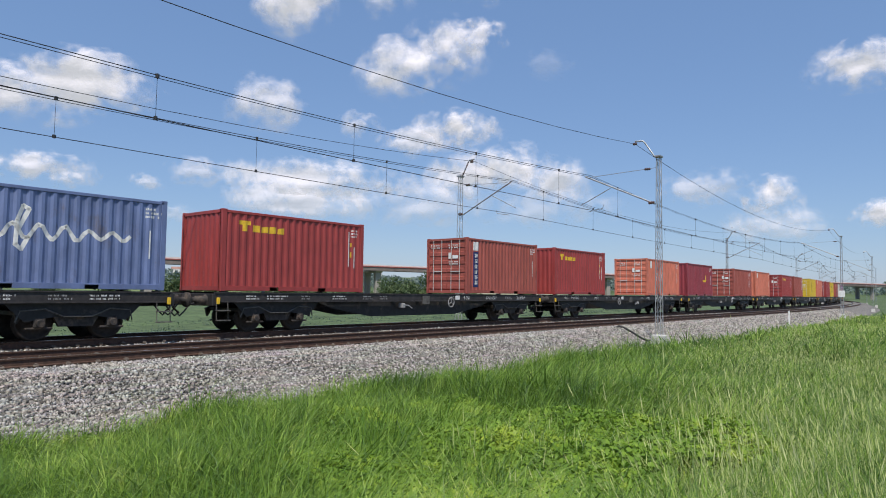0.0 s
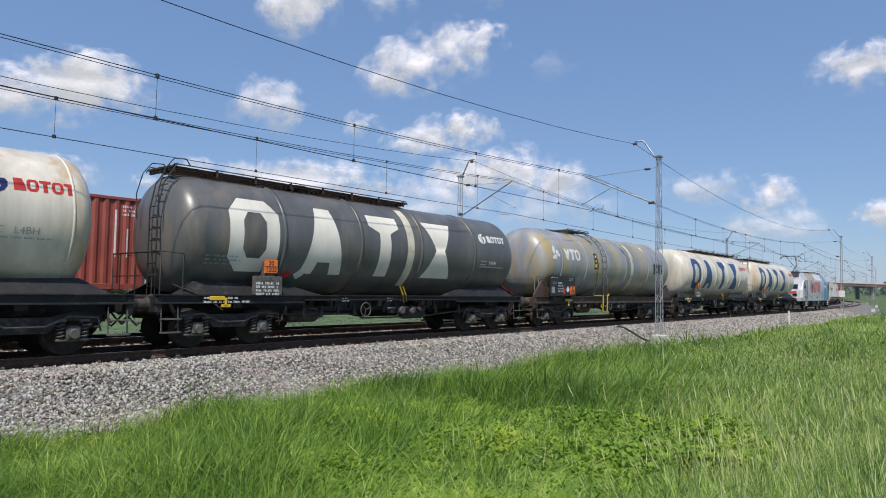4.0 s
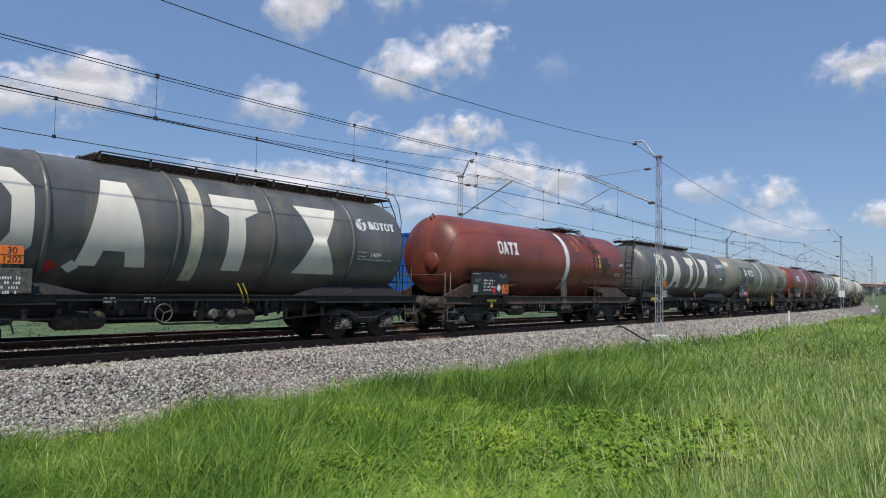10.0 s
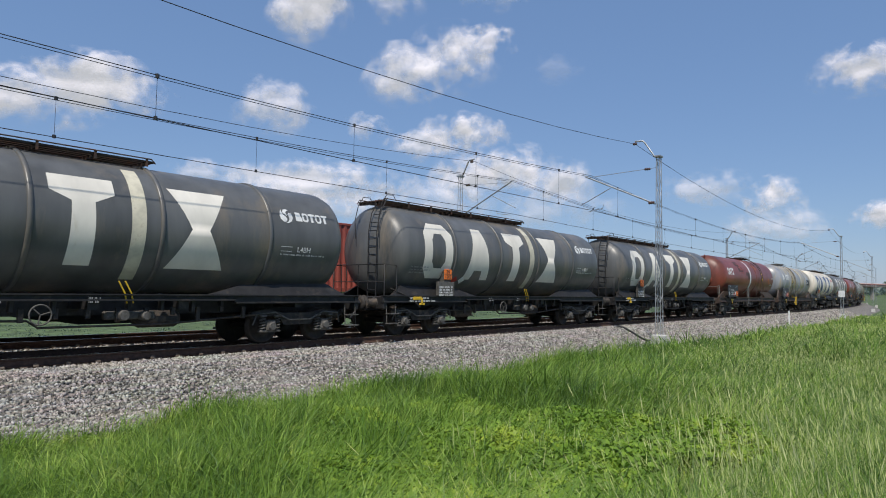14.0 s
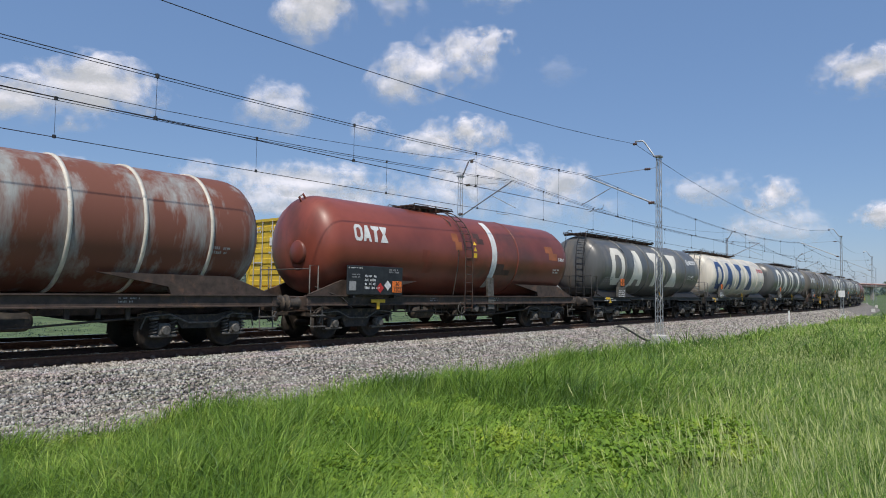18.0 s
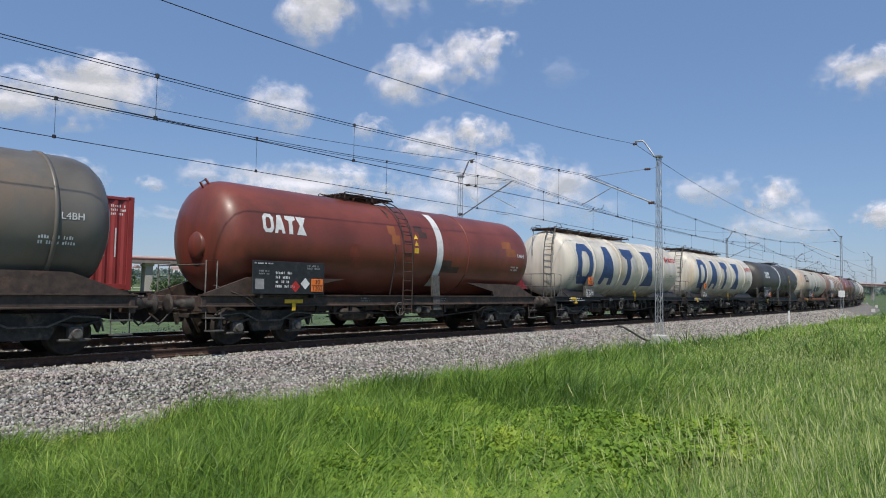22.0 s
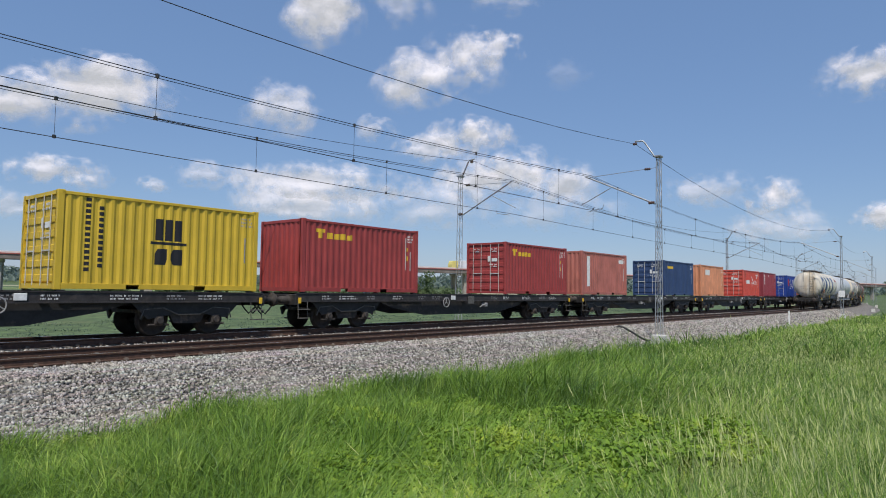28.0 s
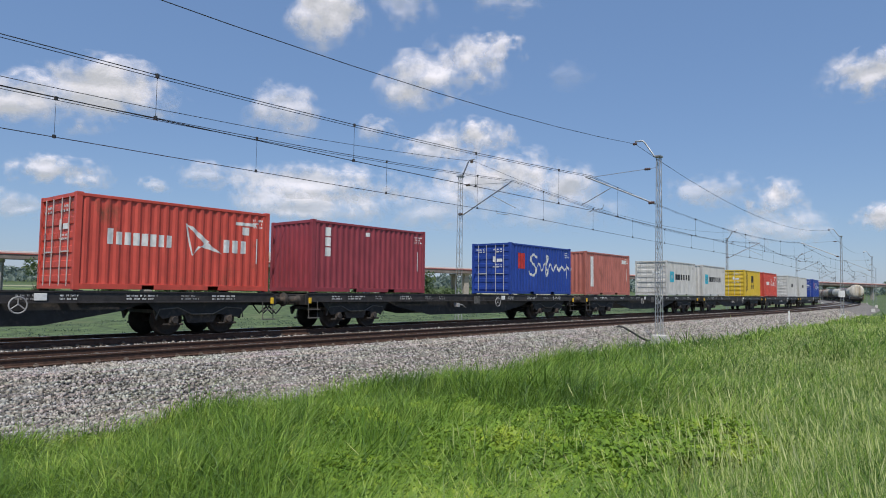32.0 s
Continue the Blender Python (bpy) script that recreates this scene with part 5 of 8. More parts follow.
    for uu in (0.05, 1.85):
        o = [(uu + 0.42 * math.cos(a), 2.4 + 0.58 * math.sin(a)) for a in [k * math.pi / 8 for k in range(16)]]
        n = [(uu + 0.13 * math.cos(a), 2.4 + 0.32 * math.sin(a)) for a in [k * math.pi / 8 for k in range(16)]]
        decal("painted_mark", [[o[k], o[(k + 1) % 16], n[(k + 1) % 16], n[k]] for k in range(16)], pl_wide, ((), ()), loco_red, w, "tall red ring")
    decal("painted_mark", upright(0.95, 0.42, 0.55, 2.4), pl_wide, ((), ()), loco_red, w, "tall red block")
    decal("painted_mark", [[(2.42, 2.0), (2.52, 1.85), (2.86, 1.85), (2.98, 2.0), (2.98, 2.3), (2.88, 2.42), (2.94, 2.56), (2.94, 2.82), (2.82, 2.95), (2.54, 2.95), (2.42, 2.8), (2.42, 2.5), (2.5, 2.38), (2.42, 2.26)]], pl_wide, ((), ()), loco_red, w, "tall red rounded block")
    decal("lettering", bars(-0.6, 1.42, 1.9, 1, 0.1, 0.1, 5), pl, ((), ()), plate_black, w)
    decal("lettering", bars(-5.9, 1.45, 1.0, 3, 0.09, 0.05, 6), pl, ((), ()), grey_mark, w)
    # roof fairings, grilles and gear
    for x0, x1, m in ((-5.8, -3.6, loco_mesh), (-3.5, -1.3, loco_mesh), (-1.2, 1.1, loco_white), (1.2, 3.3, loco_white), (3.4, 4.6, loco_mesh), (4.7, 5.9, loco_blue)):
        sh = Shape().add([(x0, -1.46, 3.17), (x1, -1.46, 3.17), (x1, -1.12, 3.82), (x0, -1.12, 3.82), (x0, -1.4, 3.12), (x1, -1.4, 3.12), (x1, -1.05, 3.8), (x0, -1.05, 3.8)],
                         [(0, 1, 2, 3), (4, 7, 6, 5), (0, 4, 5, 1), (3, 2, 6, 7), (0, 3, 7, 4), (1, 5, 6, 2)])
        part("roof_fairing", fix_normals(sh.mesh("roof_fairing", m)), m, w, "sloped roof fairing panel")
        if m is loco_mesh:
            gr = Shape()
            for x in np.arange(x0 + 0.06, x1 - 0.04, 0.075):
                gr.box(x, x + 0.025, -1.47, -1.43, 3.2, 3.24)
                gr.tube([(x, -1.46, 3.22), (x, -1.15, 3.8)], 0.012, 4, False)
            part("grille", gr, loco_mesh, w)
    part("roof", Shape().box(-7.0, 7.0, -1.1, 1.1, 3.7, 3.8, 0.02), grey_mark, w)
    bus = Shape().tube([(-3.8, -0.2, 4.0), (-1.8, -0.25, 4.02), (-1.2, -0.3, 3.95), (0.8, -0.3, 4.0), (1.4, -0.3, 4.1), (3.4, -0.2, 4.0)], 0.03, 6)
    for x in (-3.2, -1.4, 0.2, 1.2, 2.4, 3.2):
        bus.cyl("z", (x, -0.3, 0), 0.07, 3.78, 4.0, 8)
    part("roof_busbar", bus, plate_black, w)
    gear = Shape().box(0.3, 1.2, -0.6, 0.0, 3.95, 4.1, 0.03).box(-0.6, -0.2, -0.5, 0.1, 3.8, 4.05, 0.03).cyl("z", (1.9, -0.4, 0), 0.08, 3.8, 4.1, 8)
    part("roof_switchgear", gear, plate_black, w)

    def pantograph(x, up, name):
        p = Shape()
        base = Shape().box(x - 0.5, x + 0.5, -0.6, 0.6, 3.85, 3.97, 0.02)
        for y in (-0.5, 0.5):
            for d in (-0.4, 0.4):
                base.cyl("z", (x + d, y, 0), 0.06, 3.78, 3.95, 8)
        if up:
            kx, kz, hx, hz = x + 1.5, 4.55, x - 1.0, 5.52
            p.tube([(x, 0, 3.98), (kx, 0, kz)], 0.05, 6)
            p.tube([(x + 0.35, -0.1, 3.95), (kx + 0.05, -0.05, kz - 0.12)], 0.02, 5)
            for y in (-1, 1):
                p.tube([(kx, y * 0.1, kz), (hx, y * 0.42, hz - 0.08)], 0.026, 5)
        else:
            kx, kz, hx, hz = x + 1.6, 4.05, x - 0.3, 4.14
            p.tube([(x, 0, 3.98), (kx, 0, kz)], 0.05, 6)
            for y in (-1, 1):
                p.tube([(kx, y * 0.1, kz), (hx, y * 0.42, hz - 0.04)], 0.026, 5)
        for d in (-0.16, 0.16):
            p.tube([(hx + d, -0.98, hz - 0.28), (hx + d, -0.85, hz - 0.08), (hx + d, -0.62, hz), (hx + d, 0.62, hz), (hx + d, 0.85, hz - 0.08), (hx + d, 0.98, hz - 0.28)], 0.026, 5)
        p.tube([(hx - 0.16, -0.4, hz - 0.06), (hx + 0.16, -0.4, hz - 0.06)], 0.02, 5)
        p.tube([(hx - 0.16, 0.4, hz - 0.06), (hx + 0.16, 0.4, hz - 0.06)], 0.02, 5)
        b = part("pantograph", base, plate_black, w, name)
        part("pantograph_arm", p, plate_black, b)
    pantograph(-5.0, True, "raised black pantograph")
    pantograph(4.4, False, "folded black pantograph")
    pantograph(6.0, False, "folded black pantograph")
    # running gear
    for x in (-5.2, 5.2):
        fr = Shape()
        for y in (-1.12, 1.12):
            fr.prism([(x - 1.95, 0.62), (x - 1.2, 0.5), (x - 0.5, 0.42), (x + 0.5, 0.42), (x + 1.2, 0.5), (x + 1.95, 0.62), (x + 1.95, 0.82), (x - 1.95, 0.82)], "y", y - 0.08, y + 0.08)
        bo = part("bogie", fr, plate_black, w, "black two-axle power bogie")
        for g in (-1.3, 1.3):
            sh = Shape()
            for y in (-0.7, 0.7):
                k = 1 if y > 0 else -1
                sh.lathe([(y - k * 0.07, 0.2), (y - k * 0.07, 0.65), (y - k * 0.04, 0.65), (y - k * 0.03, 0.625), (y + k * 0.07, 0.62), (y + k * 0.07, 0.5), (y + k * 0.03, 0.46), (y + k * 0.03, 0.0)], "y", (x + g, 0, 0.624), 32)
            sh.cyl("y", (x + g, 0, 0.624), 0.11, -0.9, 0.9, 12)
            ws = part("wheelset", fix_normals(sh.mesh("wheelset", wheel_steel)), wheel_steel, bo)
            part("tyre_ring", Shape().lathe([(-0.775, 0.49), (-0.785, 0.5), (-0.785, 0.6), (-0.775, 0.61)], "y", (x + g, 0, 0.624), 32), rim_green, bo, "yellow-green painted wheel rim")
            part("axle_box", Shape().box(x + g - 0.2, x + g + 0.2, -1.26, -1.0, 0.5, 0.76, 0.04).cyl("y", (x + g, 0, 0.624), 0.13, -1.32, -1.2, 12), bogie_dark, bo)
            for d in (-0.33, 0.33):
                part("spring", Shape().cyl("z", (x + g + d, -1.14, 0), 0.085, 0.62, 0.95, 10), bogie_grey, bo)
        part("damper", Shape().tube([(x - 0.9, -1.3, 0.86), (x + 0.3, -1.3, 0.86)], 0.06, 8), bogie_grey, w)
    part("underfloor_box", Shape().box(-2.6, 2.6, -1.3, 1.3, 0.35, 1.0, 0.05), plate_black, w, "black underfloor equipment box")
    for x in (-2.3, -1.6, -0.8, 0.2, 1.0, 1.8):
        part("equipment_cover", Shape().box(x, x + 0.5, -1.36, -1.28, 0.45, 0.85, 0.02), bogie_dark, w)
    part("label_plate", Shape().box(0.9, 1.15, -1.38, -1.36, 0.7, 0.85).box(1.25, 1.5, -1.38, -1.36, 0.7, 0.85), white_mark, w, "small white plates")
    return w


# ---- flat wagons ----
sill_brown = material("sill_brown", (0.034, 0.03, 0.03), 0.6, 0, 0.3, 5, spots=(0.075, 0.06, 0.052), spot_amount=0.4)

def flat_wagon(seed, label, turned):
    w = thing("flat_wagon", label, "flat wagon", "flat wagons of the train")
    L = PITCH / 2
    rnd = random.Random(seed)
    for x in (-7.0, 7.0):
        bogie(w, x, "leaf", bogie_dark)
        part("bogie_cover", Shape().prism([(x - 1.75, 0.99), (x + 1.75, 0.99), (x + 1.25, 0.5), (x + 0.55, 0.62), (x - 0.55, 0.62), (x - 1.25, 0.5)], "y", -1.14, -1.1), black_frame, w, "black plate beside the bogie")
    buffers(w, L, black_frame)
    for y in (-1.25, 1.25):
        g = 1 if y > 0 else -1
        out = [(-L + 0.7, 0.98), (-L + 0.7, 1.28), (L - 0.7, 1.28), (L - 0.7, 0.98), (5.2, 0.98), (3.6, 0.55), (-3.6, 0.55), (-5.2, 0.98)]
        belly = Shape().prism([(-5.3, 0.98), (5.3, 0.98), (4.6, 0.74), (2.6, 0.4), (-2.6, 0.4), (-4.6, 0.74)], "y", y - g * 0.25 - 0.03, y - g * 0.25 + 0.03)
        part("belly_plate", belly, black_frame, w, "black fish-bellied web plate")
        prof = [(y - g * 0.03, 0.97), (y + g * 0.06, 0.97), (y + g * 0.06, 1.0), (y + g * 0.03, 1.005), (y + g * 0.03, 1.245), (y + g * 0.06, 1.25), (y + g * 0.06, 1.285), (y - g * 0.03, 1.285)]
        part("side_sill", fix_normals(Shape().prism(prof, "x", -L + 0.7, L - 0.7).mesh("side_sill", sill_brown)), sill_brown, w, "grimy dark brown side beam")
    cr = Shape().box(-L + 0.7, L - 0.7, -0.2, 0.2, 0.85, 1.22)
    for x in np.arange(-9.0, 9.1, 1.5):
        cr.box(x - 0.06, x + 0.06, -1.22, 1.22, 1.0, 1.22)
    part("cross_beam", cr, black_frame, w)
    for x in (-9.1, -3.4, 3.4, 9.1):
        for y in (-1.13, 1.13):
            part("spigot", Shape().box(x - 0.1, x + 0.1, y - 0.09, y + 0.09, 1.28, 1.318, 0.01), black_frame, w, "folding container spigot")
    pl = side_plane(-1.317)
    for k_, (u_, w_, m_) in enumerate(((-8.4, 0.5, white_mark), (-7.6, 0.9, white_mark), (-6.2, 0.5, grey_mark), (-4.8, 0.7, white_mark), (-3.3, 0.5, grey_mark), (-2.4, 0.6, grey_mark), (1.9, 0.5, grey_mark),
                                       (2.9, 0.6, white_mark), (4.6, 1.1, white_mark), (6.2, 0.6, grey_mark), (7.2, 0.8, white_mark))):
        decal("lettering", bars(u_, 1.19, w_, 2, 0.085, 0.045, seed + k_), pl, ((), ()), m_, w)
    part("tool_plate", Shape().box(2.3 if turned else -1.12, 2.6 if turned else -0.82, -1.33, -1.31, 1.04, 1.22, 0.01), white_mark, w, "pale data plate")
    part("tool_plate", Shape().box(0.1, 0.55, -1.33, -1.31, 0.86, 1.2, 0.01), bogie_grey, w, "grey data plate")
    hw = Shape()
    wx = 1.95 if turned else -1.5
    hw.tube([(wx + 0.2 * math.cos(a), -1.36, 0.93 + 0.2 * math.sin(a)) for a in np.linspace(0, 2 * math.pi, 21)], 0.02, 5, False)
    for a in (1.57, 3.7, 5.7):
        hw.tube([(wx, -1.36, 0.95), (wx + 0.2 * math.cos(a), -1.36, 0.93 + 0.2 * math.sin(a))], 0.016, 4)
    part("handbrake_wheel", hw, grey_mark, w, "pale grey spoked hand brake wheel")
    for g in (-1, 1):
        end_steps(w, g * (L - 0.95), -1.3)
        part("end_lamp_bracket", Shape().box(g * (L - 0.8) - 0.05, g * (L - 0.8) + 0.05, -1.36, -1.3, 0.92, 1.12, 0.01), yellow_mark, w, "yellow lever end")
    part("brake_gear", Shape().lathe([(-1.2, 0), (-1.15, 0.16), (-0.3, 0.18), (0.4, 0.16), (0.45, 0)], "x", (0.5, -0.6, 0.72), 14).box(-3.0, 3.0, -0.8, -0.7, 0.72, 0.78), bogie_dark, w)
    vs = Shape().box(-0.09, 0.09, -1.34, -1.1, 0.72, 0.9, 0.02)
    g = 1 if turned else -1
    vx = -1.05 if turned else 1.5
    part("valve", vs, grey_mark, w).matrix_basis = pose(vx, 0, 0)
    part("valve_lever", Shape().tube([(vx, -1.33, 0.84), (vx + g * 0.3, -1.33, 0.8), (vx + g * 0.5, -1.32, 0.7)], 0.022, 5), grey_mark, w)
    return w


# ---- containers ----
DOOR_BAR = material("door_bar", (0.55, 0.54, 0.52), 0.5, 0.2, 0.12, 10)
box_paints = {
    "red": material("box_red", (0.33, 0.05, 0.047), 0.5, 0, 0.12, 2.5, (1, 1, 0.5), spots=(0.16, 0.03, 0.028), spot_scale=1.3, spot_amount=0.3),
    "maroon": material("box_maroon", (0.28, 0.045, 0.06), 0.5, 0, 0.12, 2.5, (1, 1, 0.5), spots=(0.13, 0.03, 0.03), spot_scale=1.3, spot_amount=0.3),
    "brown": material("box_brown", (0.34, 0.085, 0.065), 0.55, 0, 0.12, 2.5, (1, 1, 0.5), spots=(0.16, 0.05, 0.035), spot_scale=1.2, spot_amount=0.3),
    "faded": material("box_faded", (0.43, 0.145, 0.115), 0.6, 0, 0.14, 2.5, (1, 1, 0.5), spots=(0.2, 0.07, 0.05), spot_scale=1.2, spot_amount=0.32),
    "orange": material("box_orange", (0.66, 0.28, 0.15), 0.55, 0, 0.14, 2.5, (1, 1, 0.5), spots=(0.32, 0.1, 0.05), spot_scale=1.2, spot_amount=0.32),
    "salmon": material("box_salmon", (0.6, 0.18, 0.115), 0.55, 0, 0.12, 2.5, (1, 1, 0.5), spots=(0.32, 0.09, 0.05), spot_scale=1.2, spot_amount=0.3),
    "ham": material("box_bright_red", (0.58, 0.08, 0.055), 0.5, 0, 0.12, 2.5, (1, 1, 0.5), spots=(0.15, 0.06, 0.03), spot_scale=1.1, spot_amount=0.34),
    "yellow": material("box_yellow", (0.62, 0.43, 0.035), 0.5, 0, 0.08, 2.5, (1, 1, 0.5), spots=(0.36, 0.25, 0.05), spot_scale=1.4, spot_amount=0.24),
    "blue": material("box_blue", (0.018, 0.055, 0.30), 0.5, 0, 0.12, 2.5, (1, 1, 0.5), spots=(0.05, 0.05, 0.12), spot_scale=1.3, spot_amount=0.26),
    "bright_blue": material("box_sky_blue", (0.012, 0.11, 0.42), 0.5, 0, 0.1, 2.5, (1, 1, 0.5), spots=(0.03, 0.07, 0.2), spot_scale=1.3, spot_amount=0.25),
    "grey_blue": material("box_grey_blue", (0.14, 0.19, 0.36), 0.55, 0, 0.15, 2.5, (1, 1, 0.5), spots=(0.12, 0.11, 0.14), spot_scale=1.2, spot_amount=0.34),
    "navy": material("box_navy", (0.03, 0.06, 0.15), 0.5, 0, 0.12, 2.5, (1, 1, 0.5), spots=(0.05, 0.05, 0.07), spot_scale=1.3, spot_amount=0.26),
    "white": material("box_white", (0.55, 0.55, 0.53), 0.55, 0, 0.1, 2.5, (1, 1, 0.5), spots=(0.34, 0.27, 0.2), spot_scale=1.2, spot_amount=0.28),
    "rusty_white": material("box_rusty_white", (0.56, 0.56, 0.52), 0.6, 0, 0.15, 2.5, (1, 1, 0.4), spots=(0.22, 0.11, 0.06), spot_scale=1.6, spot_amount=0.42),
}
cyan_mark = material("cyan_mark", (0.05, 0.42, 0.55), 0.5, 0, 0.1, 5)
black_mark = material("black_mark", (0.014, 0.013, 0.016), 0.5, 0, 0.1, 5)
YS = -C_W / 2


def wave(x, pitch=0.278, deep=0.036):
    """Depth of the trapezoid corrugation at x."""
    t = (x / pitch) % 1.0
    if t < 0.26:
        return 0.0
    if t < 0.5:
        return deep * (t - 0.26) / 0.24
    if t < 0.76:
        return deep
    return deep * (1 - (t - 0.76) / 0.24)


def wave_cuts(a, b, pitch=0.278):
    out = []
    k = math.floor(a / pitch)
    while k * pitch < b:
        out += [k * pitch + pitch * f for f in (0.0, 0.26, 0.5, 0.76)]
        k += 1
    return [c for c in out if a < c < b]


def corrugated(axis, a, b, z0, z1, face, sign):
    """A corrugated sheet: along x at y=face, or along y at x=face; sign: the outward side. Its sheet is 12 mm thick."""
    us = [a] + wave_cuts(a, b) + [b]
    v, f = [], []
    n = len(us)
    for back in (0.0, 0.012):
        for z in (z0, z1):
            for u in us:
                d = face - sign * (wave(u) + 0.012 + back)
                v.append((u, d, z) if axis == "x" else (d, u, z))
    for i in range(n - 1):
        f += [(i, i + 1, n + i + 1, n + i), (2 * n + i, 3 * n + i, 3 * n + i + 1, 2 * n + i + 1)]
    me = Shape().add(v, f)
    return me


def container(paint, door, label, marks=(), seed=1, door_marks=True):
    """A twenty-foot box; door: the end with the doors, -1 or +1 along x. Its base lies at z = 0."""
    w = thing("shipping_container", label, "shipping container", "containers on the flat wagons")
    m = box_paints[paint]
    hl, hw, H = C_L / 2, C_W / 2, C_H
    for g in (-1, 1):
        part("side_wall", fix_normals(corrugated("x", -hl + 0.12, hl - 0.12, 0.15, H - 0.1, g * hw, g).mesh("side_wall", m)), m, w, "corrugated steel side")
        part("top_rail", Shape().box(-hl + 0.1, hl - 0.1, min(g * hw, g * (hw - 0.07)), max(g * hw, g * (hw - 0.07)), H - 0.11, H - 0.03, 0.006), m, w)
        br = Shape()
        for x0, x1 in ((-hl + 0.15, -1.2), (-0.84, 0.84), (1.2, hl - 0.15)):
            br.box(x0, x1, min(g * hw, g * (hw - 0.06)), max(g * hw, g * (hw - 0.06)), 0.02, 0.17, 0.005)
        for x0, x1 in ((-1.2, -0.84), (0.84, 1.2)):
            br.box(x0, x1, min(g * hw, g * (hw - 0.06)), max(g * hw, g * (hw - 0.06)), 0.135, 0.17, 0.004)
        part("bottom_rail", br, m, w)
        for x in (-hl, hl):
            s = 1 if x > 0 else -1
            part("corner_post", Shape().box(min(x, x - s * 0.16), max(x, x - s * 0.16), min(g * hw, g * (hw - 0.15)), max(g * hw, g * (hw - 0.15)), 0.1, H - 0.1, 0.008), m, w)
            for z in (0.0, H - 0.118):
                part("corner_casting", Shape().box(min(x, x - s * 0.178), max(x, x - s * 0.178), min(g * hw, g * (hw - 0.162)), max(g * hw, g * (hw - 0.162)), z, z + 0.118, 0.008), m, w)
    part("roof", fix_normals(Shape().box(-hl + 0.1, hl - 0.1, -hw + 0.03, hw - 0.03, H - 0.05, H - 0.025).mesh("roof", m)), m, w)
    part("floor", Shape().box(-hl + 0.1, hl - 0.1, -hw + 0.05, hw - 0.05, 0.14, 0.19), bogie_dark, w)
    e = -door * hl
    part("end_wall", fix_normals(corrugated("y", -hw + 0.14, hw - 0.14, 0.15, H - 0.1, e, -door).mesh("end_wall", m)), m, w, "corrugated steel end")
    for x, s in ((-hl, -1), (hl, 1)):
        a, b = hw - 0.1, hw - 0.14
        ring = [(-a, 0.02), (a, 0.02), (a, H - 0.02), (-a, H - 0.02), (-a, 0.03), (-b, 0.16), (-b, H - 0.12), (b, H - 0.12), (b, 0.16), (-b, 0.155)]
        part("end_frame", fix_normals(Shape().prism(ring, "x", min(x, x - s * 0.08), max(x, x - s * 0.08)).mesh("end_frame", m)), m, w)
    xd = door * hl
    for y0, y1 in ((-hw + 0.15, -0.01), (0.01, hw - 0.15)):
        x_in, x_out, x_bk = xd - door * 0.06, xd - door * 0.03, xd - door * 0.085
        prof = [(x_bk, 0.17)]
        for k in range(6):
            z = 0.2 + k * 0.385
            prof += [(x_in, z), (x_out, z + 0.02), (x_out, z + 0.18), (x_in, z + 0.2)]
        prof += [(x_in, H - 0.13), (x_bk, H - 0.13)]
        d = fix_normals(Shape().prism(prof, "y", y0, y1).mesh("door", m))
        leaf = part("door", d, m, w, "ribbed steel door leaf")
        for y in (y0 + 0.28, y1 - 0.28):
            part("locking_bar", Shape().tube([(xd - door * 0.005, y, 0.1), (xd - door * 0.005, y, H - 0.1)], 0.017, 6), DOOR_BAR, leaf, "pale locking bar")
        part("handle", Shape().box(min(xd, xd - door * 0.02), max(xd, xd - door * 0.02), y0 + 0.25, y1 - 0.25, 1.0, 1.04), DOOR_BAR, leaf)
        if door_marks:
            pd = (lambda g: (lambda u, z: (xd - door * 0.024, u, z)))(0)
            q = bars(y0 + 0.42, H - 0.3, 0.5, 2, 0.12, 0.07, seed)
            if y0 < 0:
                q += [rect(y0 + 0.38, y0 + 0.72, 1.62, 1.78), rect(y0 + 0.78, y1 - 0.1, 1.62, 1.9)] + bars(y0 + 0.4, 1.5, 0.6, 2, 0.1, 0.06, seed + 1)
            decal("lettering", q, pd, ((), ()), white_mark, leaf)
    place = lambda u, z: (u, YS + wave(u) + 0.012 - 0.004, z)
    cuts = (wave_cuts(-hl, hl), ())
    for quads, mm, lab in marks:
        decal("lettering" if len(quads) > 3 else "painted_mark", quads, place, cuts, mm, w, lab)
    q = bars(hl - 0.62, H - 0.25, 0.42, 3, 0.11, 0.065, seed + 3) + [rect(hl - 0.5, hl - 0.46, 0.9, 1.7)]
    decal("lettering", q, place, cuts, grey_mark if paint in ("white", "rusty_white", "yellow") else white_mark, w)
    return w


def m_touax(front=True):
    q = [rect(-2.42, -1.98, 2.14, 2.27), rect(-2.28, -2.1, 1.93, 2.14)]
    for k in range(4):
        q += [[(-1.92 + 0.33 * k, 1.93), (-1.64 + 0.33 * k, 1.93), (-1.64 + 0.33 * k, 2.15), (-1.9 + 0.33 * k, 2.15 - 0.04 * (k % 2))]]
    return [(q, yellow_mark, "yellow painted bars")] + [([rect(2.25, 2.29, 0.95, 2.25)], white_mark, "thin white line of marks"), ([rect(2.36, 2.44, 1.3, 1.5), rect(2.36, 2.44, 1.7, 1.85)], yellow_mark, "small yellow labels")]


def m_vertical(x, h=0.95, mat=None, top=2.35, n=3):
    return [([rect(x - 0.13, x + 0.13, top - (k + 1) * h / n + 0.05, top - k * h / n) for k in range(n)], mat or white_mark, "column of painted bars")]


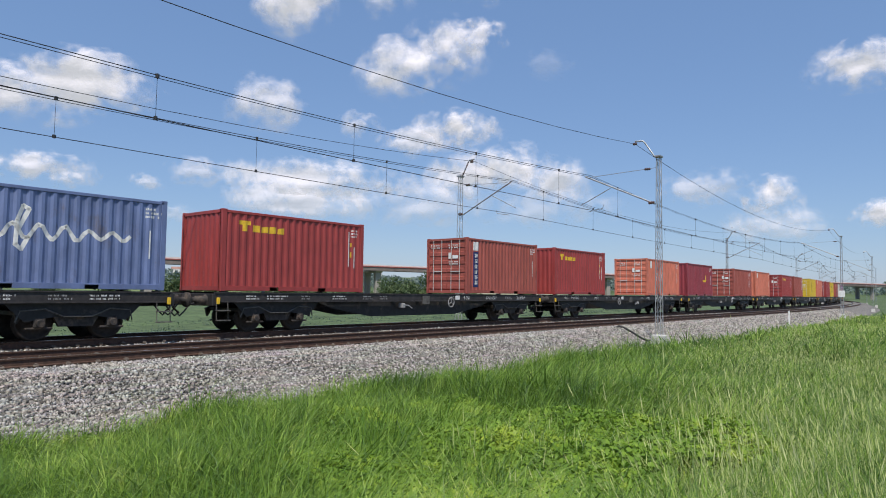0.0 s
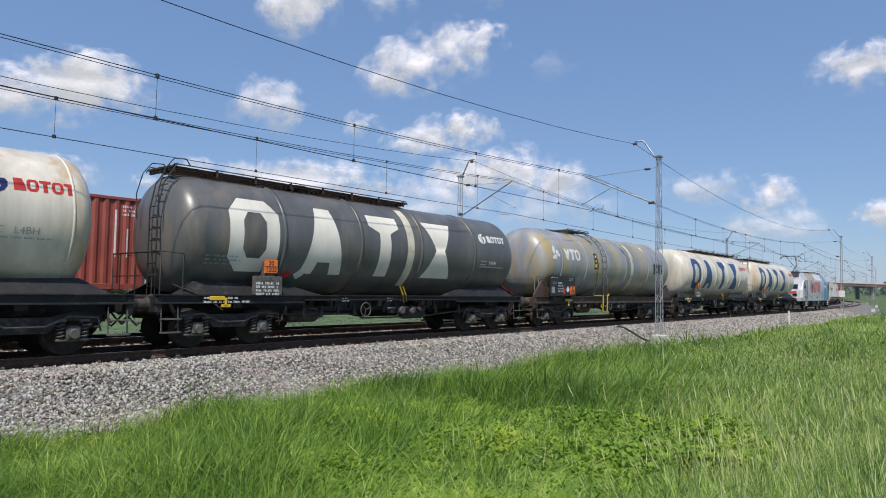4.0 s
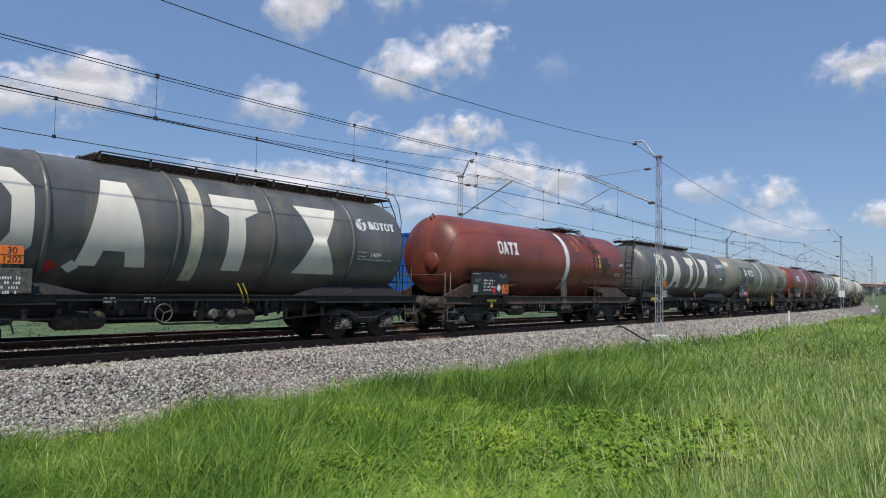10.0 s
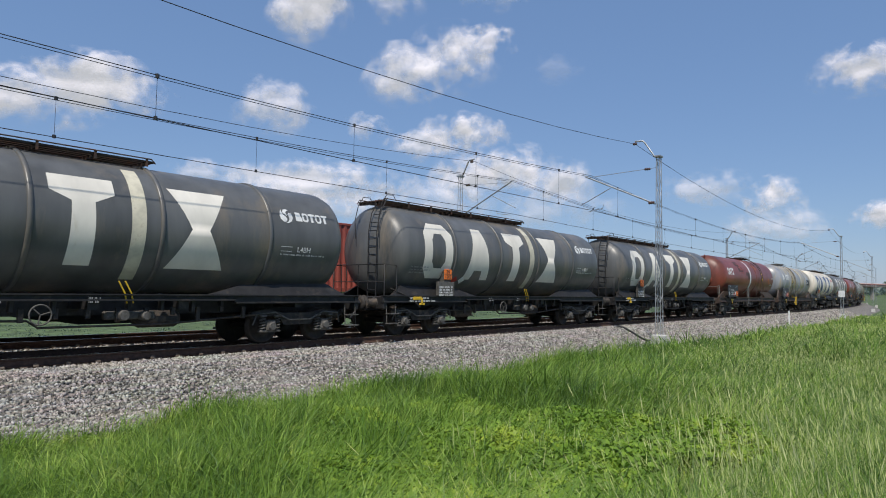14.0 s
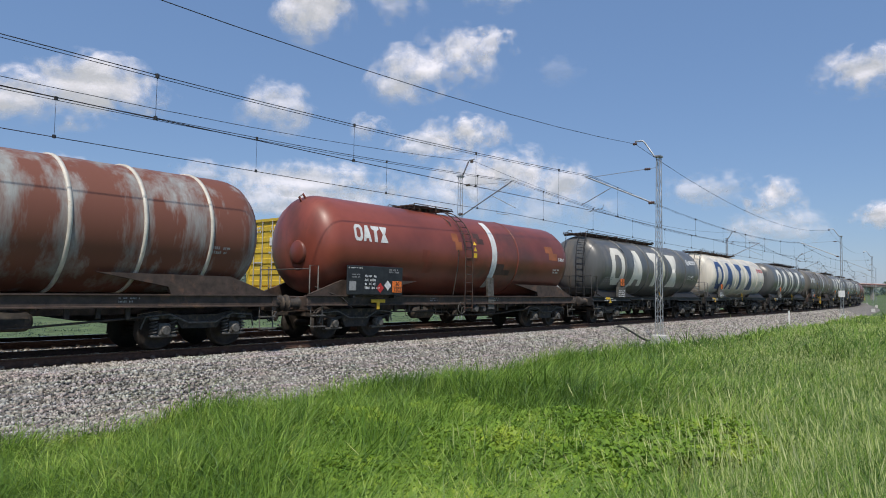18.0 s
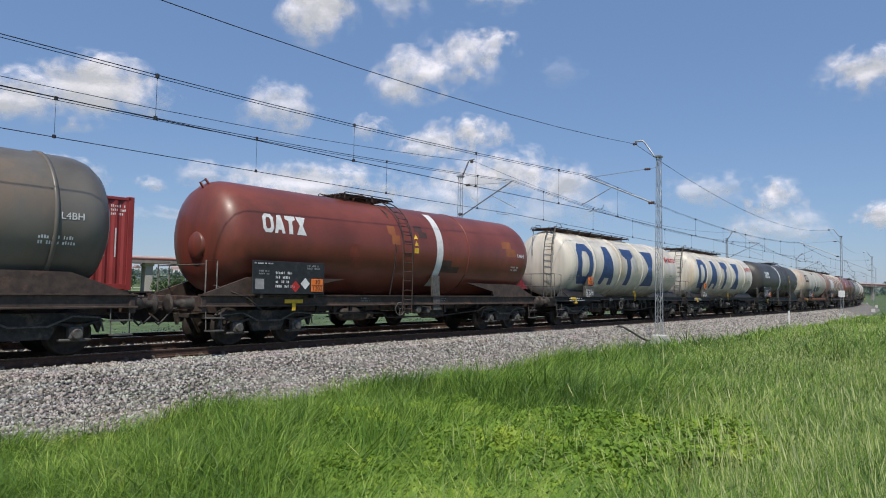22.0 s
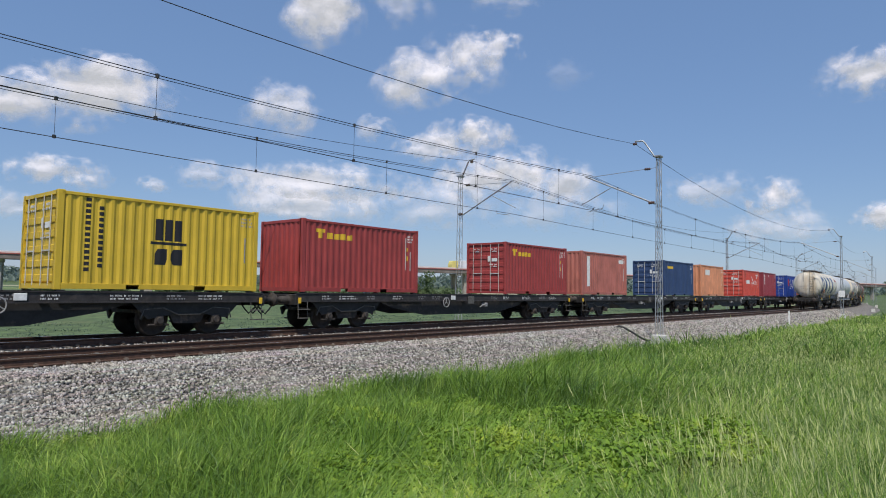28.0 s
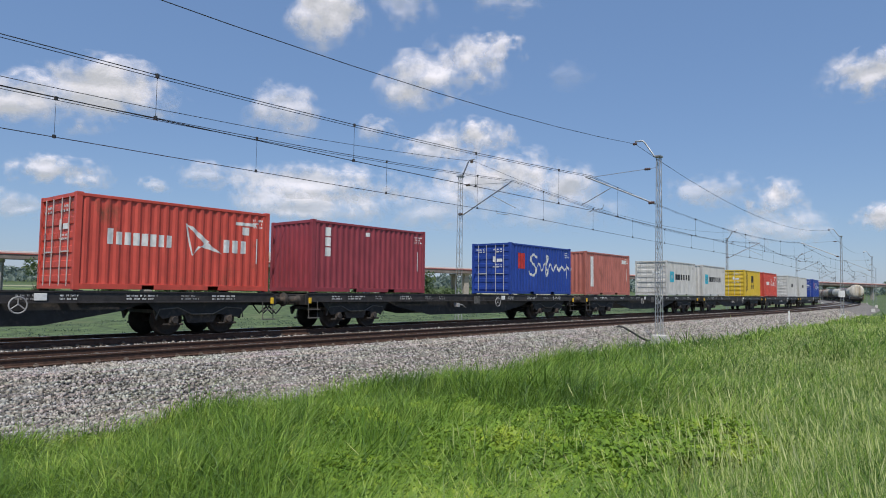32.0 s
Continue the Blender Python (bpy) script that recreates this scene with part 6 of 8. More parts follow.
def m_script(x0=-2.3, mat=None):
    """A flowing swash and a wavy band with loops above and below, as plain painted strokes."""
    pts = [(x0 + 0.78, 1.95), (x0 + 0.5, 2.08), (x0 + 0.25, 1.95), (x0 + 0.22, 1.75), (x0 + 0.5, 1.55), (x0 + 0.75, 1.35), (x0 + 0.7, 1.12), (x0 + 0.45, 0.98), (x0 + 0.15, 1.05), (x0 + 0.05, 1.2)]
    q = stroke(pts, 0.12)
    base = [(x0 + 0.85 + 0.11 * k, 1.45 + 0.19 * math.sin(k * 1.15) * (1 if k < 22 else 0.6)) for k in range(34)]
    q += stroke(base, 0.1) + stroke([(x0 + 1.75, 1.5), (x0 + 1.95, 2.0), (x0 + 1.82, 2.08), (x0 + 1.7, 1.7), (x0 + 1.68, 1.1), (x0 + 1.82, 0.98), (x0 + 1.95, 1.3)], 0.1)
    return [(q, mat or white_mark, "flowing white painted band")]


def m_star():
    q = [rect(-2.3, -1.5, 1.0, 1.8)]
    st = []
    for k in range(7):
        a = math.pi / 2 + k * 2 * math.pi / 7
        st.append([(-1.9 + 0.3 * math.cos(a), 1.4 + 0.3 * math.sin(a)), (-1.9 + 0.1 * math.cos(a + 0.45), 1.4 + 0.1 * math.sin(a + 0.45)), (-1.9, 1.4), (-1.9 + 0.1 * math.cos(a - 0.45), 1.4 + 0.1 * math.sin(a - 0.45))])
    words = [rect(-1.2 + 0.52 * k, -0.82 + 0.52 * k, 1.2, 1.62) for k in range(6)]
    return [(q, cyan_mark, "light blue painted square"), (st, white_mark, "white painted star"), (words, black_mark, "row of black painted blocks")]


def m_ham():
    q = [rect(-2.2 + 0.24 * k, -2.03 + 0.24 * k, 1.25, 1.6 if k else 1.68) for k in range(8)] + [rect(1.35 + 0.3 * k, 1.56 + 0.3 * k, 1.2, 1.6) for k in range(3)]
    bird = [[(0.05, 2.0), (0.3, 1.92), (0.85, 1.5), (0.7, 1.42)], [(0.3, 1.05), (0.5, 1.35), (1.3, 1.15), (0.75, 1.5)], [(0.05, 2.0), (0.12, 2.0), (0.32, 1.05), (0.28, 1.05)]]
    return [(q, white_mark, "row of white painted blocks"), (bird, white_mark, "white painted angular emblem"), ([rect(1.75, 2.5, 2.1, 2.2), rect(2.0, 2.25, 1.8, 2.05)], white_mark, "white marks")]


def m_msc():
    q = [rect(-0.55, 0.55, 1.32, 1.4)] + [rect(-0.4 + 0.29 * k, -0.18 + 0.29 * k, 1.44, 2.06) for k in range(3)]
    q += [[(-0.4, 0.74), (-0.08, 0.74), (-0.04, 0.9), (-0.04, 1.2), (-0.32, 1.2), (-0.4, 1.05)], [(0.16, 0.74), (0.44, 0.74), (0.44, 1.2), (0.16, 1.2), (0.06, 1.05), (0.06, 0.9)]]
    col = [rect(-2.32, -2.2, 2.35 - k * 0.155, 2.45 - k * 0.155) for k in range(13)] + [rect(-1.98, -1.86, 2.15 - k * 0.155, 2.25 - k * 0.155) for k in range(11)]
    return [(q, black_mark, "black painted emblem of plain bars"), (col, black_mark, "two columns of small black bars")]


def m_cronos():
    return [([rect(-2.52, -2.1, 0.3, 1.95)], navy_mark, "blue painted column"), ([rect(-2.52, -2.1, 2.0, 2.4)], white_mark, "white painted square"),
            ([rect(-2.42, -2.2, 0.42 + k * 0.25, 0.6 + k * 0.25) for k in range(6)], white_mark, "column of white bars")]


def m_bar(x0, x1, z0, z1, mat=None, lab="painted bar"):
    return [([rect(x0, x1, z0, z1)], mat or white_mark, lab)]
# ---- the container train is made up ----
used = set()


def take(model):
    """The model itself the first time, then copies of it."""
    if model.name in used:
        return copy_thing(model, NOWHERE)
    used.add(model.name)
    return model


BOXES = {}


def box_model(key, door):
    if (key, door) in BOXES:
        return BOXES[(key, door)]
    d = {
        "touax": ("red", "dark red corrugated shipping container with yellow marks", m_touax()),
        "cronos": ("brown", "brown-red shipping container with a blue and white column", m_cronos()),
        "maroon": ("maroon", "maroon shipping container with a small yellow emblem", m_bar(0.6, 1.4, 1.15, 1.3, yellow_mark) + m_bar(1.2, 1.4, 1.3, 1.7, yellow_mark)),
        "red": ("red", "plain dark red corrugated shipping container", m_bar(2.2, 2.25, 0.9, 2.2)),
        "brown": ("brown", "plain brown-red corrugated shipping container", m_bar(2.2, 2.25, 0.9, 2.2)),
        "tex": ("maroon" if door > 0 else "brown", "wine-red shipping container with a white column mark", m_vertical(-2.3, 1.1) + m_bar(-0.4, -0.2, 2.15, 2.3)),
        "salmon": ("salmon", "faded orange-red shipping container with white plates", m_bar(-2.5, -2.2, 1.9, 2.4)),
        "orange": ("orange", "weathered orange shipping container with a white mark", m_bar(-1.85, -0.75, 1.75, 2.2)),
        "ucs": ("faded", "faded brown-red shipping container with a white painted column", m_bar(-2.4, -2.0, 0.5, 2.3) + m_bar(1.9, 2.5, 2.0, 2.25)),
        "navy": ("navy", "dark blue shipping container with a yellow mark", m_bar(-2.4, -1.2, 2.0, 2.18, yellow_mark)),
        "ham": ("ham", "bright red shipping container with rust stains and white emblem", m_ham()),
        "script": ("blue", "deep blue shipping container with white flowing band", m_script(-1.35) + [([rect(-2.3, -1.7, 1.3, 2.1)], red_mark, "small red flag shape")]),
        "grey_script": ("grey_blue", "weathered grey-blue shipping container with white flowing band", m_script(-2.5)),
        "blue": ("bright_blue", "clean blue corrugated shipping container", m_bar(2.2, 2.25, 0.9, 2.2)),
        "star": ("white", "dirty white shipping container with light blue star square", m_star()),
        "white": ("white", "dirty white corrugated shipping container", m_bar(-0.6, 0.5, 1.2, 1.6, black_mark)),
        "rusty": ("rusty_white", "white shipping container streaked with rust", m_bar(2.2, 2.25, 0.9, 2.2, grey_mark)),
        "msc": ("yellow", "yellow corrugated shipping container with black marks", m_msc()),
        "yellow": ("yellow", "plain yellow corrugated shipping container", m_bar(-1.0, -0.6, 0.6, 2.1, black_mark)),
    }[key]
    BOXES[(key, door)] = container(d[0], door, d[1], d[2], seed=len(BOXES) * 7 + 3)
    return BOXES[(key, door)]


LOAD = {-22: ("red", "grey_script"), -21: ("touax", "cronos"), -20: ("touax", "salmon"), -19: ("maroon", "brown"), -18: ("salmon", "touax"), -17: ("brown", "yellow"),
        -16: ("salmon", "red"), -15: ("msc", "cronos"), -14: ("rusty", "red"), -13: ("blue", "brown"), -12: ("star", "star"), -11: ("touax", "brown"), -10: ("yellow", "red"),
        -9: ("yellow", "brown"), -8: ("brown", "msc"), -7: ("red", "star"), -6: ("touax", "brown"), -5: ("red", "salmon"), -4: ("tex", "blue"), -3: ("brown", "star"),
        -2: ("tex", "blue"), -1: ("red", "msc"), 0: ("touax", "touax"), 1: ("ucs", "navy"), 2: ("orange", "ham"), 3: ("tex", "script"), 4: ("ucs", "star"), 5: ("star", "msc"),
        6: ("ham", "white"), 7: ("white", "script")}
flats = [flat_wagon(k * 11 + 2, lab, k == 1) for k, lab in enumerate(("black container flat wagon with white writing", "grimy black flat wagon carrying two containers"))]
NOWHERE = Matrix.Identity(4)
for i, pair in LOAD.items():
    movers.append((take(flats[0 if i % 4 == 0 else 1]), "box", S_REF + i * PITCH, 0.0, 7.0))
    for sg, key in zip((-1, 1), pair):
        movers.append((take(box_model(key, -sg)), "box", S_REF + i * PITCH + sg * HALF, BOX_Z, 2.5))

# ---- the tank train is made up: where its couplings stand at the clip's start ----
COUP = [-26.4, -45.6, -62.2, -78.4, -94.8, -110.3, -125.6, -142.9, -159.1, -174.5, -191.0, -208.0, -225.0, -241.2, -257.1, -272.7, -289.1, -305.4, -321.4, -337.3, -353.3,
        -369.4, -385.5, -401.7, -417.9, -433.9, -449.7, -466.6, -482.9, -498.1, -514.3, -531.0, -547.2, -563.3, -580.5, -597.8]
TANKS = "wL wR gL dL wL pL wL dL rL vL dL rM dR wR gL rN dL dL dL bR dR wL dL rR uL oL kL wL wL rR bL wR yL wL".split()
KIND = {"w": ("white", "cream-white tank wagon with large blue painted shapes"), "d": ("dark", "dark grey tank wagon with large white painted shapes"),
        "g": ("vtg_grey", "weathered blue-grey tank wagon with stiffening rings"), "p": ("vtg_pale", "pale grey tank wagon with rusty top"),
        "r": ("red", "oxide-red tank wagon patched with brown paint"), "v": ("vtg_green", "grimy green-grey tank wagon with stiffening rings"),
        "b": ("vtg_dark", "brownish dark grey tank wagon with rings"), "u": ("rusty", "heavily rusted grey tank wagon with pale rings"),
        "o": ("orange", "grey tank wagon with orange rust on top"), "k": ("black", "black tank wagon with one white band"),
        "y": ("grey", "clean light grey smooth tank wagon")}
SHIFT = {0: -1.0, 1: -0.6, 6: 0.15, 9: -0.28, 11: 0.3, 16: 0.15, 22: 0.6, 27: -0.1, 33: 0.55}       # wagons that stand a little ahead between their couplings
models = {}
for k, t in enumerate(TANKS):
    if t not in models:
        kind, lab = KIND[t[0]]
        models[t] = tank_wagon(kind, lab, 100 + len(models) * 13, t[1] in "LN", ("33", "1203") if t in ("bL", "yL") else ("30", "1202"), grey_frame if t[0] == "y" else brown_frame if t[0] in "proubg" else None, band=0.7 if t == "rM" else None, name_at={"rN": -5.98, "rL": -5.03}.get(t))
    movers.append((take(models[t]), "tank", (COUP[k + 1] + COUP[k + 2]) / 2 + SHIFT.get(k, 0.0), 0.0, 5.3))
movers.append((locomotive(), "tank", (COUP[0] + COUP[1]) / 2 - 0.3, 0.0, 5.2))
# ---- masts and wires stand ----
NEAR_ST = [-45.0, 6.45, 57.5, 101.0, 152.0, 203.0, 254.0]
FAR_ST = [-45.5, 5.5, 55.7, 104.0, 155.0, 206.0, 257.0]
for s in NEAR_ST[:-1]:
    mast("catenary_mast", s, NEAR_OFF, 7.9, -0.66, 3.55, "grey lattice catenary mast between the near track and the meadow", (5.45, 7.2))
for s in FAR_ST[:-1]:
    mast("catenary_mast", s, FAR_OFF, 7.9, -0.75, -3.25, "grey lattice catenary mast beyond the far track", (5.45, 7.2))
catenary(GAP, NEAR_ST, 5.6, 7.35, 0.8, "overhead wires with droppers above the near track")
catenary(0.0, FAR_ST, 5.55, 7.35, 0.85, "overhead wires with droppers above the far track")
for off, st, z0, sag in ((NEAR_OFF - 1.1, NEAR_ST, 8.62, 1.36), (FAR_OFF + 1.1, FAR_ST, 8.62, 1.25)):
    pts = []
    for a, b in zip(st[:-1], st[1:]):
        pa, pb = at(a - 0.16, off), at(b - 0.16, off)
        for k in range(14):
            t = k / 14
            pts.append((pa[0] + (pb[0] - pa[0]) * t, pa[1] + (pb[1] - pa[1]) * t, z0 - sag * 4 * t * (1 - t) * ((b - a) / 51) ** 2))
    wire("feeder_wire", pts, 0.011, "single dark feeder wire on the mast tops")
road_bridge()

# ---- small things along the line ----
x, y, a = at(33.0, GAP + 3.4)
post = thing("marker_post", "short white marker post beside the track", "post", m=pose(x, y, ground_z(x, y), 0, 0, math.degrees(a)))
part("stake", Shape().box(-0.06, 0.06, -0.06, 0.06, 0, 1.35, 0.012), white_mark, post)
x, y, a = at(57.5, NEAR_OFF)
sign = thing("mast_sign", "small white square sign plate on a mast", "sign", m=pose(x, y, 0, 0, 0, math.degrees(a)))
part("plate", Shape().box(-0.23, -0.2, -0.3, 0.3, 1.4, 2.1, 0.008), white_mark, sign)
cab = thing("cable_duct", "black bent cable running down the stone shoulder", "cable")
pts = [(*at(5.95, GAP + 1.7)[:2], -0.2), (*at(6.1, GAP + 1.9)[:2], -0.1), (*at(6.2, GAP + 2.1)[:2], -0.16), (*at(6.22, GAP + 2.5)[:2], -0.36), (*at(6.2, GAP + 2.95)[:2], -0.6), (*at(6.3, GAP + 3.35)[:2], -0.76)]
part("hose", Shape().tube(pts, 0.05, 8), plate_black, cab)

# ---- stones on the track bed ----
stone_mat = bpy.data.materials.new("crushed_stone")
stone_mat.use_nodes = True
_n, _l = stone_mat.node_tree.nodes, stone_mat.node_tree.links
_g = _n.new("ShaderNodeNewGeometry")
_r = _n.new("ShaderNodeValToRGB")
_r.color_ramp.elements[0].color, _r.color_ramp.elements[1].color = (0.085, 0.08, 0.074, 1), (0.64, 0.615, 0.575, 1)
_e = _r.color_ramp.elements.new(0.5)
_e.color = (0.345, 0.32, 0.29, 1)
_e = _r.color_ramp.elements.new(0.85)
_e.color = (0.5, 0.465, 0.425, 1)
_l.new(_g.outputs["Random Per Island"], _r.inputs[0])
_t = _n.new("ShaderNodeTexNoise")
_t.inputs["Scale"].default_value = 40
_mx = _n.new("ShaderNodeMix")
_mx.data_type, _mx.blend_type = "RGBA", "MULTIPLY"
_mx.inputs[0].default_value = 0.35
_l.new(_r.outputs[0], _mx.inputs[6])
_l.new(_t.outputs["Color"], _mx.inputs[7])
_l.new(_mx.outputs[2], _n["Principled BSDF"].inputs["Base Color"])
_n["Principled BSDF"].inputs["Roughness"].default_value = 0.9


def bed_z(o):
    pts = [(-3.9, -1.15), (-2.15, -0.24), (-1.7, -0.215), (6.0, -0.215), (6.15, -0.24), (6.5, -0.43), (6.9, -0.65), (7.4, -0.86), (8.1, -0.96), (8.6, -1.2)]
    return np.interp(o, [p[0] for p in pts], [p[1] for p in pts])


def scatter_stones(name, n, s0, s1, o0, o1, size, seed, label, power=1.7):
    """n loose angular stones on the bed, closer together towards the near end."""
    rg = np.random.RandomState(seed)
    s = s0 + (s1 - s0) * rg.rand(n) ** power
    o = o0 + (o1 - o0) * rg.rand(n)
    base = np.array([(1, 0, 0), (0, 1, 0), (-1, 0, 0), (0, -1, 0), (0, 0, 1), (0, 0, -1)], float) * 1.35
    a = np.interp(s, _G, _th)
    X = np.interp(s, _G, _x) + o * np.sin(a)
    Y = np.interp(s, _G, _y) - o * np.cos(a)
    Z = bed_z(o) + 0.012
    sz = size * (0.6 + 0.8 * rg.rand(n)) * (1 + 0.4 * np.clip((s - s0) / 40, 0, 1))
    v = base[None] * (0.6 + 0.4 * rg.rand(n, 6, 1)) * sz[:, None, None] * (0.7 + 0.6 * rg.rand(n, 1, 3)) * 0.5
    q = rg.randn(n, 4)
    q /= np.linalg.norm(q, axis=1)[:, None]
    w, x, y, z = q.T
    R = np.stack([1 - 2 * (y * y + z * z), 2 * (x * y - z * w), 2 * (x * z + y * w), 2 * (x * y + z * w), 1 - 2 * (x * x + z * z), 2 * (y * z - x * w),
                  2 * (x * z - y * w), 2 * (y * z + x * w), 1 - 2 * (x * x + y * y)], -1).reshape(n, 3, 3)
    v = np.einsum("nij,nkj->nki", R, v) + np.stack([X, Y, Z], -1)[:, None]
    v += rg.randn(n, 6, 3) * sz[:, None, None] * 0.09
    f = np.array([(0, 1, 4), (1, 2, 4), (2, 3, 4), (3, 0, 4), (1, 0, 5), (2, 1, 5), (3, 2, 5), (0, 3, 5)])
    f = (f[None] + 6 * np.arange(n)[:, None, None]).reshape(-1, 3)
    me = bpy.data.meshes.new(name)
    me.vertices.add(n * 6)
    me.vertices.foreach_set("co", v.reshape(-1))
    me.loops.add(f.size)
    me.loops.foreach_set("vertex_index", f.reshape(-1))
    me.polygons.add(len(f))
    me.polygons.foreach_set("loop_start", np.arange(0, f.size, 3))
    me.update(calc_edges=True)
    me.materials.append(stone_mat)
    return tagged(new(name, me), label, "stones", kind="stuff")


scatter_stones("ballast_stones", 84000, -24, 30, GAP + 0.95, GAP + 4.3, 0.058, 3, "loose grey crushed stones on the near shoulder")
scatter_stones("ballast_stones", 9000, 30, 75, GAP + 0.95, GAP + 4.0, 0.10, 4, "loose grey crushed stones farther along the shoulder", 1.3)
scatter_stones("ballast_stones", 9000, -24, 40, 0.95, GAP - 0.9, 0.065, 5, "loose grey crushed stones between the tracks")
dirty = scatter_stones("ballast_stones", 6000, -24, 30, GAP - 0.7, GAP + 0.7, 0.062, 6, "loose oily brown stones between the rails")
dirty.data.materials[0] = material("oily_stone", (0.11, 0.085, 0.065), 0.9, 0, 0.4, 18)

# ---- grass ----
def leaf_material(name, stops, rough=0.5, trans=0.26):
    m = bpy.data.materials.new(name)
    m.use_nodes = True
    n, l = m.node_tree.nodes, m.node_tree.links
    g, r = n.new("ShaderNodeNewGeometry"), n.new("ShaderNodeValToRGB")
    e = r.color_ramp.elements
    e[0].position, e[0].color = stops[0][0], (*stops[0][1], 1)
    e[1].position, e[1].color = stops[-1][0], (*stops[-1][1], 1)
    for p, c in stops[1:-1]:
        x = e.new(p)
        x.color = (*c, 1)
    tc, t = n.new("ShaderNodeTexCoord"), n.new("ShaderNodeTexNoise")
    t.inputs["Scale"].default_value, t.inputs["Detail"].default_value, t.inputs["Roughness"].default_value = 0.34, 4, 0.62
    l.new(tc.outputs["Object"], t.inputs["Vector"])
    ad = n.new("ShaderNodeMath")
    ad.operation = "MULTIPLY_ADD"
    ad.inputs[1].default_value = 0.28
    l.new(g.outputs["Random Per Island"], ad.inputs[0])
    t2, a3 = n.new("ShaderNodeTexNoise"), n.new("ShaderNodeMapRange")
    t2.inputs["Scale"].default_value, t2.inputs["Detail"].default_value = 2.6, 2
    l.new(tc.outputs["Object"], t2.inputs["Vector"])
    a3.inputs[1].default_value, a3.inputs[2].default_value, a3.inputs[4].default_value = 0.35, 0.65, 0.32
    l.new(t2.outputs["Fac"], a3.inputs[0])
    l.new(a3.outputs[0], ad.inputs[2])
    a2 = n.new("ShaderNodeMapRange")
    a2.inputs[1].default_value, a2.inputs[2].default_value, a2.inputs[3].default_value, a2.inputs[4].default_value = 0.36, 0.64, 0.0, 0.4
    l.new(t.outputs["Fac"], a2.inputs[0])
    sm = n.new("ShaderNodeMath")
    l.new(ad.outputs[0], sm.inputs[0])
    l.new(a2.outputs[0], sm.inputs[1])
    l.new(sm.outputs[0], r.inputs[0])
    b = n["Principled BSDF"]
    b.inputs["Roughness"].default_value = rough
    b.inputs["Specular IOR Level"].default_value = 0.3
    l.new(r.outputs[0], b.inputs["Base Color"])
    tr, mix = n.new("ShaderNodeBsdfTranslucent"), n.new("ShaderNodeMixShader")
    mix.inputs[0].default_value = trans
    l.new(r.outputs[0], tr.inputs["Color"])
    l.new(b.outputs[0], mix.inputs[1])
    l.new(tr.outputs[0], mix.inputs[2])
    l.new(mix.outputs[0], n["Material Output"].inputs["Surface"])
    return m


grass_green = leaf_material("grass_green", [(0.0, (0.045, 0.10, 0.013)), (0.35, (0.115, 0.222, 0.029)), (0.65, (0.25, 0.39, 0.062)), (1.0, (0.52, 0.58, 0.16))])
grass_pale = leaf_material("grass_pale", [(0.0, (0.356, 0.454, 0.151)), (0.5, (0.550, 0.607, 0.241)), (1.0, (0.823, 0.798, 0.460))])
grass_blue = leaf_material("grass_blue", [(0.0, (0.045, 0.095, 0.024)), (0.5, (0.095, 0.175, 0.042)), (1.0, (0.2, 0.31, 0.09))])
herb_green = leaf_material("herb_green", [(0.0, (0.085, 0.165, 0.018)), (0.5, (0.19, 0.32, 0.032)), (1.0, (0.46, 0.53, 0.06))])
_gz_cache = {}


def gz(x, y):
    k = (round(x * 2), round(y * 2))
    if k not in _gz_cache:
        _gz_cache[k] = ground_z(k[0] / 2, k[1] / 2)
    return _gz_cache[k]


def off_of(x, y):
    """Offset from the far track for many points, by its nearest chord."""
    i = np.argmin((_PX[None, ::2] - x[:, None]) ** 2 + (_PY[None, ::2] - y[:, None]) ** 2, axis=1) * 2
    return (x - _PX[i]) * np.sin(_PT[i]) - (y - _PY[i]) * np.cos(_PT[i])


def meadow_points(n, r0, r1, a0, a1, rg, o_min=7.5, power=0.75):
    """Ground points in a sector of the meadow before the standpoint, on the near side of the track bed."""
    ang = np.radians(a0 + (a1 - a0) * rg.rand(n))
    r = r0 * (r1 / r0) ** (rg.rand(n) ** power)
    x, y = r * np.sin(ang), r * np.cos(ang)
    o = off_of(x, y)
    edge = o_min + 0.2 * np.sin(x * 1.7 + y * 0.9) + 0.22 * np.sin(x * 0.63 - y * 0.41)
    keep = o > edge + rg.rand(n) ** 2 * 0.8
    return x[keep], y[keep], r[keep], o[keep]


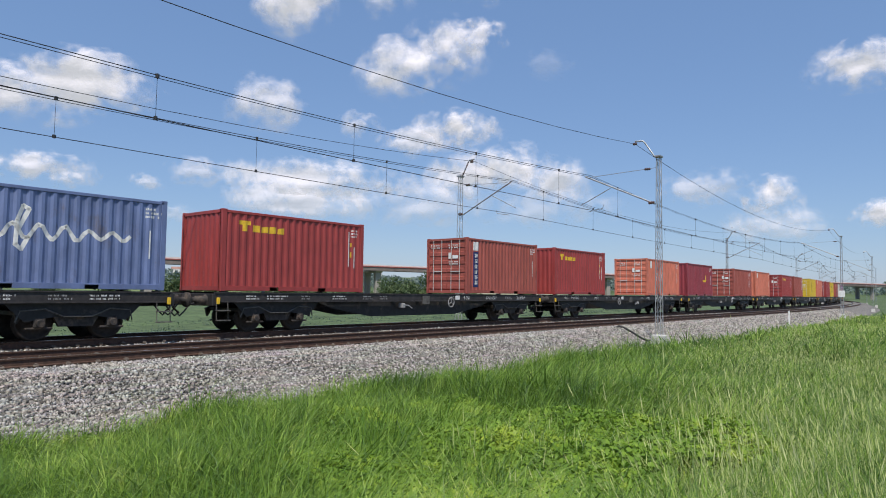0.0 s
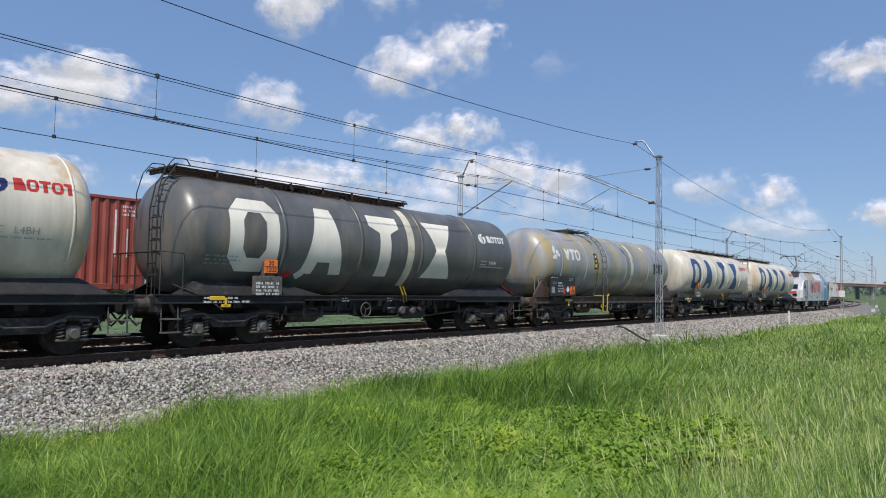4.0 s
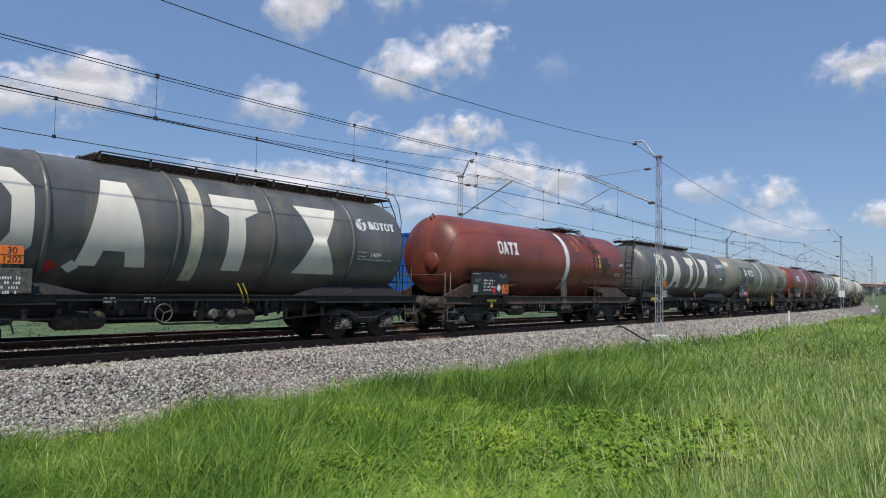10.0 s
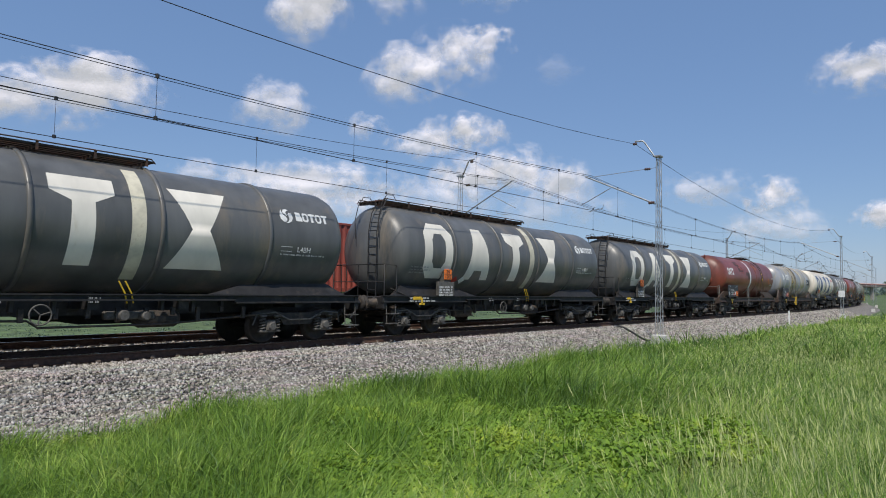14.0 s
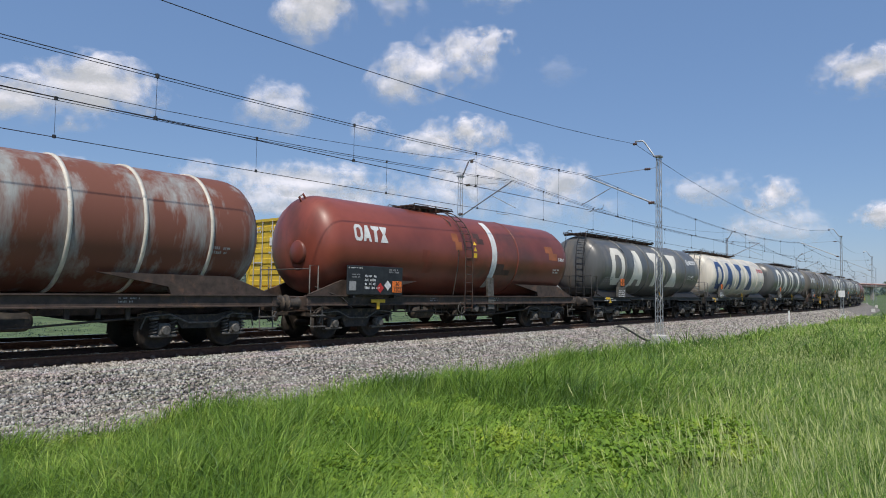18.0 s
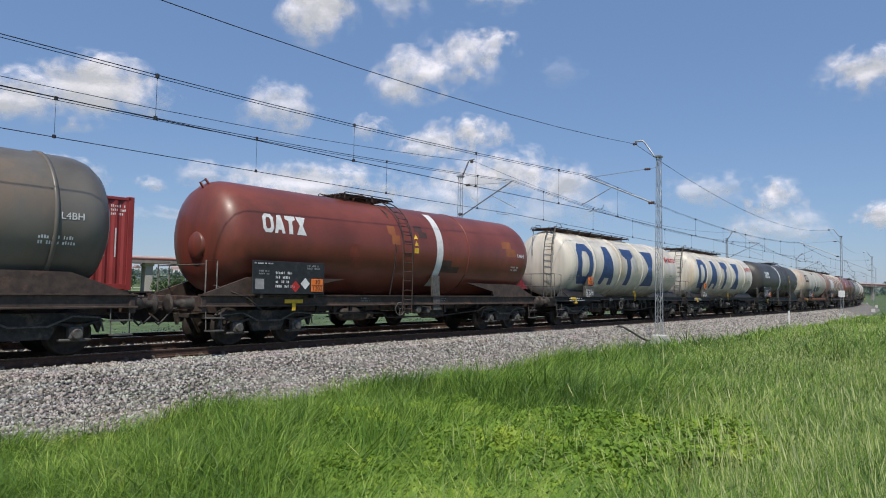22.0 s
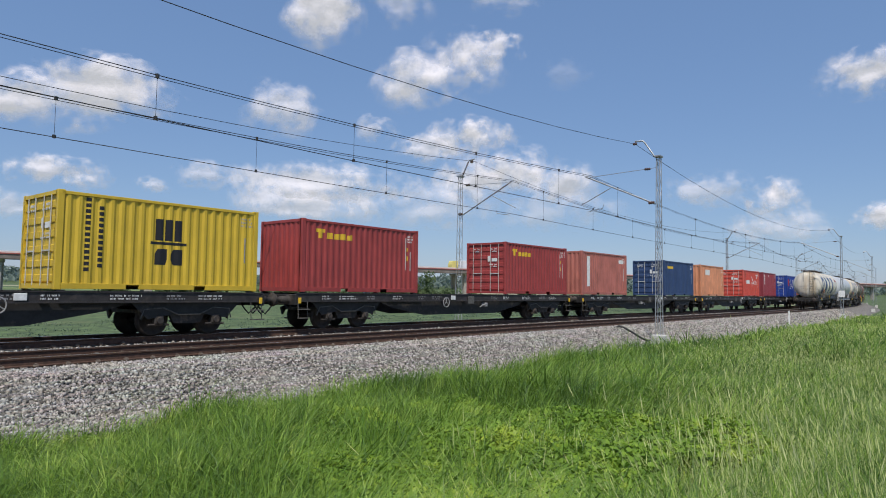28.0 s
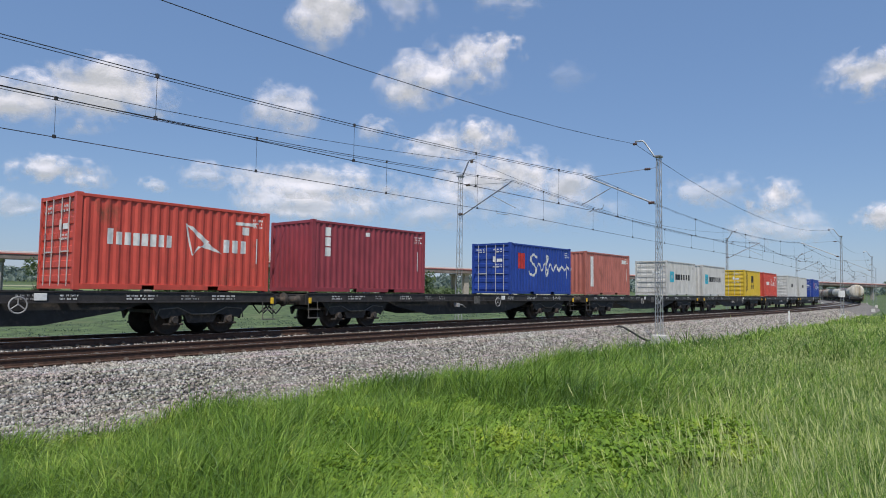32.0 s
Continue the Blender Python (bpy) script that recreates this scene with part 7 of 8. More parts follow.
def blades(name, pts, height, width, mat, seed, label, lean=1.0, wind=(0.14, 0.03), head=None, tuft=None):
    """Grass blades of two bent segments with a pointed tip."""
    x, y, r, o = pts
    rg = np.random.RandomState(seed)
    n = len(x)
    z = np.array([gz(a, b) for a, b in zip(x, y)])
    h = height * (0.55 + 0.9 * rg.rand(n))
    patch = 0.55 + 0.9 * (np.sin(x * 0.7 + 1.3 * np.sin(y * 0.5)) * np.sin(y * 0.6 + x * 0.21) * 0.5 + 0.5)
    h = h * patch * np.clip(0.3 + 0.6 * (o - 7.4), 0.3, 1.0)
    if tuft is not None:
        h = h * tuft[0]
    w = width * (0.6 + 0.8 * rg.rand(n)) * (1 + r / 13.0)
    a = rg.rand(n) * 2 * np.pi
    lx, ly = np.cos(a) * lean * rg.rand(n) + wind[0], np.sin(a) * lean * rg.rand(n) + wind[1]
    if tuft is not None:
        lx, ly = lx * 0.32 + tuft[1], ly * 0.32 + tuft[2]
    p = rg.rand(n) * np.pi
    wx, wy = np.cos(p) * w / 2, np.sin(p) * w / 2
    B = np.stack([x, y, z - 0.04], -1)
    M = B + np.stack([lx * h * 0.28, ly * h * 0.28, h * 0.55], -1)
    T = B + np.stack([lx * h * 0.95, ly * h * 0.95, h * np.clip(0.95 - 0.3 * (lx ** 2 + ly ** 2), 0.35, 1)], -1)
    W = np.stack([wx, wy, 0 * wx], -1)
    if head is None:
        v = np.stack([B - W, B + W, M + W * 0.85, M - W * 0.85, T], 1)
        tri = [(0, 1, 2), (0, 2, 3), (3, 2, 4)]
    else:
        H = T + np.stack([lx * head * 0.5, ly * head * 0.5, np.full(n, head * 0.75)], -1)
        q = T * 0.6 + H * 0.4
        v = np.stack([B - W * 0.4, B + W * 0.4, T, q - W * 0.95, q + W * 0.95, H], 1)
        tri = [(0, 1, 2), (2, 4, 3), (3, 4, 5)]
    k = v.shape[1]
    f = (np.array(tri)[None] + k * np.arange(n)[:, None, None]).reshape(-1, 3)
    me = bpy.data.meshes.new(name)
    me.vertices.add(n * k)
    me.vertices.foreach_set("co", v.reshape(-1))
    me.loops.add(f.size)
    me.loops.foreach_set("vertex_index", f.reshape(-1))
    me.polygons.add(len(f))
    me.polygons.foreach_set("loop_start", np.arange(0, f.size, 3))
    me.update(calc_edges=True)
    me.materials.append(mat)
    return tagged(new(name, me), label, "grass", kind="stuff")


rg = np.random.RandomState(11)


def thin_left(pts, lo, hi):
    """Keeps ever fewer points towards the left of a bearing range (degrees)."""
    x, y, r, o = pts
    b = np.degrees(np.arctan2(x, y))
    keep = rg.rand(len(x)) < np.clip((b - lo) / (hi - lo), 0, 1) ** 1.3
    return x[keep], y[keep], r[keep], o[keep]


def tufts(name, pts, per, spread, height, width, mat, seed, label, head=None, comb=(0.45, 0.1)):
    """Clumps of blades that fan out from their root and are combed by the wind."""
    x, y, r, o = pts
    g = np.random.RandomState(seed)
    k = len(x)
    hf = 0.4 + 1.15 * g.rand(k) ** 1.6
    gust = 0.6 + 0.4 * np.sin(x * 0.55 + 0.8 * np.sin(y * 0.35)) 
    cx, cy = comb[0] * gust + 0.25 * g.randn(k), comb[1] * gust + 0.25 * g.randn(k)
    d = g.randn(k, per, 2) * spread * (0.5 + hf[:, None, None] * 0.7)
    fan = 0.42 / spread
    bx, by = (x[:, None] + d[..., 0]).ravel(), (y[:, None] + d[..., 1]).ravel()
    q = lambda a: np.repeat(a, per)
    tl = (q(hf), q(cx) + d[..., 0].ravel() * fan, q(cy) + d[..., 1].ravel() * fan)
    return blades(name, (bx, by, q(r), q(o)), height, width, mat, seed + 1, label, 0.9, (0, 0), head, tl)


def herbs(name, pts, height, size, mat, seed, label):
    """Small leaves held out flat at uneven heights."""
    x, y, r, o = pts
    g = np.random.RandomState(seed)
    n = len(x)
    hill = 0.45 + 0.55 * (np.sin(x * 1.9 + 0.7) * np.sin(y * 1.6 + x * 0.4) * 0.5 + 0.5)
    z = np.array([gz(a, b) for a, b in zip(x, y)]) + height * hill * (0.25 + 0.75 * g.rand(n) ** 0.6)
    a = g.rand(n) * 6.283
    s = size * (0.5 + g.rand(n))
    u = np.stack([np.cos(a), np.sin(a), g.randn(n) * 0.6], -1) * s[:, None]
    w = np.stack([-np.sin(a), np.cos(a), g.randn(n) * 0.35], -1) * s[:, None] * 0.42
    c = np.stack([x, y, z], -1)
    v = np.stack([c - u * 0.5, c + w - u * 0.05, c + u * 0.55, c - w - u * 0.05], 1).reshape(-1, 3)
    return tagged(new(name, Shape().add(v.tolist(), [(4 * i, 4 * i + 1, 4 * i + 2, 4 * i + 3) for i in range(n)]).mesh(name, mat)), label, "herbs", kind="stuff")


def in_herbs(x, y):
    """The stretch of the meadow where leafy herbs stand instead of grass, with a ragged edge."""
    b, r = np.degrees(np.arctan2(x, y)), np.hypot(x, y)
    n = np.sin(x * 1.1 + 2.0) * np.sin(y * 0.9 + x * 0.3) + 0.6 * np.sin(x * 2.3 + y * 1.4)
    return (b + 5 * n > -13) & (b + 5 * n < 22) & (r + 0.8 * n > 4.3) & (r + 1.2 * n < 11.0)


def sparse(pts, share):
    """Thins the points out where the herbs stand."""
    keep = ~in_herbs(pts[0], pts[1]) | (rg.rand(len(pts[0])) < share)
    return tuple(a[keep] for a in pts)


blades("grass", meadow_points(42000, 3.2, 26, -42, 44, rg), 0.16, 0.0075, grass_green, 21, "short lush green undergrowth of grass")
tufts("grass_tufts", sparse(meadow_points(7600, 3.2, 26, -42, 44, rg, 7.8), 0.12), 50, 0.16, 0.5, 0.0066, grass_green, 121, "long lush green grass tufts combed by the wind", None, (0.95, -0.1))
tufts("grass_tufts", sparse(meadow_points(3000, 3.4, 30, -42, 44, rg, 7.7), 0.15), 44, 0.14, 0.46, 0.0066, grass_blue, 123, "dark green grass tufts", None, (0.8, 0.1))
tufts("grass_tufts", meadow_points(5600, 20, 95, 5, 46, rg, 8.0, power=0.9), 14, 0.16, 0.46, 0.011, grass_green, 125, "long green grass along the track bed")
tufts("grass_tufts", meadow_points(900, 14, 70, 0, 46, rg, 8.0, power=0.9), 18, 0.2, 0.5, 0.011, grass_blue, 127, "dark green tufts beside the track bed")
tufts("ripe_grass", thin_left(meadow_points(2700, 3.2, 24, 14, 46, rg, 10.0), 16, 29), 18, 0.16, 0.64, 0.0036, grass_pale, 129, "pale ripe grass with seed heads", 0.13, (-0.2, 0.0))
tufts("ripe_grass", thin_left(meadow_points(3400, 16, 80, 15, 46, rg, 9.5), 15, 29), 15, 0.2, 0.5, 0.0055, grass_pale, 131, "pale ripe grass farther off", 0.1, (-0.15, 0.0))
blades("seed_stalks", meadow_points(420, 3.4, 6.5, 19, 40, rg), 0.88, 0.0036, grass_pale, 25, "single tall pale seed stalks", 0.35, (-0.16, 0.0), head=0.17)
blades("seed_stalks", meadow_points(60, 3.6, 5.0, 2, 12, rg), 0.7, 0.0036, grass_pale, 27, "a few tall pale seed stalks among the herbs", 0.3, (-0.1, 0.0), head=0.15)
hx, hy, hr, ho = meadow_points(300000, 4.2, 12.5, -20, 30, rg, 9.0)
pick = in_herbs(hx, hy)
herbs("low_herbs", (hx[pick], hy[pick], hr[pick], ho[pick]), 0.42, 0.045, herb_green, 26, "low leafy yellow-green herbs among the grass")


# weeds beyond the far track
ws, wo = -45 + 150 * rg.rand(7500) ** 1.2, -2.9 - 33 * rg.rand(7500) ** 1.2
wx_, wy_ = np.array([at(a, b)[:2] for a, b in zip(ws, wo)]).T
weed_green = leaf_material("weed_green", [(0.0, (0.05, 0.085, 0.06)), (0.5, (0.10, 0.15, 0.105)), (1.0, (0.2, 0.24, 0.16))])
tufts("verge_weeds", (wx_, wy_, np.hypot(wx_, wy_), wo), 9, 0.34, 0.34, 0.014, weed_green, 141, "low grey-green weeds on the verge beyond the tracks", None, (0.2, 0.0))
# ---- the distance: hedges, hills, houses, lorries ----
far_leaf = leaf_material("far_leaf", [(0.0, (0.07, 0.11, 0.05)), (0.5, (0.105, 0.15, 0.065)), (1.0, (0.15, 0.2, 0.09))], trans=0.3)
# leaf green paled and greyed: the haze of distance is put into the base colour
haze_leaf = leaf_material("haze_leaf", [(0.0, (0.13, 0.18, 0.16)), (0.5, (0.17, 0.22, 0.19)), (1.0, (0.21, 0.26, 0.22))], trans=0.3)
bark = material("bark", (0.09, 0.065, 0.045), 0.9, 0, 0.3, 8, bump=0.4)
house_wall = material("house_wall", (0.72, 0.7, 0.67), 0.8, 0, 0.1, 0.5)
house_roof = material("house_roof", (0.34, 0.2, 0.16), 0.8, 0, 0.15, 0.6)


def foliage(n, cx, cy, cz, rx, rz, leaf, seed):
    """A crown of n small leaf sprays with uneven outline and gaps."""
    r = np.random.RandomState(seed)
    lumps = r.randn(9, 3) * np.array([rx * 0.45, rx * 0.45, rz * 0.3])
    k = r.randint(0, 9, n)
    d = r.randn(n, 3)
    d /= np.linalg.norm(d, axis=1)[:, None]
    p = lumps[k] + d * (r.rand(n, 1) ** 0.4) * np.array([rx * 0.5, rx * 0.5, rz * 0.42])
    p += np.array([cx, cy, cz])
    p[:, 2] = np.maximum(p[:, 2], 0.05)
    a, b = r.randn(n, 3) * leaf, r.randn(n, 3) * leaf
    v = np.stack([p - a, p + b, p + a, p - b], 1).reshape(-1, 3)
    return Shape().add(v.tolist(), [(4 * i, 4 * i + 1, 4 * i + 2, 4 * i + 3) for i in range(n)])


def bush(x, y, rx, h, seed, label="dense green bush in the field"):
    z = ground_z(x, y)
    b = thing("bush", label, "bush", "bushes in the field", m=pose(x, y, z - 0.1))
    st = Shape()
    r = random.Random(seed)
    for k in range(5):
        a = r.uniform(0, 6.3)
        st.tube([(0, 0, 0), (math.cos(a) * rx * 0.25, math.sin(a) * rx * 0.25, h * 0.35), (math.cos(a) * rx * 0.45, math.sin(a) * rx * 0.45, h * 0.75)], 0.05, 5)
    part("stem", st, bark, b)
    part("crown", foliage(2600, 0, 0, h * 0.48, rx, h, 0.085 * rx / 2, seed), far_leaf, b, "leafy uneven crown")


for k, (bx_, by_, rx_, h_) in enumerate(((-68, 112, 2.8, 4.0), (-54.5, 110, 2.7, 3.9), (-49, 126, 3.8, 4.8), (-43, 127, 3.0, 4.6), (-36, 150, 3.2, 4.2), (-14, 165, 3.4, 4.4), (-8, 168, 4.4, 5.0),
                                         (2, 172, 3.0, 2.8), (26, 200, 3.6, 3.2), (-95, 132, 3.0, 2.8), (-110, 150, 3.5, 3))):
    bush(bx_, by_, rx_, h_, 300 + k)


def hill_z(y):
    """The land rises gently far off."""
    return -1.7 + 26 * smooth(900, 1350, y)


def woods(name, n, x0, x1, y0, y1, h, size, seed, label):
    """Far woods: crowns of leaf sprays in a long uneven belt."""
    r = np.random.RandomState(seed)
    t = r.rand(n)
    x = x0 + (x1 - x0) * t
    y = y0 + (y1 - y0) * r.rand(n)
    top = h * (0.6 + 0.16 * np.sin(t * 37) + 0.12 * np.sin(t * 91 + 1) + 0.12 * np.sin(t * 263 + 2))
    z = np.array([hill_z(a) for a in y]) + top * r.rand(n) ** 0.7
    p = np.stack([x, y, z], -1)
    a, b = r.randn(n, 3) * size, r.randn(n, 3) * size
    v = np.stack([p - a, p + b, p + a, p - b], 1).reshape(-1, 3)
    sh = Shape().add(v.tolist(), [(4 * i, 4 * i + 1, 4 * i + 2, 4 * i + 3) for i in range(n)])
    # tall far belts get the leaf colour with painted-in haze, low hedges the plain one
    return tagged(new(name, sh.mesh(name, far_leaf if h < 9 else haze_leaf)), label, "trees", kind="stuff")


hv = [(x, y, hill_z(y) - 0.3) for y in (880, 950, 1020, 1090, 1160, 1230, 1300, 1400, 1900) for x in (-2600, -1000, -300, 420, 1200)]
hill = Shape().add(hv, [(j * 5 + i, j * 5 + i + 1, (j + 1) * 5 + i + 1, (j + 1) * 5 + i) for j in range(8) for i in range(4)], True)
tagged(new("far_hill", hill.mesh("far_hill", grass_soil)), "low green hill rising behind the fields", "hill", kind="structure")
woods("far_woods", 24000, -1500, 300, 980, 1180, 17, 1.7, 41, "belt of far woods on the horizon, haze tinted into its green")
woods("far_woods", 10000, 250, 1900, 1020, 1200, 13, 1.7, 42, "low belt of far trees, haze tinted into its green")
woods("hedge", 2600, -150, 20, 330, 336, 2.6, 0.4, 43, "low field hedge of green shrubs")

field_ochre = material("field_ochre", (0.42, 0.4, 0.26), 0.95, 0, 0.15, 0.05)
field_bright = material("field_bright", (0.3, 0.38, 0.14), 0.95, 0, 0.15, 0.05)
for (fx0, fx1, fy0, fy1), fm_, lab in (((-260, 130, 205, 216), field_ochre, "pale dry strip of field"), ((-420, 160, 300, 318), field_bright, "bright green strip of field"),
                                       ((-700, 180, 480, 560), field_ochre, "pale far field before the woods")):
    tagged(new("field", Shape().box(fx0, fx1, fy0, fy1, -2.2, -1.42).mesh("field", fm_)), lab, "field", "fields beyond the bridge", "structure")


def house(x, y, w, d, h, turn):
    z = hill_z(y)
    hs = thing("house", "small pale house with a tiled roof far off", "house", "houses on the horizon", m=pose(x, y, z, 0, 0, turn))
    part("wall", Shape().box(-w / 2, w / 2, -d / 2, d / 2, 0, h), house_wall, hs)
    part("roof", Shape().prism([(-d / 2 - 0.5, h), (d / 2 + 0.5, h), (0, h + d * 0.42)], "x", -w / 2 - 0.4, w / 2 + 0.4), house_roof, hs, "red-brown gable roof")
    for k in (-0.28, 0.0, 0.28):
        part("window", Shape().box(k * w - 0.6, k * w + 0.6, -d / 2 - 0.06, -d / 2 + 0.1, h * 0.45, h * 0.8), glass, hs)


for k in range(16):
    house(-900 + k * 52 + 17 * (k * 7 % 5), 1165 + 14 * (k * 5 % 4), 14 + k % 3 * 4, 10, 14 + k % 2 * 4, k * 23)

trailer_white = material("trailer_white", (0.75, 0.76, 0.78), 0.5, 0, 0.06, 1)


cab_yellow = material("cab_yellow", (0.72, 0.62, 0.2), 0.45, 0, 0.08, 2)


def lorry(label, cab_mat, cab_label):
    t = thing("lorry", label, "lorry", "lorries on the bridge")
    part("trailer", Shape().box(-6.0, 3.3, -1.27, 1.27, 1.0, 3.5, 0.06), trailer_white, t, "white box trailer")
    part("cab", Shape().prism([(3.6, 0.6), (6.0, 0.6), (6.0, 2.0), (5.7, 2.9), (5.3, 3.3), (3.6, 3.3)], "y", -1.22, 1.22), cab_mat, t, cab_label)
    part("window", Shape().prism([(4.7, 1.9), (5.65, 1.9), (5.45, 2.7), (4.7, 2.7)], "y", -1.25, -1.2), glass, t)
    part("chassis", Shape().box(-5.8, 5.1, -1.0, 1.0, 0.6, 1.0), plate_black, t)
    for x in (-4.4, -3.1, 2.5, 4.9):
        for y in (-1.1, 1.1):
            part("wheel", Shape().cyl("y", (x, 0, 0.5), 0.5, y - 0.15, y + 0.15, 18, 0.04), plate_black, t)
    return t


def bridge_pose(d, lane, turn):
    p = BR_A + BR_DIR * d + Vector((-BR_DIR.y, BR_DIR.x, 0)) * lane
    return pose(p.x, p.y, BR_TOP - 0.85, 0, 0, math.degrees(math.atan2(BR_DIR.y, BR_DIR.x)) + turn)


lorries = [(lorry("white articulated lorry crossing the bridge", trailer_white, "white driver's cab"), 27.0, 29.0, 18.0, 3.6, 0),
           (lorry("white lorry with a yellow cab crossing the bridge", cab_yellow, "pale yellow driver's cab"), 104.0, 29.6, -16.0, 8.8, 180)]

# ---- clouds ----
def cloud_material():
    m = bpy.data.materials.new("cloud")
    m.use_nodes = True
    n, l = m.node_tree.nodes, m.node_tree.links
    tc, info = n.new("ShaderNodeTexCoord"), n.new("ShaderNodeObjectInfo")
    sep = n.new("ShaderNodeSeparateXYZ")
    l.new(tc.outputs["UV"], sep.inputs[0])

    def math_(op, a, b=0.0, clamp=False):
        x = n.new("ShaderNodeMath")
        x.operation, x.use_clamp = op, clamp
        for s, v in ((x.inputs[0], a), (x.inputs[1], b)):
            if isinstance(v, (int, float)):
                s.default_value = v
            else:
                l.new(v, s)
        return x.outputs[0]
    u = math_("MULTIPLY", math_("SUBTRACT", sep.outputs[0], 0.5), 2.0)
    v = math_("MULTIPLY", math_("SUBTRACT", sep.outputs[1], 0.4), 2.0)
    v = math_("MAXIMUM", math_("MULTIPLY", v, 0.9), math_("MULTIPLY", v, -1.2))
    d = math_("SQRT", math_("ADD", math_("MULTIPLY", u, u), math_("MULTIPLY", v, v)))
    size = n.new("ShaderNodeAttribute")
    size.attribute_type, size.attribute_name = "OBJECT", "grain"
    sc_ = n.new("ShaderNodeVectorMath")
    sc_.operation = "SCALE"
    l.new(tc.outputs["Object"], sc_.inputs[0])
    l.new(size.outputs["Fac"], sc_.inputs["Scale"])
    off = n.new("ShaderNodeVectorMath")
    off.operation = "ADD"
    cx = n.new("ShaderNodeCombineXYZ")
    rr = math_("MULTIPLY", info.outputs["Random"], 60.0)
    for k in range(3):
        l.new(rr, cx.inputs[k])
    l.new(sc_.outputs[0], off.inputs[0])
    l.new(cx.outputs[0], off.inputs[1])
    big, fine, soft = n.new("ShaderNodeTexNoise"), n.new("ShaderNodeTexNoise"), n.new("ShaderNodeTexNoise")
    for t, sc, de, ro in ((big, 1.7, 3.0, 0.55), (fine, 4.2, 6.0, 0.55), (soft, 3.4, 4.0, 0.55)):
        t.inputs["Scale"].default_value, t.inputs["Detail"].default_value, t.inputs["Roughness"].default_value = sc, de, ro
        l.new(off.outputs[0], t.inputs["Vector"])
    f = math_("ADD", math_("MULTIPLY", math_("SUBTRACT", big.outputs["Fac"], 0.5), 1.9), math_("MULTIPLY", math_("SUBTRACT", fine.outputs["Fac"], 0.5), 1.35))
    val = math_("ADD", math_("SUBTRACT", 0.96, d), f)
    mr = n.new("ShaderNodeMapRange")
    mr.interpolation_type = "SMOOTHSTEP"
    mr.inputs[1].default_value, mr.inputs[2].default_value = 0.02, 0.95
    l.new(val, mr.inputs[0])
    edge = math_("SUBTRACT", 1.0, math_("POWER", d, 6.0), True)
    at_ = n.new("ShaderNodeAttribute")
    at_.attribute_type, at_.attribute_name = "OBJECT", "density"
    alpha = math_("MULTIPLY", math_("MULTIPLY", mr.outputs[0], edge), at_.outputs["Fac"], True)
    b = n["Principled BSDF"]
    b.inputs["Base Color"].default_value = (0.36, 0.345, 0.36, 1)
    b.inputs["Roughness"].default_value, b.inputs["Specular IOR Level"].default_value = 1.0, 0.0
    b.inputs["Emission Color"].default_value = (0.94, 0.93, 1.0, 1)     # light scattered through the droplets
    b.inputs["Emission Strength"].default_value = 0.47
    bp = n.new("ShaderNodeBump")
    bp.inputs["Strength"].default_value, bp.inputs["Distance"].default_value = 0.16, 80.0
    l.new(soft.outputs["Fac"], bp.inputs["Height"])
    l.new(bp.outputs[0], b.inputs["Normal"])
    l.new(alpha, b.inputs["Alpha"])
    return m


cloud_mat = cloud_material()
FOC = 784 / math.tan(radians(67.77 / 2))
CLOUD_R = 2600.0


def sky_point(px, py, r=CLOUD_R):
    """The place r metres off in the direction of a picture point at rest."""
    d = CAM_POSE.to_3x3() @ Vector(((px - 784) / FOC, (441 - py) / FOC, -1))
    return Vector((0, 0, EYE_Z)) + d * r


clouds = []


def cloud(x0, x1, y0, y1, drift, density=1.0, r=CLOUD_R):
    """A bulged bank of cloud that fills a stretch of sky, with its drift over the clip."""
    a, b = sky_point((x0 + x1) / 2, (y0 + y1) / 2, r), sky_point((x0 + x1) / 2 + drift[0], (y0 + y1) / 2 + drift[1], r)
    w, h = (x1 - x0) / FOC * r * 1.25, (y1 - y0) / FOC * r * 1.35
    nx, nz = 28, 18
    sh = Shape()
    v, uv = [], []
    for j in range(nz):
        for i in range(nx):
            u, t = i / (nx - 1), j / (nz - 1)
            q = max(0.0, 1 - (2 * u - 1) ** 2) * max(0.0, 1 - (2 * t - 1) ** 2)
            lump = noise.noise(Vector((u * 5 + x0 * 0.1, t * 4, y0 * 0.1))) * 0.25 + noise.noise(Vector((u * 11 + x0, t * 9, 2.0))) * 0.12
            v.append(((u - 0.5) * w, -(math.sqrt(q) * (0.9 + lump)) * h * 0.55, (t - 0.5) * h))
            uv.append((u, t))
    sh.add(v, [(j * nx + i, j * nx + i + 1, (j + 1) * nx + i + 1, (j + 1) * nx + i) for j in range(nz - 1) for i in range(nx - 1)], True)
    me = sh.mesh("cloud", cloud_mat)
    layer = me.uv_layers.new(name="UVMap")
    for lp in me.loops:
        layer.data[lp.index].uv = uv[lp.vertex_index]
    ob = tagged(new("cloud", me), "white fair-weather cumulus cloud drifting in the blue sky", "cloud", "clouds in the sky", "structure")
    ob["density"], ob["grain"] = density, 1.0 / max(h, 60.0)
    ob.visible_shadow = False
    turn = math.degrees(math.atan2(a.x, a.y))
    clouds.append((ob, pose(a.x, a.y, a.z, 0, 0, -turn), pose(b.x, b.y, b.z, 0, 0, -turn)))
    return ob


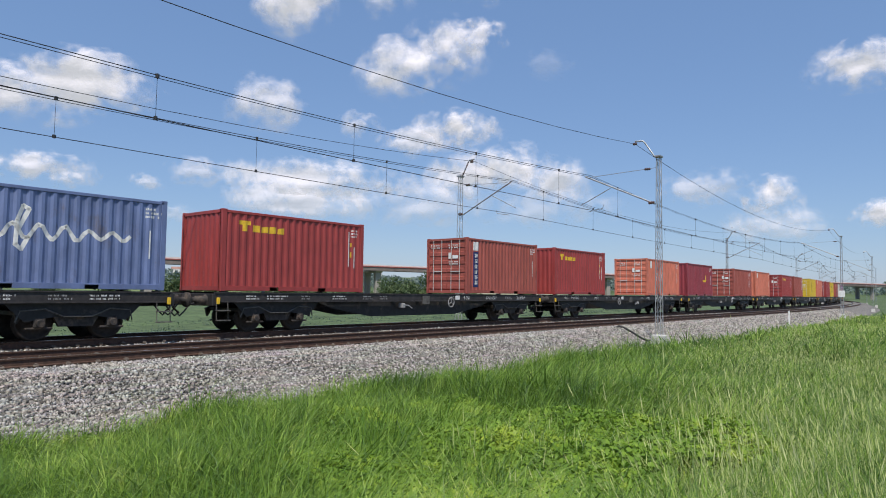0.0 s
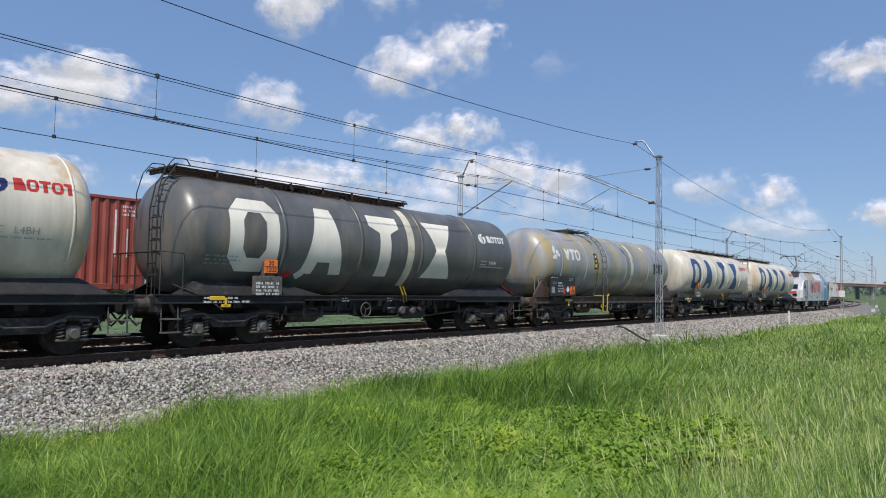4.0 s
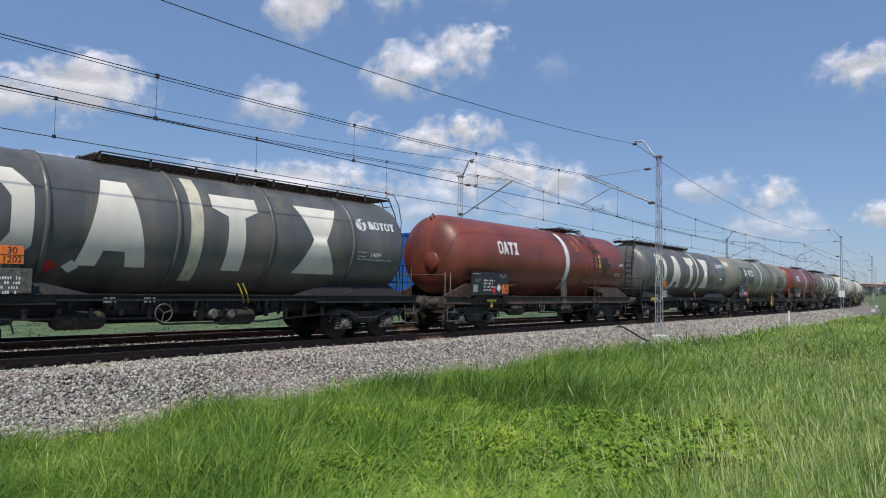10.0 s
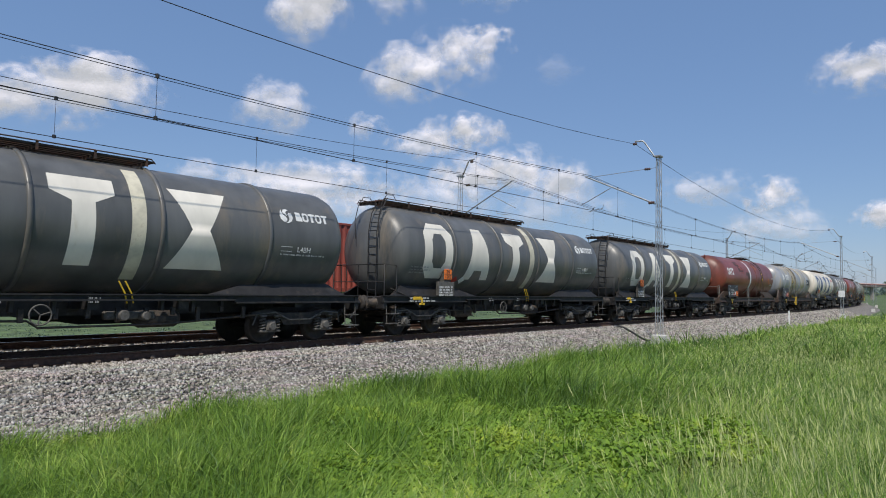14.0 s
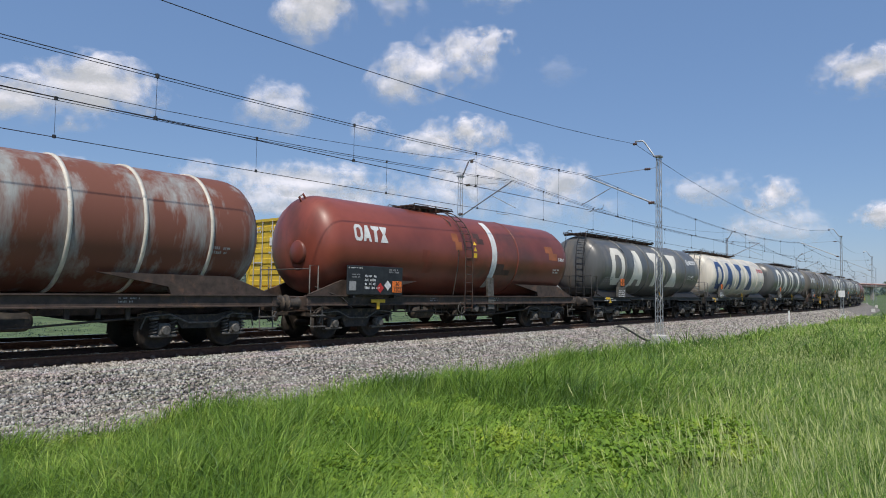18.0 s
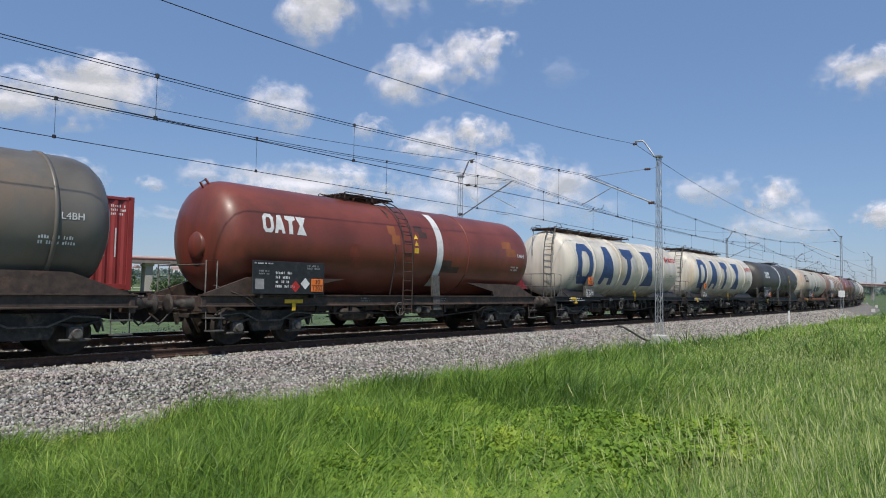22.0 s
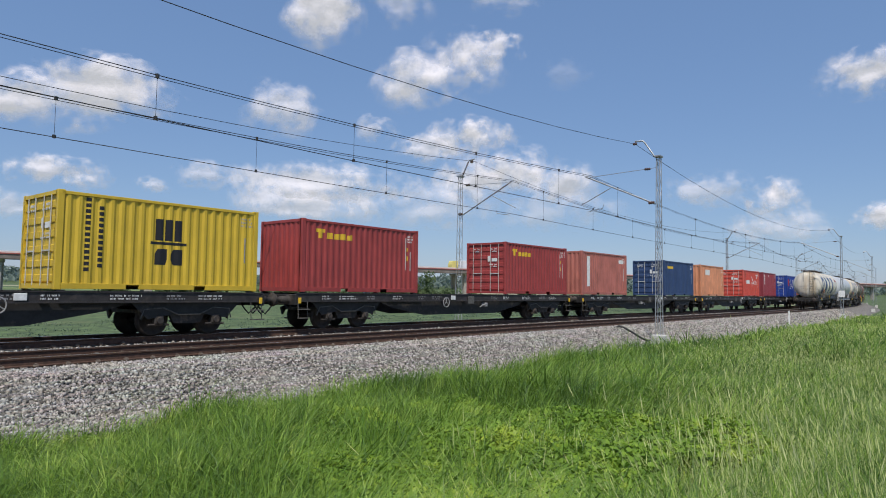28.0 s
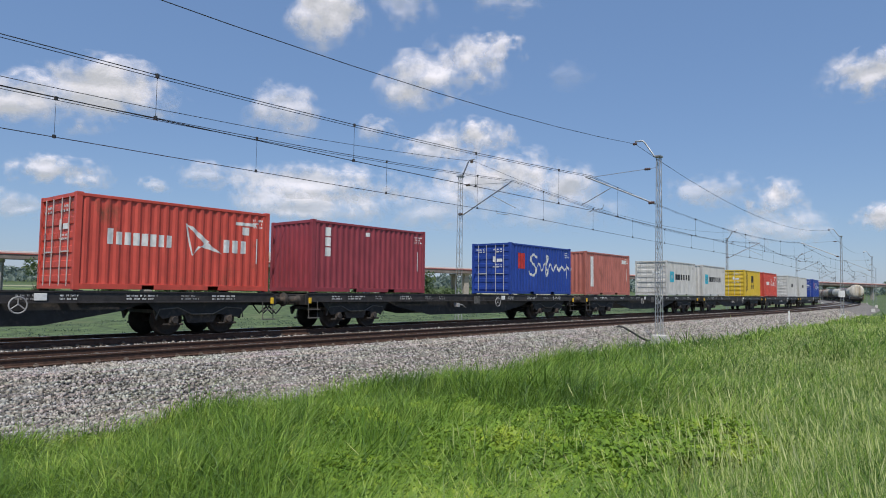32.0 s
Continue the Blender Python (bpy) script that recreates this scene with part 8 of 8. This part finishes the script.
for x0, x1, y0, y1, dr, dn in ((-120, 150, 118, 212, (42, 12), 0.95), (50, 282, 98, 192, (42, 12), 1.0), (636, 812, 78, 176, (34, 24), 1.0), (715, 862, 44, 146, (34, 24), 1.0), (782, 896, 40, 92, (34, 24), 0.8),
                               (455, 592, -45, 62, (56, 24), 1.0), (396, 548, 142, 230, (30, 12), 0.75), (735, 886, 198, 262, (30, 14), 1.0), (672, 800, 226, 278, (30, 14), 0.75),
                               (812, 972, 256, 336, (18, 8), 1.0), (752, 890, 276, 352, (18, 8), 0.9), (905, 1050, 284, 356, (18, 8), 0.85), (1440, 1610, 78, 158, (22, 14), 0.95), (1320, 1412, 312, 384, (8, 6), 1.0),
                               (1170, 1330, 302, 362, (10, 6), 0.55), (1518, 1630, 352, 400, (2, 6), 0.95), (395, 735, 285, 352, (12, 8), 0.85), (-10, 168, 270, 326, (26, 6), 0.85),
                               (598, 676, 200, 244, (30, 8), 0.5), (300, 400, 280, 328, (14, 6), 0.5), (225, 292, 308, 336, (14, 6), 0.5), (610, 730, -40, 28, (40, 20), 0.45),
                               (1285, 1450, 368, 426, (8, 4), 0.55), (920, 1010, 90, 140, (36, 20), 0.14), (780, 910, -50, 10, (44, 20), 0.45), (400, 660, 322, 386, (12, 6), 0.75),
                               (-80, 60, 330, 378, (30, 6), 0.5), (100, 220, 350, 385, (28, 6), 0.4), (630, 880, 325, 398, (14, 6), 0.55), (860, 1090, 335, 400, (12, 6), 0.4), (235, 350, 360, 392, (14, 6), 0.35)):
    cloud(x0, x1, y0, y1, dr, dn)

# ---- a butterfly passes close by ----
wing_brown = material("butterfly_wing", (0.2, 0.1, 0.045), 0.7, 0, 0.3, 90, spots=(0.05, 0.03, 0.02), spot_scale=140, spot_amount=0.5)
wing_orange = material("wing_border", (0.42, 0.2, 0.07), 0.7, 0, 0.25, 120)


def butterfly():
    b = thing("butterfly", "small brown and orange butterfly with folded wings in flight", "butterfly")
    for y in (-0.0022, 0.0022):
        g = 1 if y > 0 else -1
        fore = Shape().prism([(-0.012, 0.0), (-0.007, 0.018), (0.001, 0.033), (0.006, 0.031), (0.008, 0.018), (0.006, 0.002)], "y", y - 0.0003, y + 0.0003)
        w_ = part("fore_wing", fore, wing_brown, b, "dark brown pointed wing")
        part("wing_spot", Shape().prism([(-0.001, 0.026), (0.001, 0.031), (0.004, 0.029), (0.003, 0.025)], "y", y + g * 0.0004 - 0.0002, y + g * 0.0004 + 0.0002), wing_orange, w_)
        hind = Shape().prism([(0.004, 0.0), (-0.001, 0.014), (0.006, 0.018), (0.013, 0.015), (0.015, 0.004), (0.011, -0.003)], "y", y * 1.5 - 0.0003, y * 1.5 + 0.0003)
        w_ = part("hind_wing", hind, wing_orange, b, "orange-brown rounded wing")
        part("wing_spot", Shape().prism([(0.004, 0.004), (0.004, 0.010), (0.009, 0.011), (0.010, 0.004)], "y", y * 1.5 + g * 0.0004 - 0.0002, y * 1.5 + g * 0.0004 + 0.0002), wing_brown, w_)
    part("body", Shape().lathe([(-0.013, 0.0004), (-0.011, 0.0018), (-0.006, 0.0022), (0.0, 0.0018), (0.01, 0.0012), (0.013, 0.0003)], "x", (0, 0, -0.001), 8), plate_black, b)
    for y in (-0.001, 0.001):
        part("antenna", Shape().tube([(-0.012, y, 0), (-0.018, y * 4, 0.005), (-0.021, y * 5, 0.009)], 0.0002, 4), plate_black, b)
    return b


flier = butterfly()
FLIGHT = [(0.0, 2600, -500, 9.0), (28.5, 2600, -500, 4.0), (28.88, 1900, -60, 1.25), (29.0, 1140, 342, 0.9), (29.12, 420, 1080, 0.9), (29.5, -600, 1500, 1.2), (32.0, -3000, 1100, 5.0)]


def train_place(which, s0, t):
    """Where a vehicle stands along its track at t seconds; the container train slows a little at first."""
    if which == "tank":
        return s0 + V_TANK * t + {6: 0.15, 21: 0.45}.get(t, 0.0)       # small unevenness of its run
    slow = 0.0 if t >= 26 else -2.1 * 4 * (t / 26.0) * (1 - t / 26.0)
    return s0 - V_BOX * (t - 30.0) + slow - 0.2 + 0.28 * t / 31.0


def motions():
    """Both trains run along their tracks in opposite directions; lorries cross the bridge; the clouds drift."""
    for ob, which, s0, z, half in movers:
        off = GAP if which == "tank" else 0.0
        walk(ob, [(float(t), on_track(train_place(which, s0, t), off, z, half)) for t in range(0, 33)])
    for ob, d, t0, v, lane, turn in lorries:
        walk(ob, [(float(t), bridge_pose(d + v * (t - t0), lane, turn)) for t in (0, 8, 16, 24, 32)])
    rows = []
    for t, px, py, r in FLIGHT:
        p = sky_point(px, py, r)
        rows.append((t, pose(p.x, p.y, p.z, 0, 0, 8)))
    walk(flier, rows)
    for ob, a, b in clouds:
        walk(ob, [(0.0, a), (SECONDS, b)])


motions()
